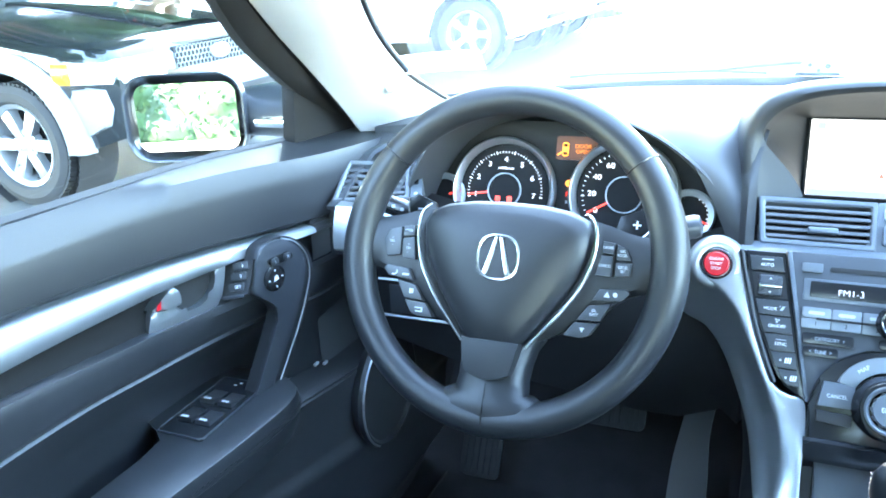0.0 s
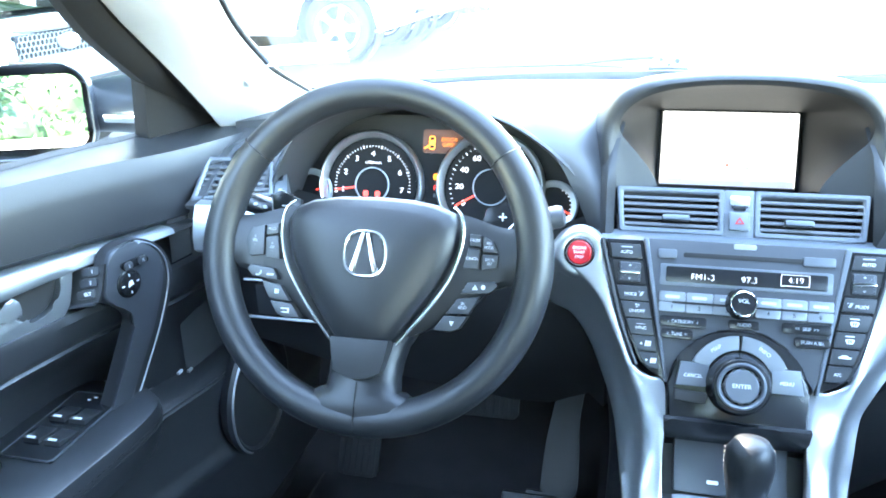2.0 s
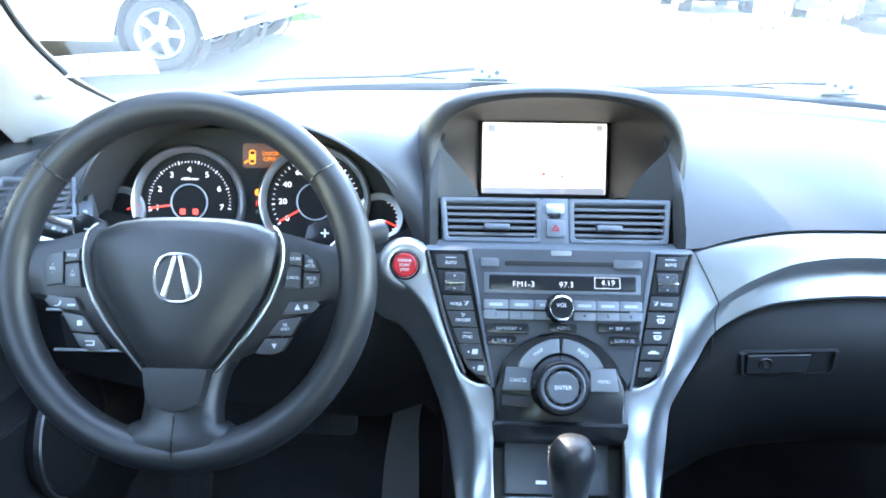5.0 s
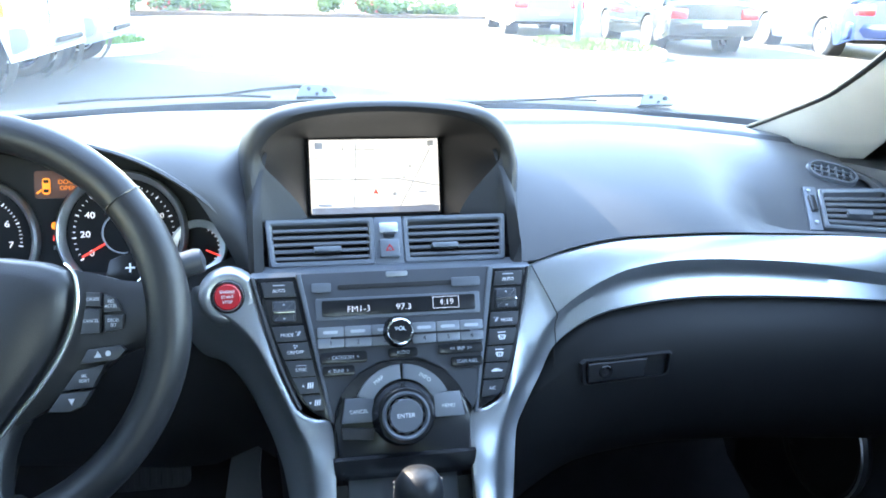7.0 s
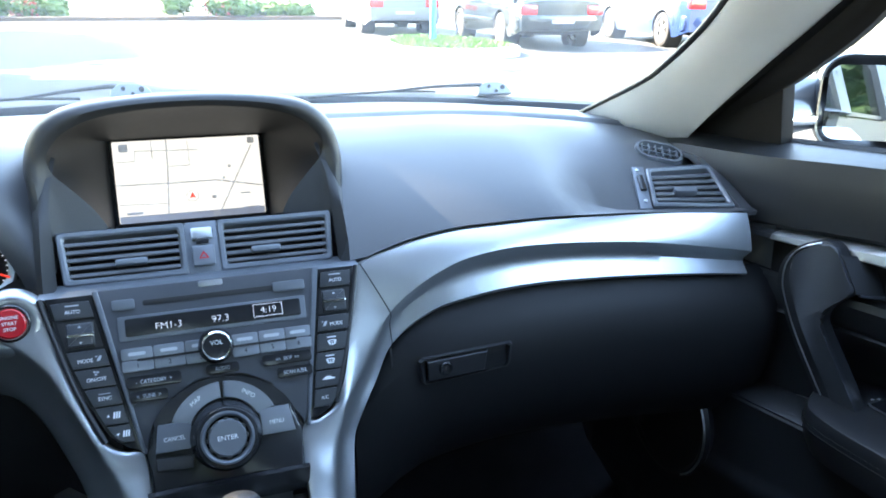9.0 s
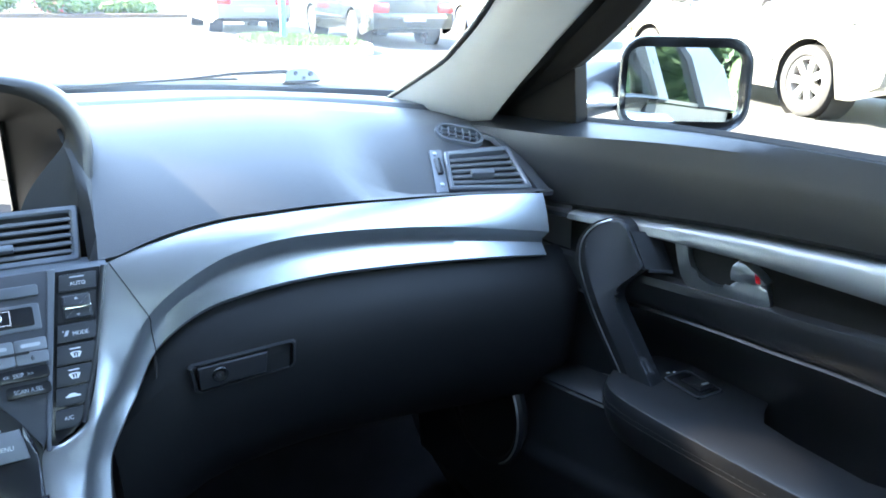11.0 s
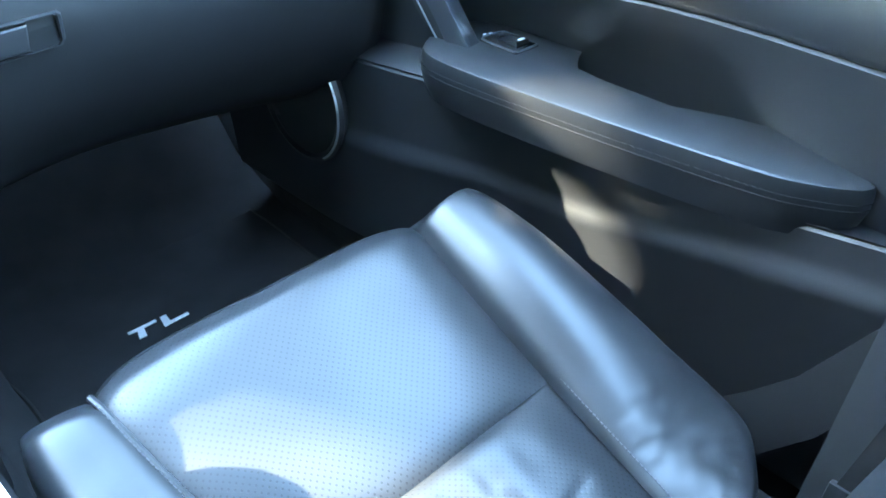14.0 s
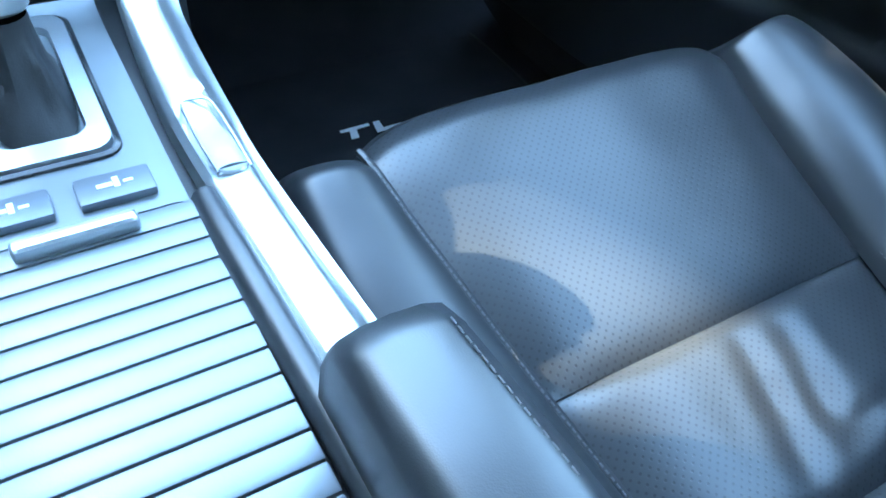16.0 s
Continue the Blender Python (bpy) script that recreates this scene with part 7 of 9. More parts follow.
CREASES = [((0.372, -0.664), (0.366, -0.700), 0.0125, 0.0025), ((0.366, -0.695), (0.356, -0.735), 0.0137, 0.0040), ((0.357, -0.730), (0.343, -0.772), 0.0150, 0.0035), ((0.410, -0.668), (0.402, -0.705), 0.0137, 0.0025),
           ((0.402, -0.700), (0.385, -0.752), 0.0150, 0.0043), ((0.388, -0.756), (0.428, -0.750), 0.0088, 0.0030), ((0.425, -0.750), (0.474, -0.742), 0.0063, 0.0025), ((0.330, -0.690), (0.322, -0.735), 0.0175, 0.0013), ((0.448, -0.675), (0.440, -0.712), 0.0175, 0.0012)]


def crease(x, y):
    z = 0.0
    for (ax_, ay), (bx, by), w, h in CREASES:
        dx, dy = bx - ax_, by - ay
        l2 = dx * dx + dy * dy
        t = max(0, min(1, ((x - ax_) * dx + (y - ay) * dy) / l2))
        d = math.hypot(x - ax_ - t * dx, y - ay - t * dy)
        z -= h * math.sin(math.pi * (0.1 + 0.8 * t)) * math.exp(-(d / w) ** 2)
    return z


def pillow(y0, y1, crown, n=30, k=34, front=False):
    """One stuffed panel of the insert between the seams, from depth y0 back to y1."""
    bm = B()
    secs = []
    for i in range(n):
        v = i / (n - 1)
        v = 0.5 - 0.5 * math.cos(math.pi * v)
        y = y0 + (y1 - y0) * v
        row = []
        for j in range(k):
            u = 0.5 - 0.5 * math.cos(math.pi * j / (k - 1))
            x = left_seam(y) + (right_seam(y) - left_seam(y)) * u
            eu = 1 - abs(2 * u - 1) ** (9 if front else 5)
            ev = 1 - abs(2 * v - 1) ** 6
            if front and v < 0.5:
                ev = 1.0
            z = seat_z(y) + crown * (eu * ev - 1) + 0.0022 * eu * ev * noise.noise(Vector((x * 14, y * 14, 0.3)))
            z += crease(x, y)
            e = abs(2 * u - 1) ** 6 * (1 - v) ** 4 * front * (1.0 if u < 0.5 else 0.35)
            row.append((x, y - 0.016 * e, z - 0.007 * e))
        secs.append(row)
    if front:
        lip = []
        for dy, dz in ((0.014, -0.05), (0.016, -0.025), (0.012, -0.009)):
            lip.append([(x, y + dy, z + dz) for x, y, z in secs[0]])
        secs = lip + secs
    skin(bm, secs)
    return bm


part("front_panel", pillow(-0.430, -0.652, 0.011, front=True), M_PERF, seat, "perforated leather front panel", angle=80)
part("middle_panel", pillow(-0.650, -0.790, 0.0135, 60, 90), M_PERF, seat, "creased perforated leather panel", angle=80)
part("rear_panel", pillow(-0.788, -0.94, 0.0105), M_PERF, seat, "perforated leather rear panel", angle=80)


def bolster(s):
    bm = B()
    secs = []
    n = 110
    for i in range(n):
        v = i / (n - 1)
        y = -0.428 - 0.43 * v if s > 0 else -0.433 - 0.527 * v
        base = seat_z(max(y, -0.99)) - 0.011
        if s > 0:
            a = right_seam(y) - 0.0015
            b = curve_at(y, [(-0.86, 0.545), (-0.84, 0.600), (-0.80, 0.650), (-0.70, 0.664), (-0.60, 0.662), (-0.512, 0.655), (-0.46, 0.640), (-0.428, 0.615)])
            rise = 0.030 * math.sin(math.pi * min(1, 0.12 + v * 1.1)) + 0.017
        else:
            a = left_seam(y) + 0.0015
            b = curve_at(y, [(-0.98, 0.139), (-0.57, 0.125), (-0.47, 0.127), (-0.436, 0.134)])
            rise = 0.017
        end = min(1, 10 * v + 0.35)
        row = []
        for j in range(31):
            u = 0.5 - 0.5 * math.cos(math.pi * j / 30)
            h = curve_at(u, [(0, 0.0), (0.02, 0.22), (0.06, 0.40), (0.12, 0.55), (0.25, 0.80), (0.42, 0.96), (0.58, 1.0), (0.72, 0.93), (0.84, 0.70), (0.93, 0.28), (0.985, -0.3), (1.0, -1.0)])
            z = base + (rise * h if h >= 0 else 0.03 * h) * (end if h > 0 else 1) - (0.02 * (1 - end))
            if s > 0:
                w = math.exp(-((y + 0.775) / 0.085) ** 2) * max(0, math.sin(math.pi * u)) ** 0.7
                c1 = abs(noise.noise(Vector((u * 1.6, y * 52 + u * 3.0, 1.7))))
                c2 = abs(noise.noise(Vector((u * 3.1, y * 95 - u * 5.0, 5.2))))
                z -= w * (0.0018 * max(0, 1 - 4.0 * c1) + 0.0012 * max(0, 1 - 4 * c2))
            row.append((a + (b - a) * u, y, z))
        row.append((b - 0.01 * s, y, 0.09))
        secs.append(row)
    f = secs[0]
    lip = [[(x, y + dy, z + dz) for x, y, z in f] for dy, dz in ((0.010, -0.06), (0.011, -0.022), (0.006, -0.006))]
    skin(bm, lip + secs)
    return bm


def stitches(name, fn, y0, y1, dz, side):
    bm = B()
    n = 90
    for i in range(n):
        y = y0 + (y1 - y0) * i / n
        yy = y + (y1 - y0) / n * 0.62
        tube(bm, [(fn(y) + side, y, seat_z(y) + dz), (fn(yy) + side, yy, seat_z(yy) + dz)], 0.0007, 5)
    return bm


def welt(fn, side):
    bm = B()
    tube(bm, [(fn(y) + side, y, seat_z(y) - 0.0075) for y in [-0.447 - 0.45 * i / 60 for i in range(61)]], 0.0034, 8)
    return bm


for s in (1, -1):
    bo = part("bolster", bolster(s), M_LEATHER, seat, "plump black leather bolster", angle=80)
    part("stitching", stitches("stitching", right_seam if s > 0 else left_seam, -0.462, -0.90, 0.0015, s * 0.0045), M_STITCH, bo, "grey stitching")
    if s < 0:
        part("welt", welt(left_seam, -0.0005), M_LEATHER, bo, "raised black leather welt")
bm = B()
skin(bm, [[(0.145, y, 0.05), (0.142, y, 0.18), (0.30, y, 0.15), (0.5, y, 0.15), (0.630, y, 0.13), (0.635, y, 0.05)] for y in (-0.436, -0.6, -0.82, -0.98)], closed=True, caps=True)
part("seat_base", bm, M_LOWER, seat, "black plastic seat base")

# ---- floor mats ----
def floor_mat(cx, sign):
    bm = B()
    out = smooth_line([(0.195, -0.30, 0), (0.195, -0.12, 0), (0.186, -0.04, 0), (0.190, 0.06, 0), (0.232, 0.155, 0), (0.26, 0.25, 0), (0.42, 0.29, 0), (0.58, 0.25, 0), (0.64, 0.10, 0), (0.645, -0.10, 0), (0.64, -0.34, 0), (0.42, -0.36, 0), (0.22, -0.35, 0)], 60)
    pts = [(sign * p.x, p.y) for p in out]
    prism(bm, pts, -0.022, -0.013, Matrix.Identity(4), 0.003)
    mt = single("floor_mat", bm, M_CARPET, "dark grey carpet floor mat with bound edge", "floor mat", "floor mats")
    bm = B()
    tube(bm, [(x, y, -0.015) for x, y in pts], 0.0035, 6, closed=True)
    part("binding", bm, M_RUBBER, mt)
    return mt


fm = floor_mat(0.4, 1)
floor_mat(-0.4, -1)
# two embroidered marks on the passenger's mat
ZM = -0.0125
for pts in (((0.344, -0.0735), (0.386, -0.0735), (0.386, -0.078), (0.366, -0.079), (0.362, -0.096), (0.351, -0.096), (0.356, -0.079), (0.344, -0.078)),
            ((0.393, -0.0735), (0.402, -0.0735), (0.401, -0.090), (0.428, -0.0895), (0.428, -0.0945), (0.389, -0.096))):
    bm = B()
    prism(bm, pts, ZM - 0.002, ZM + 0.001)
    part("embroidered_mark", bm, M_WHITE, fm, "pale embroidered mark")

# ---- pedals ----
def pedal(name, label, m, w, h, ribs):
    p = thing(name, label, "pedal")
    bm = B()
    prism(bm, rrect(w, h, 0.012, 4), -0.008, 0.0, m, 0.003)
    part("pad", bm, M_RUBBER, p, "ribbed black rubber pad")
    for i in range(ribs):
        bm = B()
        box(bm, ((i + 0.5 - ribs / 2) * w / ribs * 0.9, 0, 0.001), (w / ribs * 0.45, h * 0.86, 0.004), 0.001, m)
        part("rib", bm, M_RUBBER, p)
    bm = B()
    tube(bm, [m @ Vector((0, h * 0.3, -0.008)), m @ Vector((0, h * 0.5 + 0.1, -0.06)), m @ Vector((0, h * 0.5 + 0.22, -0.05))], 0.009, 8)
    part("arm", bm, M_PLASTIC, p)
    return p


pedal("parking_brake_pedal", "ribbed black rubber parking brake pedal", frame_of((-0.560, 0.05, 0.068), (0, 0.5, 0.87)), 0.075, 0.085, 6)
pedal("brake_pedal", "wide black rubber brake pedal", frame_of((-0.335, 0.06, 0.20), (0, 0.5, 0.87)), 0.12, 0.06, 7)
acc = thing("accelerator_pedal", "tall black plastic accelerator pedal on the floor", "pedal")
bm = B()
am = frame_of((-0.205, 0.06, 0.15), (0, 0.55, 0.84))
prism(bm, [(p.x, p.y) for p in smooth_line([(-0.028, -0.098, 0), (0.026, -0.102, 0), (0.032, -0.05, 0), (0.029, 0.02, 0), (0.034, 0.08, 0), (0.030, 0.112, 0), (-0.008, 0.112, 0), (-0.012, 0.06, 0), (-0.024, -0.02, 0), (-0.028, -0.098, 0)], 46)[:-1]], -0.012, 0.0, am, 0.004)
prism(bm, [(-0.060, -0.122), (0.030, -0.126), (0.030, -0.100), (-0.050, -0.097)], -0.016, -0.004, am, 0.003)
part("pad", bm, M_PLASTIC, acc)
bm = B()
box(bm, (-0.03, -0.115, -0.008), (0.12, 0.024, 0.02), 0.006, am)
part("hinge", bm, M_PLASTIC, acc)

# ---- wipers ----
def wiper(pivot, tip, rise):
    w = thing("wiper", "black windscreen wiper with grey pivot bracket", "wiper", "wipers")
    p, t = Vector(pivot), Vector(tip)
    bm = B()
    tube(bm, [p + Vector((0.004, 0, 0.004)), p + Vector((-0.032, 0, rise)), p.lerp(t, 0.6) + Vector((0, 0, 0.007)), t], [0.005, 0.004, 0.003, 0.002], 8)
    part("arm", bm, M_RUBBER, w)
    bm = B()
    tube(bm, [t + Vector((0.09, 0.004, -0.004)), t, t + Vector((-0.2, -0.01, -0.006)), t + Vector((-0.26, -0.02, -0.010))], 0.0025, 6)
    part("blade", bm, M_RUBBER, w)
    bm = B()
    m = Matrix.Translation(p) @ pose(0, 0, 0, 70, 0, 0)
    prism(bm, [(-0.034, -0.010), (0.036, -0.010), (0.026, 0.006), (0.010, 0.013), (-0.018, 0.013), (-0.030, 0.004)], -0.010, 0.010, m, 0.003)
    br = part("bracket", bm, M_PLATE, w, "grey pivot bracket")
    for x, y, r in ((0.016, 0.002, 0.0045), (-0.012, 0.004, 0.0035), (0.002, -0.005, 0.003)):
        bm = B()
        rev(bm, [(0.0001, 0.0125), (r, 0.0125), (r, 0.009)], m @ pose(x, y, 0), 12)
        part("bolt", bm, M_DARKVOID, br)


wiper((-0.066, 0.445, 0.697), (-0.235, 0.450, 0.692), 0.011)
wiper((0.572, 0.420, 0.683), (0.375, 0.44, 0.684), 0.010)

# dealer's paper strip standing behind the windscreen
def paper_at(a, b, d=0.0):
    """a runs across, b up the strip."""
    p = Vector((-0.645 + 0.135 * a, -0.008 + 0.010 * a, 0.750 + 0.008 * a)) + Vector((-0.024, 0.038, 0.022)) * b
    return p + Vector((0.0, -0.50, 0.86)) * (d + 0.002 * math.sin(3 * a))


bm = B()
skin(bm, [[paper_at(a / 6, b) for a in range(7)] for b in (0, 0.5, 1)])
thick(bm, 0.0006)
paper = single("paper_strip", bm, M_WHITE, "white paper strip with dark print behind the windscreen", "paper")
bm = B()
for i, (a0, a1) in enumerate(((0.30, 0.40), (0.45, 0.56), (0.61, 0.72), (0.77, 0.84))):
    for b0, b1 in ((0.52, 0.60), (0.84, 0.92)):
        skin(bm, [[paper_at(a, b, 0.0012) for a in (a0, a1)] for b in (b0, b1)])
    skin(bm, [[paper_at(a, b, 0.0012) for a in (a1 - 0.035, a1)] for b in (0.55, 0.90)])
part("print_bars", bm, M_PAPERINK, paper, "grey green print bars")
bm = B()
for i in range(11):
    a0 = 0.26 + 0.06 * i
    skin(bm, [[paper_at(a, b, 0.0012) for a in (a0, a0 + 0.042)] for b in (0.16, 0.32)])
part("small_print_bars", bm, M_GREYPRINT, paper)


# ---- outside: parked vehicles ----
M_TYRE = mat("tyre rubber", (0.028, 0.028, 0.030), 0.75, grain=0.4, grain_scale=180, stain=0.3, stain_scale=9)
M_ALLOY = mat("silver alloy", (0.62, 0.63, 0.65), 0.3, metal=0.85, stain=0.12, stain_scale=12, rough_var=0.08)
M_UNDER = mat("black underbody", (0.012, 0.012, 0.013), 0.9, stain=0.2)
M_CARGLASS = mat("dark tinted car glass", (0.02, 0.025, 0.027), 0.04, coat=1.0, stain=0.1, stain_scale=3)
M_BLACKPAINT = mat("black car paint", (0.010, 0.012, 0.013), 0.12, coat=1.0, stain=0.2, stain_scale=5, rough_var=0.03)
M_SILVERPLASTIC = mat("silver grey bumper plastic", (0.20, 0.205, 0.215), 0.5, metal=0.0, stain=0.08, stain_scale=6, rough_var=0.08)
M_WHITEPAINT = mat("white car paint", (0.74, 0.75, 0.75), 0.25, coat=0.8, stain=0.05, stain_scale=5)
M_BLUEPAINT = mat("dark blue car paint", (0.03, 0.06, 0.16), 0.22, metal=0.3, coat=1.0, stain=0.1, stain_scale=4)
M_DARKGREEN = mat("dark charcoal green paint", (0.020, 0.026, 0.028), 0.2, metal=0.2, coat=1.0, stain=0.15, stain_scale=4)
M_SILVERBLUE = mat("silver blue car paint", (0.30, 0.36, 0.50), 0.28, metal=0.4, coat=1.0, stain=0.06, stain_scale=4)
M_VANGREY = mat("pewter grey car paint", (0.20, 0.20, 0.185), 0.28, metal=0.5, coat=1.0, stain=0.08, stain_scale=4)
M_AMBER = mat("amber lamp lens", (0.85, 0.36, 0.02), 0.2, coat=0.6, stain=0.1, stain_scale=30)
M_TAIL = mat("red lamp lens", (0.55, 0.015, 0.02), 0.15, coat=0.8, stain=0.1, stain_scale=30)
M_LAMP = mat("clear head lamp", (0.72, 0.74, 0.76), 0.12, metal=0.3, coat=1.0, stain=0.15, stain_scale=25)


def make_wheel(v, x, y, r, width, spokes, side, tread=False):
    """One wheel with tyre, rim, spokes and nuts; side is -1 where its face looks to local -y."""
    w = new("wheel")
    w.parent = v
    m = Matrix.Translation((x, y, r)) @ Matrix.Rotation(radians(90), 4, 'X')
    if side > 0:
        m = Matrix.Translation((x, y, r)) @ Matrix.Rotation(radians(-90), 4, 'X')
    h = width / 2
    bm = B()
    rev(bm, [(r * 0.66, -h * 0.8), (r * 0.72, -h), (r * 0.86, -h * 1.04), (r * 0.965, -h * 0.9), (r * 0.985, -h * 0.6), (r * 0.985, h * 0.6),
             (r * 0.965, h * 0.9), (r * 0.86, h * 1.04), (r * 0.72, h), (r * 0.66, h * 0.8)], m, 40)
    if tread:
        for k in range(64):
            for j, dz in enumerate((-0.72, -0.27, 0.2, 0.68)):
                a = 2 * math.pi * (k + 0.5 * (j % 2)) / 64
                f = m @ Matrix.Rotation(a, 4, 'Z') @ Matrix.Translation((r * 0.985, 0, dz * h)) @ Matrix.Rotation(0.25 * (-1) ** j, 4, 'X')
                box(bm, (0, 0, 0), (0.012, 0.024, h * 0.36), 0.0, f)
    part("tyre", bm, M_TYRE, w, "black tyre with blocky tread", angle=30)
    bm = B()
    rev(bm, [(r * 0.66, -h * 0.7), (r * 0.6, -h * 0.4), (r * 0.58, h * 0.3), (r * 0.6, h * 0.8), (r * 0.67, h * 0.92), (r * 0.68, h * 0.8)], m, 40)
    for k in range(spokes):
        f = m @ Matrix.Rotation(2 * math.pi * k / spokes, 4, 'Z')
        o = [(r * 0.12, -r * 0.09), (r * 0.34, -r * 0.075), (r * 0.6, -r * 0.12), (r * 0.62, 0), (r * 0.6, r * 0.12), (r * 0.34, r * 0.075), (r * 0.12, r * 0.09)]
        prism(bm, o, h * 0.25, h * 0.72, f, 0.008)
    rev(bm, [(r * 0.24, h * 0.2), (r * 0.24, h * 0.62), (r * 0.18, h * 0.7), (0.0001, h * 0.74)], m, 24)
    for k in range(spokes):
        f = m @ Matrix.Rotation(2 * math.pi * (k + 0.5) / spokes, 4, 'Z') @ Matrix.Translation((r * 0.15, 0, 0))
        rev(bm, [(0.012, h * 0.6), (0.012, h * 0.8), (0.0001, h * 0.82)], f, 6)
    part("rim", bm, M_ALLOY, w, "silver spoked alloy rim")
    bm = B()
    rev(bm, [(r * 0.62, -h * 0.1), (0.0001, -h * 0.1)], m, 24)
    part("brake_shield", bm, M_UNDER, w, "dark brake shield behind the spokes")
    return w


def vehicle(name, label, category, rear, heading, P):
    """A parked vehicle. rear: middle of the rear axle on the ground; heading: degrees clockwise from +y.
    P holds its sizes: wb, fo, ro, w, r, sill, hood (front, cowl heights), deck, roof, xs (windscreen base, roof front, roof rear, rear glass base)."""
    v = thing(name, label, category, "parked vehicles")
    wb, fo, ro, w, r = P["wb"], P["fo"], P["ro"], P["w"] / 2, P["r"]
    x0, x1 = -ro, wb + fo
    xa, xb, xc, xd = P["xs"]
    hf, hc = P["hood"]
    arch = r * P.get("arch", 1.16)

    def top(x):
        return curve_at(x, [(x0, P["deck"] - 0.05), (x0 + 0.12, P["deck"]), (xd, P["deck"] + 0.02), (xa, hc), (x1 - 0.25, hf + 0.03), (x1 - 0.06, hf - 0.02), (x1, hf - 0.10)])

    def bottom(x):
        z = P["sill"] + 0.10 * max(0, (x - x1 + 0.35) / 0.35) + 0.12 * max(0, (x0 + 0.4 - x) / 0.4)
        for c in (0, wb):
            d = abs(x - c)
            if d < arch:
                z = max(z, r + math.sqrt(arch * arch - d * d))
        return z

    def half(x, z):
        e = max(0, (x - x1 + 0.6) / 0.6) ** 2.5 * P.get("nose", 0.16) + max(0, (x0 + 0.5 - x) / 0.5) ** 2.5 * 0.1
        k = (z - P["sill"]) / (P["deck"] - P["sill"])
        return w * (1 - e) * (0.965 + 0.035 * math.sin(math.pi * min(1, max(0, k)) ** 0.8) - 0.05 * max(0, k - 0.75) ** 1.2)

    n = 72
    bm = B()
    secs = []
    for i in range(n + 1):
        x = x0 + (x1 - x0) * i / n
        b, t = bottom(x), top(x)
        b = min(b, t - 0.05)
        row = []
        side = [(half(x, b + (t - 0.06 - b) * k / 8), b + (t - 0.06 - b) * k / 8) for k in range(9)]
        hw = side[-1][0]
        lid = [(hw - 0.02, t - 0.02), (hw - 0.09, t + 0.005), (hw * 0.6, t + 0.03), (hw * 0.55, t + 0.036), (0, t + 0.045)]
        pts = side + lid
        row = [(x, -y, z) for y, z in pts] + [(x, y, z) for y, z in pts[-2::-1]]
        secs.append(row)
    skin(bm, secs, caps=True)
    body = part("body", bm, P["paint"], v, "", angle=40)
    bm = B()
    box(bm, ((x0 + x1) / 2, 0, (P["sill"] + P["deck"] * 0.8) / 2 + 0.03), (x1 - x0 - 0.5, 2 * w - 0.52, P["deck"] * 0.8 - P["sill"]), 0.03)
    for c in (0, wb):
        for s in (-1, 1):
            rev(bm, [(arch * 0.99, -0.02), (arch * 0.99, 0.26)], Matrix.Translation((c, s * (w - 0.05), r)) @ Matrix.Rotation(radians(90 * s), 4, 'X'), 24, 0, 360)
    part("underbody", bm, M_UNDER, v, "black wheel wells and underbody")
    # cabin: roof shell on pillars with panes between
    zb, zr = P["deck"] - 0.05, P["roof"]
    bm = B()
    wr = w * 0.76
    wl = w * 0.93
    rows = []
    for x, z, hw in ((xb - 0.05, zr - 0.05, wr - 0.03), (xb - 0.3, zr, wr), ((xb + xc) / 2, zr + 0.03, wr), (xc + 0.3, zr, wr), (xc, zr - 0.05, wr - 0.03)):
        rows.append([(x, hw * k, z - 0.07 * abs(k) ** 3) for k in (-1, -0.9, -0.6, 0, 0.6, 0.9, 1)])
    skin(bm, rows)
    thick(bm, 0.05, (0, 0, 1))
    part("roof", bm, P["paint"], v)
    xm = (xa + xd) / 2 + P.get("bshift", 0.0)
    for s in (-1, 1):
        lo = lambda x: Vector((x, s * wl, zb))
        hi = lambda x: Vector((x, s * wr, zr - 0.06))
        for a, b, d in ((lo(xa), hi(xb), 0.045), (lo(xm), hi(xm - 0.05), 0.05), (lo(xd), hi(xc), 0.09)):
            bm = B()
            tube(bm, [a, a.lerp(b, 0.5) + Vector((0, s * 0.015, 0)), b], d, 8, 0.6)
            part("pillar", bm, P["paint"] if d != 0.05 else M_UNDER, v)
        for a, b, c, d in ((lo(xa - 0.06), lo(xm + 0.03), hi(xm - 0.02), hi(xb - 0.03)), (lo(xm - 0.04), lo(xd + 0.1), hi(xc + 0.06), hi(xm - 0.09))):
            bm = B()
            skin(bm, [[a, b], [d, c]])
            thick(bm, 0.006, (0, s, 0.3))
            part("side_window", bm, M_CARGLASS, v, "dark side window")
        bm = B()
        for x in (xa - 0.02, xm, xd + 0.35):
            tube(bm, [(x, s * (half(x, z) + 0.001), z) for z in (P["sill"] + 0.12, P["sill"] + 0.35, zb * 0.85, zb)], 0.004, 5)
        part("door_gap", bm, M_UNDER, v, "dark shut line of the doors")
        for x in (xm + 0.16, xd + 0.5):
            bm = B()
            box(bm, (x, s * (half(x, zb * 0.9) + 0.016), zb * 0.9), (0.17, 0.025, 0.026), 0.009)
            part("door_handle", bm, P["paint"], v)
        bm = B()
        zs = P.get("strip", P["sill"] + 0.28)
        skin(bm, [[(x, s * (half(x, zs) + d), zs + dz) for d, dz in ((0.001, -0.028), (0.014, -0.018), (0.014, 0.018), (0.001, 0.028))] for x in np.linspace(arch + 0.06, wb - arch - 0.06, 12)], caps=True)
        part("moulding", bm, P.get("stripmat", P["paint"]), v, "rubbing strip along the doors")
        bm = B()
        box(bm, (xa - 0.12, s * (w + 0.09), zb + 0.08), (0.1, 0.2, 0.13), 0.035, seg=3)
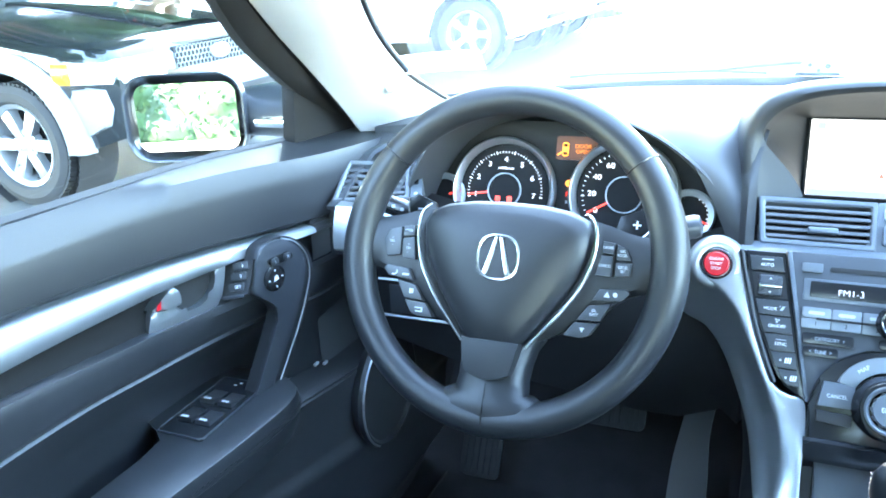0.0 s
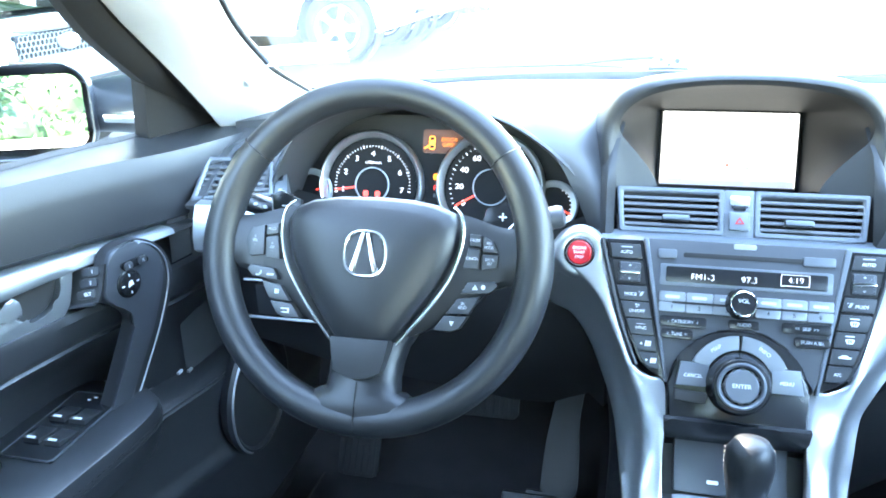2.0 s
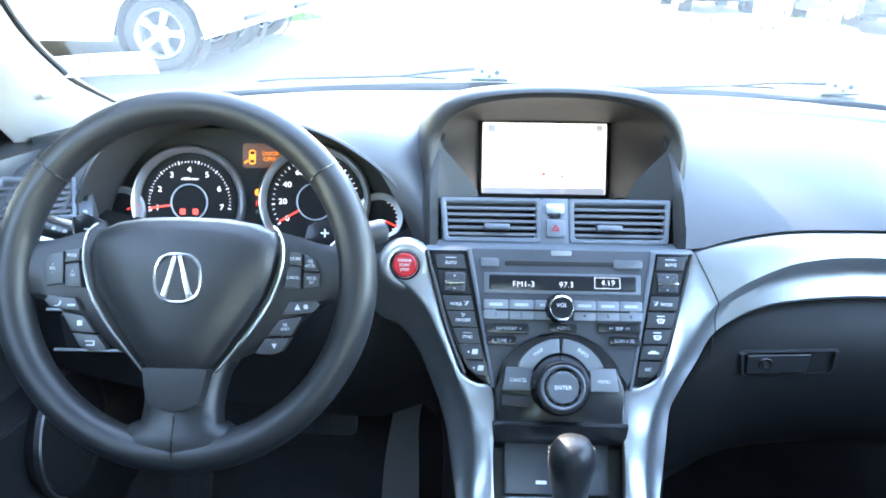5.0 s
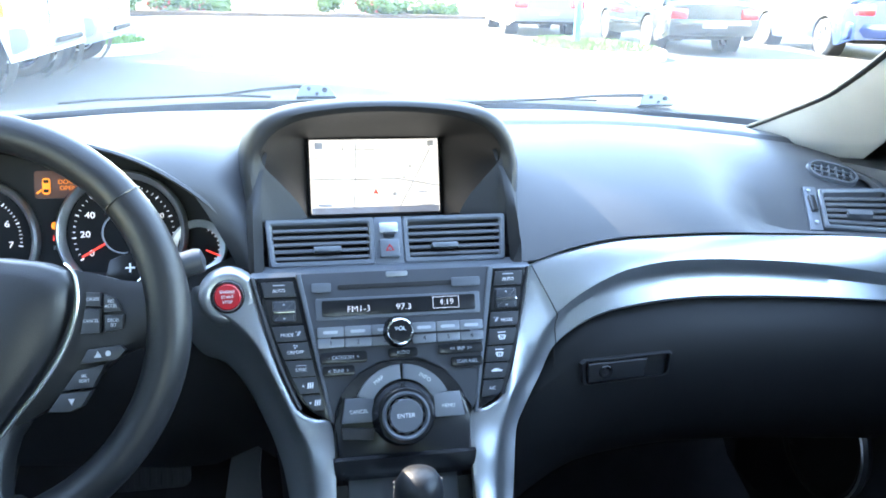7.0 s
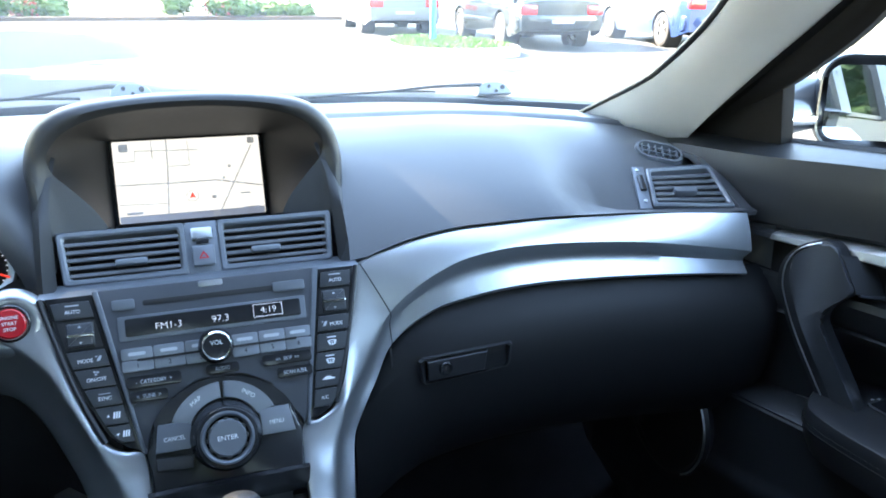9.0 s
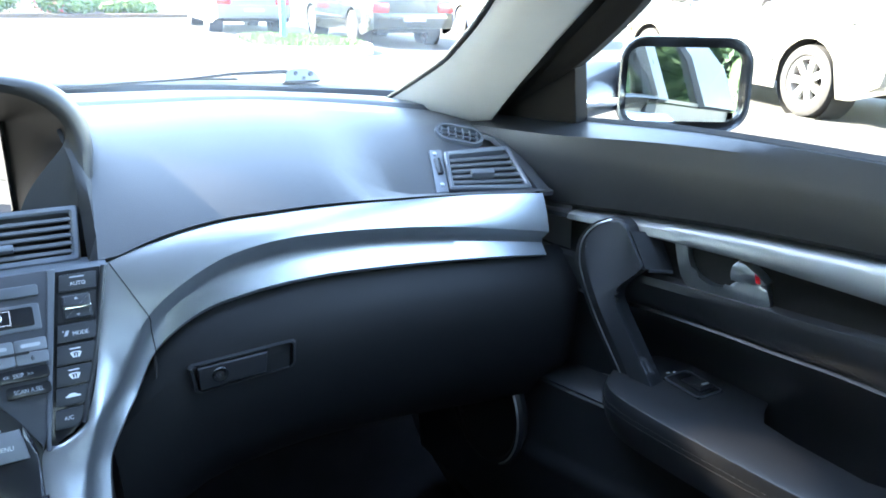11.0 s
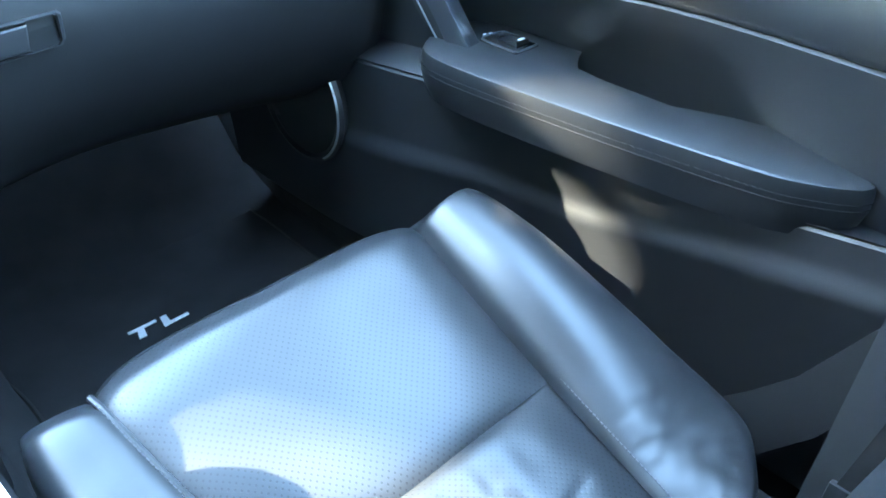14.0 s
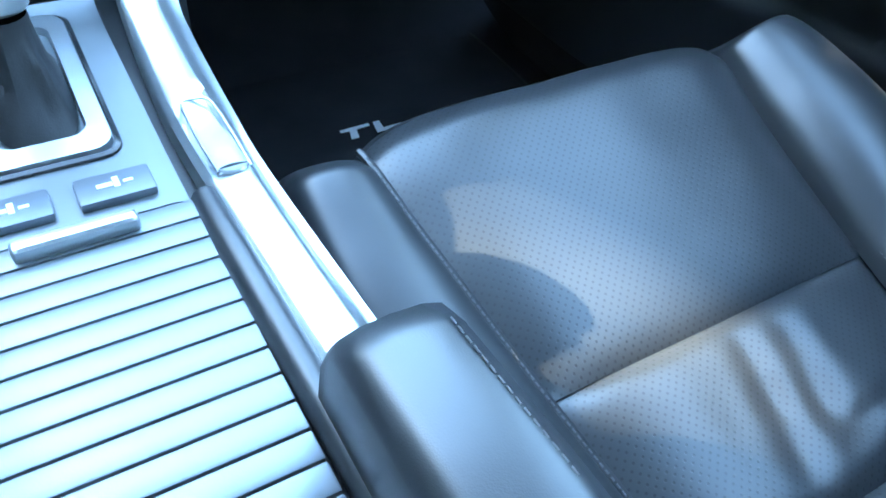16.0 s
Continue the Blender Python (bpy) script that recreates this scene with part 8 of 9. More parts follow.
        part("door_mirror", bm, P["paint"], v)
    for name2, a, b in (("windscreen", xa, xb), ("rear_window", xd, xc)):
        bm = B()
        sg = 1 if a > b else -1
        rows = []
        for k in range(5):
            f = k / 4
            rows.append([(a + (b - a) * f + sg * 0.06 * (1 - q * q), q * (wl + (wr - wl) * f) * 0.94, zb + (zr - 0.06 - zb) * f + 0.02) for q in (-1, -0.6, 0, 0.6, 1)])
        skin(bm, rows)
        thick(bm, 0.006, (sg, 0, 1))
        part(name2, bm, M_CARGLASS, v)
    # ends
    def endrow(x, z, d, q):
        """A point round the front or rear end."""
        hw = half(x, z)
        return (x + d - 0.10 * abs(q) ** 3, hw * q, z)

    zf = P["sill"] + 0.16
    for nm, x, sg, lift in (("front_bumper", x1, 1, P.get("bump", 0.27)), ("rear_bumper", x0, -1, 0.25)):
        bm = B()
        rows = []
        for k in range(13):
            q = -1 + k / 6
            hw = half(x - sg * 0.12, zf + 0.1) + 0.02
            bx = x + sg * 0.05 - sg * 0.14 * abs(q) ** 4
            rows.append([(bx - sg * 0.12, hw * q, zf - 0.05), (bx - sg * 0.01, hw * q, zf), (bx + sg * 0.02, hw * q, zf + lift * 0.45), (bx, hw * q, zf + lift * 0.92), (bx - sg * 0.1, hw * q, zf + lift)])
        skin(bm, rows)
        for s in (-1, 1):
            hw = half(x - sg * 0.12, zf + 0.1) + 0.02
            e = wb + arch + 0.03 if sg > 0 else -arch - 0.03
            skin(bm, [[(x - sg * 0.21, s * hw, zf - 0.05), (x - sg * 0.1, s * hw, zf), (x - sg * 0.07, s * hw, zf + lift * 0.45), (x - sg * 0.09, s * hw, zf + lift * 0.92), (x - sg * 0.19, s * hw * 0.985, zf + lift)],
                      [(e, s * (hw + 0.005), zf - 0.05), (e, s * (hw + 0.012), zf), (e, s * (hw + 0.015), zf + lift * 0.45), (e, s * (hw + 0.01), zf + lift * 0.92), (e, s * hw * 0.985, zf + lift)]])
        bmesh.ops.remove_doubles(bm, verts=bm.verts, dist=0.004)
        bump = part(nm, bm, P.get("bumper", P["paint"]), v, P.get("bumplabel", ""))
        bm = B()
        box(bm, (x + sg * 0.045, 0, zf + lift * (0.28 if sg > 0 else 0.5)), (0.07, w * (1.0 if sg > 0 else 0.5), lift * 0.26), 0.012)
        part("air_slot" if sg > 0 else "number_plate", bm, M_UNDER if sg > 0 else M_GREYPRINT, bump)
    zl = zf + P.get("bump", 0.27)
    gt = hf - 0.05
    for s in (-1, 1):
        wrap = [(x - 0.0, half(x, gt) + 0.012) for x in np.linspace(x1 - 0.36, x1 - 0.03, 7)] + [(x1 + 0.018, half(x1, gt) - 0.03), (x1 + 0.022, w * 0.72), (x1 + 0.022, w * 0.56), (x1 + 0.01, w * 0.52)]
        for a, b, nm, mt, lb in ((0, 3, "corner_lamp", M_AMBER, "amber corner lamp"), (2, 11, "headlamp", M_LAMP, "clear headlamp")):
            bm = B()
            skin(bm, [[(x - dx, s * (y - dx), z) for dx, z in ((0.03, zl + 0.005), (0.004, zl + 0.012), (0.0, zl + 0.03), (0.0, gt - 0.04), (0.008, gt - 0.015), (0.03, gt))] for x, y in wrap[a:b]], caps=True)
            part(nm, bm, mt, v, lb)
        bm = B()
        box(bm, (x0 + 0.07, s * (w * 0.74), P["deck"] - 0.17), (0.2, w * 0.36, 0.17), 0.03, None, 3)
        part("tail_lamp", bm, M_TAIL, v, "red tail lamp")
        bm = B()
        box(bm, (x1 + 0.03, s * w * 0.62, zf + P.get("bump", 0.27) * 0.3), (0.05, 0.16, 0.085), 0.015)
        part("fog_lamp", bm, M_LAMP, v, "small fog lamp")
    gw, gh = P.get("grille", (w * 0.9, (gt - zl) * 0.8))
    gz = (zl + gt) / 2 + P.get("gdz", 0.015)
    gr = new("grille")
    gr.parent = v
    bm = B()
    box(bm, (x1 - 0.02, 0, gz), (0.05, gw, gh), 0.012)
    part("grille_backing", bm, M_UNDER, gr)
    bm = B()
    if P.get("hex"):
        p = 0.033
        for j in range(int(gh / (p * 0.87))):
            for i in range(int(gw / p)):
                y = -gw / 2 + p * (i + 0.5 + 0.5 * (j % 2))
                z = gz - gh / 2 + p * 0.87 * (j + 0.55)
                f = Matrix.Translation((x1 + 0.008, y, z)) @ Matrix.Rotation(radians(90), 4, 'Y')
                rev(bm, [(p * 0.46, 0.0), (p * 0.48, 0.004), (p * 0.53, 0.004), (p * 0.55, 0.0)], f, 6)
    else:
        for j in range(6):
            box(bm, (x1 + 0.012, 0, gz - gh / 2 + gh * (j + 0.5) / 6), (0.02, gw * 0.96, gh * 0.07), 0.003)
        for j in range(9):
            box(bm, (x1 + 0.012, -gw * 0.44 + gw * 0.88 * j / 8, gz), (0.016, 0.014, gh * 0.9), 0.002)
    part("grille_mesh", bm, P.get("gmat", M_ALLOY), gr, "open mesh of the grille")
    bm = B()
    rev(bm, [(0.085, 0), (0.085, 0.012), (0.07, 0.02), (0.0001, 0.022)], Matrix.Translation((x1 + 0.01, 0, gz)) @ Matrix.Rotation(radians(90), 4, 'Y') @ Matrix.Scale(0.5, 4, (1, 0, 0)), 28)
    part("emblem", bm, M_ALLOY, gr, "plain oval emblem")
    if P.get("flare"):
        for c in (0, wb):
            for s in (-1, 1):
                bm = B()
                rows = []
                for k in range(25):
                    a = radians(-12 + 204 * k / 24)
                    rows.append([(c + (arch + d) * math.cos(a), s * (w + o), max(P["sill"] + 0.02, r + (arch + d) * math.sin(a))) for d, o in ((-0.01, -0.10), (-0.012, 0.02), (0.0, 0.035), (0.07, 0.03), (0.10, 0.012), (0.105, -0.06))])
                skin(bm, rows)
                part("wheel_flare", bm, P["bumper"], v, "silver grey plastic wheel arch flare")
        bm = B()
        skin(bm, [[(x, -0.3 * w, top(x) + 0.045), (x, -0.27 * w, top(x) + 0.062), (x, 0.27 * w, top(x) + 0.062), (x, 0.3 * w, top(x) + 0.045)] for x in np.linspace(xa - 0.02, x1 - 0.16, 8)])
        part("bonnet_bulge", bm, P["paint"], v)
        bm = B()
        rows = []
        for q in np.linspace(-1, 1, 11):
            rows.append([(x1 - 0.03 - 0.08 * abs(q) ** 3 + d, q * w * 0.5, z) for d, z in ((0.0, gz + gh / 2 + 0.003), (0.035, gz + gh / 2 + 0.02), (0.02, hf - 0.03), (-0.07, hf + 0.02))])
        skin(bm, rows)
        part("grille_header", bm, P["bumper"], v, "silver grey panel above the grille")
    for c in (0, wb):
        for s in (-1, 1):
            make_wheel(v, c, s * (w - P.get("tw", 0.2) / 2 - 0.01), r, P.get("tw", 0.2), P.get("spokes", 5), s, tread=P.get("tread", False) and c > 0)
    v.matrix_world = Matrix.Translation((rear[0], rear[1], GROUND)) @ Matrix.Rotation(radians(90 - heading), 4, 'Z')
    return v


SUV = dict(wb=2.62, fo=0.72, ro=0.95, w=1.78, r=0.34, sill=0.30, hood=(0.84, 1.0), deck=1.0, roof=1.70, xs=(2.02, 1.30, -0.75, -0.85), paint=M_BLACKPAINT,
           bumper=M_SILVERPLASTIC, bumplabel="silver grey plastic bumper", flare=True, hex=True, gmat=M_SILVERPLASTIC, grille=(0.76, 0.12), gdz=0.02, spokes=6, tw=0.235,
           tread=True, bump=0.20, arch=1.2, strip=0.5, stripmat=M_SILVERPLASTIC, nose=0.10)
vehicle("sport_utility_vehicle", "black and silver sport utility vehicle parked alongside", "suv", (-6.50, 2.74), 90, SUV)
WHITE = dict(SUV, paint=M_WHITEPAINT, bumper=M_SILVERPLASTIC, flare=False, hex=False, gmat=M_WHITEPAINT, tread=False, spokes=5, w=1.9, r=0.38, hood=(0.98, 1.12), deck=1.12, roof=1.8, wb=3.0, grille=(0.9, 0.26), gdz=0.0, stripmat=M_WHITEPAINT, xs=(2.3, 1.6, -0.75, -0.85))
vehicle("white_truck", "white sport utility truck with grey lower bumper", "truck", (-6.27, 8.08), 90, WHITE)
PICK = dict(WHITE, paint=M_SILVERBLUE, bumper=M_SILVERPLASTIC, gmat=M_ALLOY, roof=1.75, ro=1.2, w=1.88)
vehicle("pickup_truck", "silver blue pickup truck with amber corner lamps", "truck", (-6.14, 10.08), 90, PICK)
SEDAN = dict(wb=2.72, fo=0.78, ro=0.98, w=1.76, r=0.32, sill=0.22, hood=(0.66, 0.86), deck=0.88, roof=1.40, xs=(1.95, 1.2, -0.15, -0.72), paint=M_DARKGREEN, spokes=7, bump=0.22, tw=0.21, strip=0.48)
vehicle("dark_sedan", "dark charcoal sedan with red tail lamps on the far row", "car", (7.2, 13.1), 5, SEDAN)
BLUE = dict(SEDAN, paint=M_BLUEPAINT, wb=2.6, hood=(0.7, 0.95), deck=1.0, roof=1.5, xs=(1.9, 1.2, -0.6, -0.85), spokes=5, r=0.33)
vehicle("blue_car", "dark blue hatchback parked beside the dark sedan", "car", (10.35, 12.3), 9, BLUE)
VAN = dict(SEDAN, paint=M_VANGREY, wb=2.75, hood=(0.75, 1.0), deck=1.02, roof=1.62, ro=0.95, w=1.84, xs=(2.2, 1.3, -0.7, -0.9), spokes=7, r=0.335, strip=0.5, stripmat=M_SILVERPLASTIC, bshift=0.1)
vehicle("grey_minivan", "pewter grey minivan with side moulding and alloy wheels", "van", (7.63, 3.5), 13, VAN)
vehicle("small_silver_car", "silver small car far across the car park", "car", (5.6, 17.6), 5, dict(SEDAN, paint=M_SILVERPLASTIC))
vehicle("parked_hatchback", "blue grey car standing well behind", "car", (5.2, -17.0), 185, dict(BLUE, paint=M_SILVERBLUE))
vehicle("parked_wagon", "dark wagon standing well behind under a tree", "car", (9.0, -16.5), 178, dict(VAN, paint=M_BLACKPAINT))

# ---- outside: islands, posts, planting ----
M_KERB = mat("pale concrete kerb", (0.42, 0.41, 0.38), 0.85, grain=0.4, grain_scale=90, stain=0.2, stain_scale=4)
M_SOIL = mat("bark mulch", (0.09, 0.06, 0.04), 0.95, grain=0.8, grain_scale=60, stain=0.4, stain_scale=7)
M_POST = mat("light blue painted steel", (0.05, 0.30, 0.62), 0.4, stain=0.15, stain_scale=6)
M_BARK = mat("grey brown bark", (0.11, 0.085, 0.065), 0.9, grain=0.9, grain_scale=30, stain=0.35, stain_scale=6)
M_IRON = mat("dark cast iron", (0.03, 0.03, 0.032), 0.6, metal=0.5, grain=0.4, grain_scale=60, stain=0.3, stain_scale=8)


def leafy(name, c1, c2):
    m = mat(name, c1, 0.55, spec=0.3)
    t = m.node_tree
    b = t.nodes["Principled BSDF"]
    g = t.nodes.new("ShaderNodeNewGeometry")
    mx = t.nodes.new("ShaderNodeMix")
    mx.data_type = 'RGBA'
    mx.inputs[6].default_value = (*c1, 1)
    mx.inputs[7].default_value = (*c2, 1)
    t.links.new(g.outputs["Random Per Island"], mx.inputs[0])
    t.links.new(mx.outputs[2], b.inputs["Base Color"])
    return m


M_LEAF = leafy("green leaves", (0.014, 0.034, 0.016), (0.040, 0.080, 0.034))
M_SHRUB = leafy("shrub leaves", (0.05, 0.10, 0.025), (0.13, 0.19, 0.05))
M_FLOWER = leafy("red flowers", (0.32, 0.03, 0.03), (0.45, 0.10, 0.08))
M_GRASS = leafy("grass blades", (0.05, 0.12, 0.02), (0.10, 0.20, 0.04))


def sheet_of(name, verts, faces, material, parent, label=""):
    me = bpy.data.meshes.new(name)
    me.from_pydata(verts, [], faces)
    me.materials.append(material)
    ob = new(name, me)
    if parent is not None:
        ob.parent = parent
    return tagged(ob, label)


def leaf_cloud(rng, blobs, count, size, keep=None):
    """Folded leaf sprays scattered through ellipsoids (centre, radii)."""
    verts, faces = [], []
    vol = np.array([r[0] * r[1] * r[2] for _, r in blobs])
    pick = rng.choice(len(blobs), count, p=vol / vol.sum())
    for i in pick:
        c, r = blobs[i]
        d = rng.normal(size=3)
        d /= np.linalg.norm(d)
        p = np.array(c) + d * np.array(r) * rng.uniform(0.55, 1.06)
        a = rng.normal(size=3)
        a /= np.linalg.norm(a)
        n = np.cross(a, rng.normal(size=3))
        n /= np.linalg.norm(n)
        o = np.cross(a, n)
        s = size * rng.uniform(0.6, 1.3)
        # A few leaves stay in the cut gaps to dim the sun patches.
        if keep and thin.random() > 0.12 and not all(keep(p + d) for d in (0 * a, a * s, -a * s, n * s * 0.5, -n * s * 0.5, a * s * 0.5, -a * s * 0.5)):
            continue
        k = len(verts)
        verts += [tuple(p - a * s), tuple(p + n * s * 0.5 + o * s * 0.2), tuple(p + a * s), tuple(p - n * s * 0.5 + o * s * 0.2)]
        faces += [(k, k + 1, k + 2), (k, k + 2, k + 3)]
    return verts, faces


def bough_mass(rng, blobs, keep=None):
    """Dense inner foliage: rough lumps inside the sprays."""
    bm = B()
    for c, r in blobs:
        q = bmesh.ops.create_icosphere(bm, subdivisions=6 if keep else 4, radius=1.0)
        ph = rng.uniform(0, 6, 3)
        for v in q["verts"]:
            k = 0.86 + 0.1 * math.sin(5 * v.co.x + ph[0]) * math.sin(5 * v.co.y + ph[1]) + 0.06 * math.sin(9 * v.co.z + ph[2])
            v.co = Vector(c) + Vector((v.co.x * r[0] * k, v.co.y * r[1] * k, v.co.z * r[2] * k))
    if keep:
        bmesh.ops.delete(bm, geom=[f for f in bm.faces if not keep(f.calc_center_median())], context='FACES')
    return bm


def tree(x, y, height, spread, seed, label, blobs=None, keep=None, count=2600, size=0.2):
    rng = np.random.default_rng(seed)
    t = thing("tree", label, "tree", "trees round the car park", m=Matrix.Translation((x, y, GROUND)))
    if blobs is None:
        blobs = []
        for k in range(9):
            a = rng.uniform(0, 2 * math.pi)
            q = spread * rng.uniform(0.15, 0.62)
            s = spread * rng.uniform(0.36, 0.56)
            blobs.append(((x + q * math.cos(a), y + q * math.sin(a), GROUND + height * rng.uniform(0.45, 0.86)), (s, s, s * 0.8)))
    bm = B()
    tube(bm, smooth_line([(x, y, GROUND - 0.05), (x + 0.06, y, GROUND + height * 0.2), (x - 0.05, y + 0.08, GROUND + height * 0.42), (x, y, GROUND + height * 0.75)], 12),
         [height * 0.03 * k for k in (1.35, 1.1, 1.0, 0.95, 0.9, 0.85, 0.8, 0.7, 0.6, 0.45, 0.3, 0.15)], 12)
    part("trunk", bm, M_BARK, t)
    for c, r in blobs:
        bm = B()
        a = Vector((x, y, GROUND + height * 0.34))
        b = Vector(c)
        tube(bm, smooth_line([a, a.lerp(b, 0.5) + Vector((0, 0, 0.25)), b], 6), [height * 0.011 * k for k in (1.3, 1, 0.8, 0.6, 0.4, 0.2)], 7)
        part("limb", bm, M_BARK, t)
    bm = bough_mass(rng, blobs, keep)
    part("inner_foliage", bm, M_LEAF, t, smooth=False)
    vs, fs = leaf_cloud(rng, blobs, count, size, keep)
    ob = sheet_of("crown", vs, fs, M_LEAF, None)
    ob.parent = t
    ob.matrix_parent_inverse = t.matrix_world.inverted()
    return t


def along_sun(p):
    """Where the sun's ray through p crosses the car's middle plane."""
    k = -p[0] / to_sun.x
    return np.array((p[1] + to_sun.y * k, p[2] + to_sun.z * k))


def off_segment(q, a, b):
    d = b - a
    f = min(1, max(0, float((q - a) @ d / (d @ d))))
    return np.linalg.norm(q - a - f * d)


# Holes aimed so sun patches land on the passenger door and seat.
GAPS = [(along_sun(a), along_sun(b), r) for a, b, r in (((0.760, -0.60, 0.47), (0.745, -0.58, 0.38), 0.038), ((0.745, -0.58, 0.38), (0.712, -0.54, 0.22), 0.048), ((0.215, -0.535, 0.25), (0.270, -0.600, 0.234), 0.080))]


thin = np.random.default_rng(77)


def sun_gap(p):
    """False in the gaps cut through the crown to aim sun inside."""
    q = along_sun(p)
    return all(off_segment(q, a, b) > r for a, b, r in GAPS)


# Unseen crown placed to shade the cabin; last six lumps darken the left.
shade = [((-9.3, 4.2, 6.5), (1.9, 1.7, 1.9)), ((-9.1, 6.9, 6.6), (1.9, 1.8, 2.0)), ((-9.4, 5.6, 8.4), (1.8, 2.2, 1.5)), ((-9.2, 5.6, 5.4), (1.8, 2.4, 1.6)),
         ((-9.6, 5.6, 6.9), (1.6, 1.6, 1.9)), ((-9.8, 2.8, 5.0), (1.5, 1.5, 1.5)), ((-9.8, 8.2, 4.9), (1.6, 1.7, 1.7)), ((-9.4, 8.6, 6.8), (1.5, 1.5, 1.6)), ((-9.6, 2.3, 7.0), (1.4, 1.4, 1.5)),
         ((-6.6, 1.4, 5.2), (1.9, 1.9, 1.3)), ((-6.2, 4.4, 5.3), (2.0, 1.9, 1.3)), ((-5.0, -1.2, 5.6), (1.9, 1.8, 1.2)), ((-7.6, -2.0, 5.2), (1.9, 1.8, 1.4)), ((-4.3, 2.1, 6.2), (1.7, 1.9, 1.1)), ((-4.6, 5.2, 6.0), (1.6, 1.6, 1.1))]
tree(-9.6, 5.6, 9.1, 3.4, 3, "large leafy broad tree, unseen, placed to shade the parked cars", shade, sun_gap, 13000, 0.16)
tree(-10.8, 11.5, 7.5, 3.2, 4, "leafy green tree behind the parked trucks")
tree(-11.5, -3.6, 8.6, 3.8, 5, "leafy green tree beside the car park")
tree(-12.0, 14.0, 8.6, 3.6, 10, "leafy green tree behind the parked trucks")
tree(-10.8, -9.6, 8.4, 3.8, 6, "leafy green tree beside the car park")
# Row out of view, added to darken the sky on the left.
tree(-13.5, 1.0, 8.6, 4.4, 12, "tall leafy tree in a row, added unseen to darken the left")
tree(-13.8, -7.0, 11.0, 4.6, 13, "tall leafy tree in a row, added unseen to darken the left")
tree(-14.2, 7.0, 8.0, 4.4, 14, "tall leafy tree in a row, added unseen to darken the left")
# Two more unseen crowns, put here to block sky light ahead on the left.
tree(-15.0, 15.5, 13.0, 4.6, 16, "tall leafy tree added unseen to block sky ahead")
tree(-12.5, 21.5, 12.5, 4.6, 17, "tall leafy tree added unseen to block sky ahead")
tree(-4.6, -15.0, 6.0, 3.0, 7, "leafy green tree at the back of the car park")
tree(-1.0, -15.5, 5.0, 2.6, 15, "low leafy tree at the back of the car park")
tree(7.8, -18.5, 9.5, 2.9, 8, "tall dark tree at the back of the car park")
tree(2.6, -19.5, 7.0, 2.4, 9, "leafy green tree at the back of the car park")
rng = np.random.default_rng(31)
hedge = thing("hedge", "tall uneven green hedge at the back of the car park", "hedge")
blobs = [((-9.0 + 0.95 * i, -13.2 + rng.uniform(-0.3, 0.3), GROUND + rng.uniform(0.7, 1.6)), (rng.uniform(0.7, 1.1), 0.8, rng.uniform(0.9, 1.7))) for i in range(12)]
vs, fs = leaf_cloud(rng, blobs, 9000, 0.075)
sheet_of("leaves", vs, fs, M_LEAF, hedge)
part("inner_foliage", bough_mass(rng, [(c, tuple(0.9 * q for q in r)) for c, r in blobs]), M_LEAF, hedge, smooth=False)
bm = B()
prism(bm, [(-14, -12.3), (0.6, -12.3), (0.6, -12.0), (-14, -12.0)], GROUND - 0.02, GROUND + 0.55, None, 0.03)
single("low_wall", bm, M_KERB, "low pale concrete wall in front of the trees", "wall", kind="structure")


def blades(rng, outline, count, h):
    """Grass over an outline of (x, y)."""
    xs, ys = [p[0] for p in outline], [p[1] for p in outline]
    verts, faces = [], []
    while len(faces) < count:
        x, y = rng.uniform(min(xs), max(xs)), rng.uniform(min(ys), max(ys))
        inside = False
        for (x1, y1), (x2, y2) in zip(outline, outline[1:] + outline[:1]):
            if (y1 > y) != (y2 > y) and x < (x2 - x1) * (y - y1) / (y2 - y1) + x1:
                inside = not inside
        if not inside:
            continue
        a = rng.uniform(0, 6.28)
        k = len(verts)
        dx, dy = math.cos(a) * 0.02, math.sin(a) * 0.02
        z = GROUND + 0.12
        q = h * rng.uniform(0.6, 1.2)
        verts += [(x - dx, y - dy, z), (x + dx, y + dy, z), (x + rng.normal() * 0.03, y + rng.normal() * 0.03, z + q)]
        faces.append((k, k + 1, k + 2))
    return verts, faces


def island(label, outline, seed):
    rng = np.random.default_rng(seed)
    t = thing("kerb_island", label, "kerb", "kerbed islands", kind="structure")
    pts = [(p.x, p.y) for p in smooth_line([(x, y, 0) for x, y in outline + outline[:1]], 40)][:-1]
    cx, cy = sum(p[0] for p in pts) / len(pts), sum(p[1] for p in pts) / len(pts)
    inner = [(cx + (x - cx) * 0.88, cy + (y - cy) * 0.88) for x, y in pts]
    bm = B()
    rows = [[(x, y, GROUND - 0.02) for x, y in pts], [(x, y, GROUND + 0.13) for x, y in pts], [(cx + (x - cx) * 0.98, cy + (y - cy) * 0.98, GROUND + 0.15) for x, y in pts], [(x, y, GROUND + 0.15) for x, y in inner], [(x, y, GROUND + 0.08) for x, y in inner]]
    skin(bm, rows, closed=True)
    part("kerb", bm, M_KERB, t, "pale concrete kerb")
    bm = B()
    bm.faces.new([bm.verts.new((x, y, GROUND + 0.12)) for x, y in inner])
    part("soil", bm, M_SOIL, t)
    vs, fs = blades(rng, inner, 3500, 0.09)
    sheet_of("grass", vs, fs, M_GRASS, t)


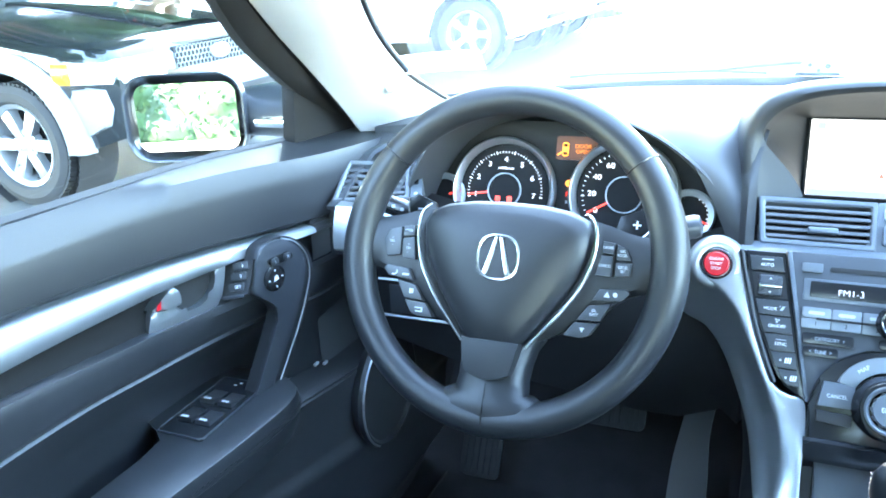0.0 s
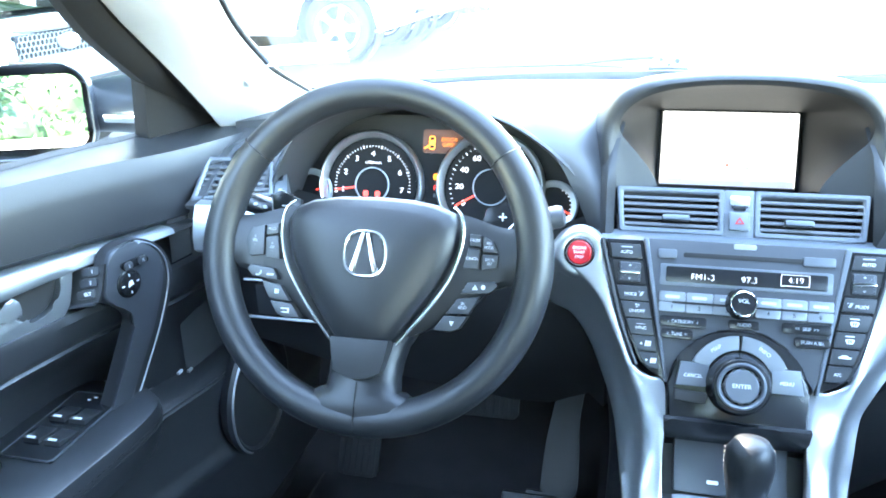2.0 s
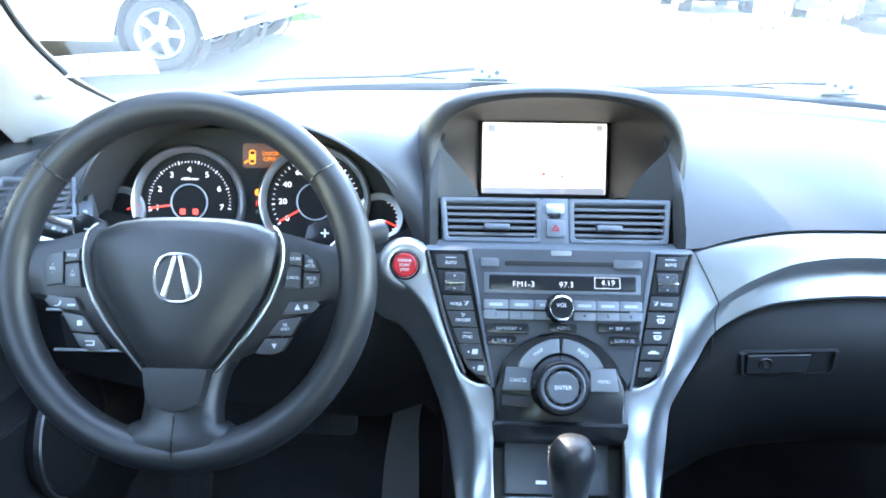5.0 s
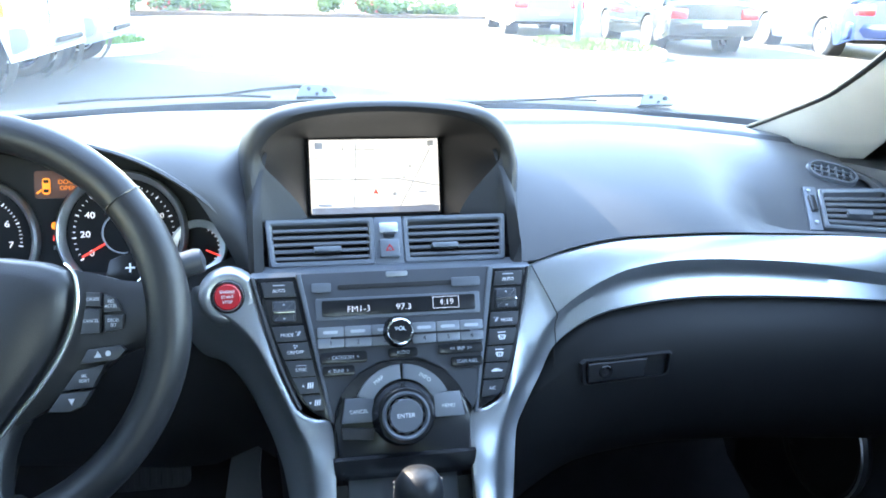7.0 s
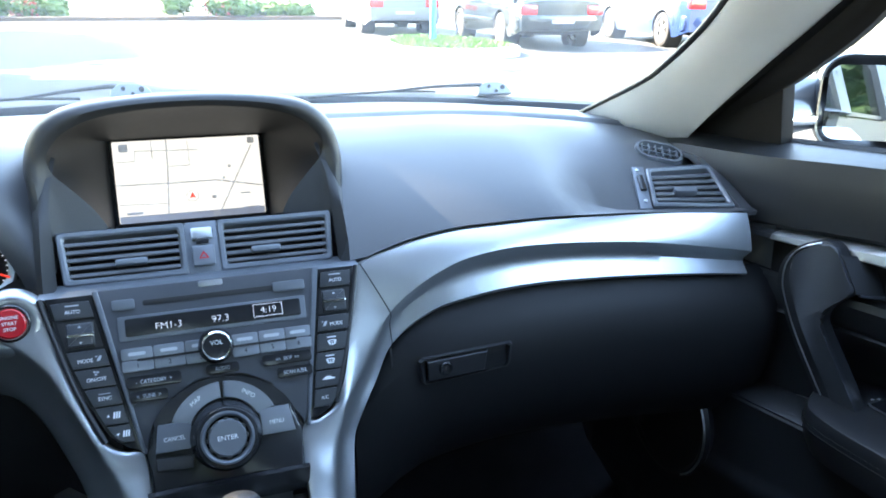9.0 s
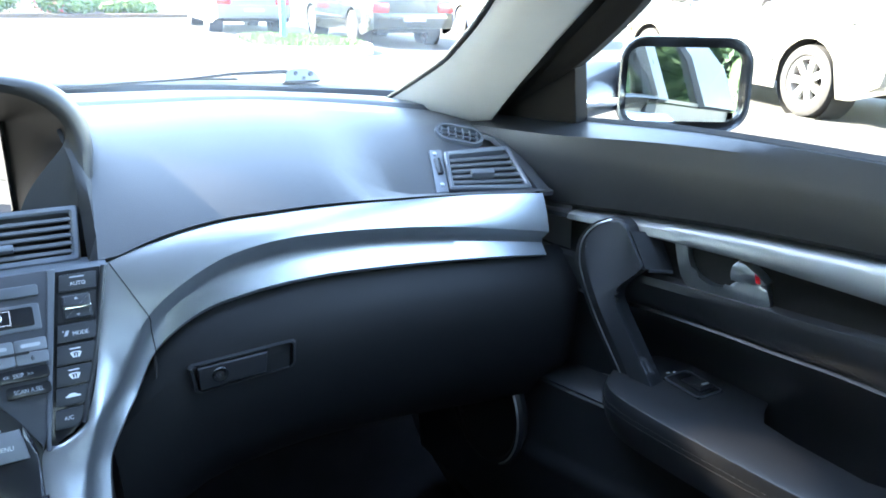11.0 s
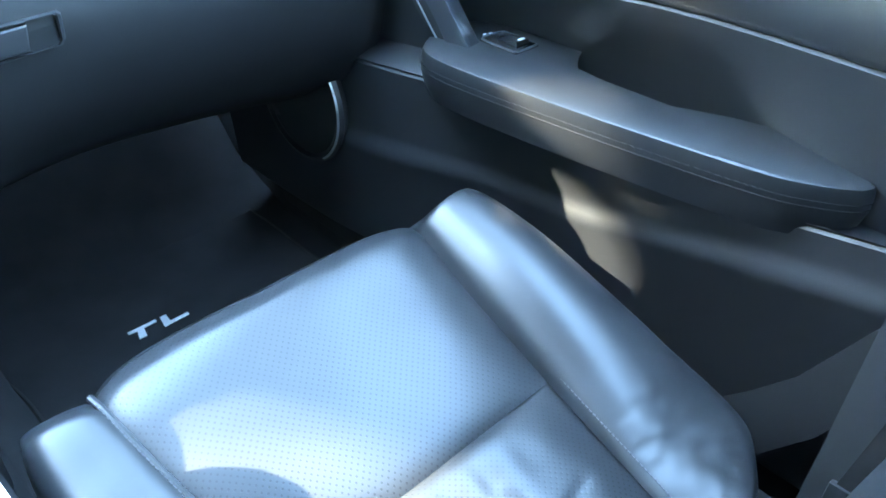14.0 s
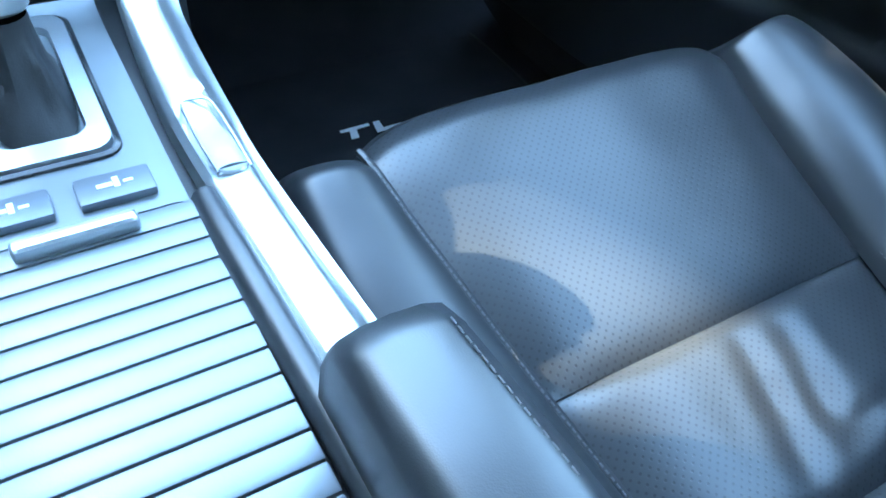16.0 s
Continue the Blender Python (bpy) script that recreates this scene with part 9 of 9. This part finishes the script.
def post(x, y, h):
    t = thing("parking_post", "light blue painted round steel post on a kerbed island", "post", "blue posts")
    bm = B()
    rev(bm, [(0.0001, GROUND + 0.05), (0.06, GROUND + 0.05), (0.06, GROUND + h), (0.05, GROUND + h + 0.02), (0.0001, GROUND + h + 0.03)], Matrix.Translation((x, y, 0)), 16)
    part("shaft", bm, M_POST, t)
    bm = B()
    rev(bm, [(0.0001, GROUND + 0.11), (0.13, GROUND + 0.11), (0.13, GROUND + 0.15), (0.07, GROUND + 0.16)], Matrix.Translation((x, y, 0)), 16)
    part("base_plate", bm, M_POST, t)


island("kerbed grass island beside the parked trucks", [(-7.5, 11.9), (-4.2, 11.2), (-2.9, 11.4), (-2.3, 12.3), (-2.6, 13.4), (-3.6, 13.9), (-7.5, 14.2)], 21)
island("kerbed grass island in front of the far cars", [(3.8, 11.7), (4.3, 11.0), (5.3, 10.8), (5.9, 11.3), (6.0, 12.4), (5.6, 14.2), (4.6, 14.4), (4.0, 13.2)], 22)
post(-3.4, 13.4, 2.6)
post(4.95, 13.1, 2.6)


def shrub(x, y, r, h, seed, flower=False):
    rng = np.random.default_rng(seed)
    t = thing("flowering_shrub" if flower else "shrub", "bright shrub with red flowers in a planted bed" if flower else "rounded green shrub in a planted bed", "shrub", "shrubs in the far bed")
    blobs = [((x + rng.normal() * r * 0.4, y + rng.normal() * r * 0.3, GROUND + h * rng.uniform(0.35, 0.7)), (r * 0.6, r * 0.6, h * 0.42)) for _ in range(4)]
    vs, fs = leaf_cloud(rng, blobs, 500, 0.09)
    sheet_of("foliage", vs, fs, M_SHRUB, t)
    part("inner_foliage", bough_mass(rng, [(c, (a * 0.85, b * 0.85, d * 0.85)) for c, (a, b, d) in blobs]), M_SHRUB, t, smooth=False)
    if flower:
        vs, fs = leaf_cloud(rng, [(c, (a * 1.06, b * 1.06, d * 1.06)) for c, (a, b, d) in blobs], 220, 0.07)
        sheet_of("flowers", vs, fs, M_FLOWER, t)


rng = np.random.default_rng(11)
k = 0
for x in (-7.2, -6.1, -5.2, -4.3, -3.4, -2.7, 1.2, 2.1, 2.9, 3.7, 4.6):
    k += 1
    shrub(x, 25.2 + rng.uniform(-0.5, 0.5), rng.uniform(0.45, 0.75), rng.uniform(0.5, 1.1), 40 + k, flower=k in (2, 4, 5, 8))
bm = B()
prism(bm, [(-12, 24.5), (6, 24.5), (6, 27.5), (-12, 27.5)], GROUND - 0.02, GROUND + 0.12, None, 0.03)
single("planting_bed", bm, M_SOIL, "mulched planting bed with a low kerb line", "flower bed", kind="structure")
for x, y, r in ((-0.6, 11.6, 0.35), (1.0, 12.0, 0.35), (4.6, 9.2, 0.3)):
    bm = B()
    rev(bm, [(0.0001, GROUND + 0.006), (r * 0.86, GROUND + 0.006), (r * 0.88, GROUND + 0.003), (r * 0.92, GROUND + 0.008), (r, GROUND + 0.008), (r + 0.01, GROUND - 0.01)], Matrix.Translation((x, y, 0)), 28)
    single("manhole_cover", bm, M_IRON, "round dark iron cover set in the asphalt", "manhole cover", "manhole covers")


# ---- behind the front seats: seat backs, pillars, rear doors ----
def seat_back(parent, x0, x1, y0):
    """Padded seat back with side bolsters, leaning back."""
    bm = B()
    secs = []
    cx = (x0 + x1) / 2
    for k in range(12):
        f = k / 11
        z = 0.22 + 0.56 * f
        y = y0 - 0.17 * f + 0.03 * math.sin(math.pi * f)
        w = (x1 - x0) / 2 * (1 - 0.22 * max(0, f - 0.55) / 0.45)
        t = 0.075 - 0.03 * f
        secs.append([(cx + w * math.copysign(abs(math.cos(a)) ** 0.5, math.cos(a)), y - t * 0.5 + t * math.copysign(abs(math.sin(a)) ** 0.7, math.sin(a)) + 0.035 * max(0, math.sin(a)) * abs(math.cos(a)) ** 0.5 * 2, z + 0.0 * a) for a in [2 * math.pi * i / 28 for i in range(28)]])
    skin(bm, secs, closed=True, caps=True)
    part("backrest", bm, M_LEATHER, parent, "black leather backrest", angle=70)
    bm = B()
    secs = []
    for z, k in ((0.83, 0.7), (0.86, 0.95), (0.92, 1.0), (0.98, 0.95), (1.0, 0.75)):
        secs.append([(cx + 0.13 * k * math.copysign(abs(math.cos(a)) ** 0.6, math.cos(a)), y0 - 0.22 + 0.045 * k * math.sin(a), z) for a in [2 * math.pi * i / 20 for i in range(20)]])
    skin(bm, secs, closed=True, caps=True)
    part("headrest", bm, M_LEATHER, parent, "black leather headrest")
    for dx in (-0.06, 0.06):
        bm = B()
        tube(bm, [(cx + dx, y0 - 0.20, 0.74), (cx + dx, y0 - 0.215, 0.86)], 0.006, 8)
        part("headrest_post", bm, M_CHROME, parent)


seat_back(seat, 0.165, 0.650, -0.975)
# Driver seat is out of view; added to block light from behind.
dseat = thing("driver_seat", "unseen black leather driver seat behind the steering wheel", "car seat")
bm = B()
secs = []
for y, z in ((-0.66, 0.14), (-0.655, 0.21), (-0.67, 0.235), (-0.75, 0.225), (-0.90, 0.205), (-1.12, 0.20)):
    secs.append([(-0.65, y, z - 0.05), (-0.645, y, z + 0.01), (-0.60, y, z + 0.035), (-0.54, y, z + 0.005), (-0.40, y, z), (-0.26, y, z + 0.005), (-0.20, y, z + 0.02), (-0.155, y, z + 0.005), (-0.15, y, z - 0.05)])
skin(bm, secs)
thick(bm, 0.05, (0, 0, 1))
part("cushion", bm, M_LEATHER, dseat, "black leather cushion", angle=70)
bm = B()
box(bm, (-0.40, -0.90, 0.10), (0.46, 0.46, 0.16), 0.02)
part("seat_base", bm, M_PLASTIC, dseat)
seat_back(dseat, -0.655, -0.175, -1.14)

for s in (1, -1):
    # sill trim, centre pillar and rear door
    bm = B()
    secs = []
    for y, z, w in ((0.10, 0.05, 0.0), (-0.40, 0.05, 0.0), (-0.66, 0.07, 0.0), (-0.74, 0.12, 0.005), (-0.80, 0.21, 0.01), (-0.85, 0.33, 0.012), (-0.90, 0.48, 0.012), (-0.95, 0.62, 0.012), (-1.02, 0.72, 0.01), (-1.06, 0.85, -0.02), (-1.05, 1.04, -0.14)):
        secs.append([(s * x, y - dy, z + dz) for x, dy, dz in ((0.698 + w * 0 + min(0, w) * 1.5, 0.05, -0.05), (0.708 + min(0, w) * 1.5, 0.02, -0.012), (0.722 + min(0, w) * 1.5, 0.0, 0.0), (0.745 + min(0, w) * 1.5, -0.006, 0.004), (0.762 + min(0, w) * 1.5, 0.0, 0.0), (0.78 + min(0, w) * 1.5, 0.03, -0.02))])
    skin(bm, secs)
    part("sill_and_pillar_trim", bm, M_LOWER, car, "black sill and centre pillar trim")
    # Rear doors, pillars and windows are unseen, added dark to cut light from behind.
    bm = B()
    skin(bm, [[(s * 0.69, y, z) for y in (-0.86, -1.0, -1.6, -2.4)] for z in (-0.02, 0.2, 0.45)] )
    skin(bm, [[(s * x, y, z) for y in (-1.0, -1.6, -2.4)] for x, z in ((0.70, 0.44), (0.73, 0.60), (0.745, 0.72))])
    thick(bm, 0.02, (-s, 0, 0))
    part("rear_door_panel", bm, M_DASH, car, "black rear door panel")
    bm = B()
    skin(bm, [[(s * x, y, z) for y in (-1.04, -1.12, -1.16)] for x, z in ((0.76, 0.70), (0.70, 0.88), (0.58, 1.06))])
    skin(bm, [[(s * x, y, z) for y in (-1.72, -2.0, -2.4)] for x, z in ((0.76, 0.70), (0.70, 0.88), (0.57, 1.05))])
    thick(bm, 0.03, (-s, 0, 0))
    part("rear_pillar_trim", bm, M_PLASTIC, car, "dark pillar trim")
    bm = B()
    skin(bm, [[(s * x, y, z) for y in (-1.12, -1.45, -1.76)] for x, z in ((0.765, 0.70), (0.71, 0.88), (0.60, 1.05))])
    part("rear_side_window", bm, M_TINT, car, "unseen rear side window, tinted dark to cut light").visible_shadow = True
# lap belt anchor beside the passenger seat
belt = thing("seat_belt", "black seat belt running to its floor anchor", "seat belt")
bm = B()
skin(bm, [[(0.683, -0.885, 0.13), (0.683, -0.930, 0.13)], [(0.686, -0.905, 0.30), (0.686, -0.950, 0.30)], [(0.694, -0.96, 0.62), (0.694, -1.0, 0.62)], [(0.66, -1.04, 0.86), (0.66, -1.07, 0.86)]])
thick(bm, 0.0015, (-1, 0, 0))
part("webbing", bm, M_CARPET, belt, "black woven webbing")
bm = B()
box(bm, (0.684, -0.905, 0.115), (0.008, 0.05, 0.045), 0.003)
part("anchor_plate", bm, M_PLASTIC, belt)
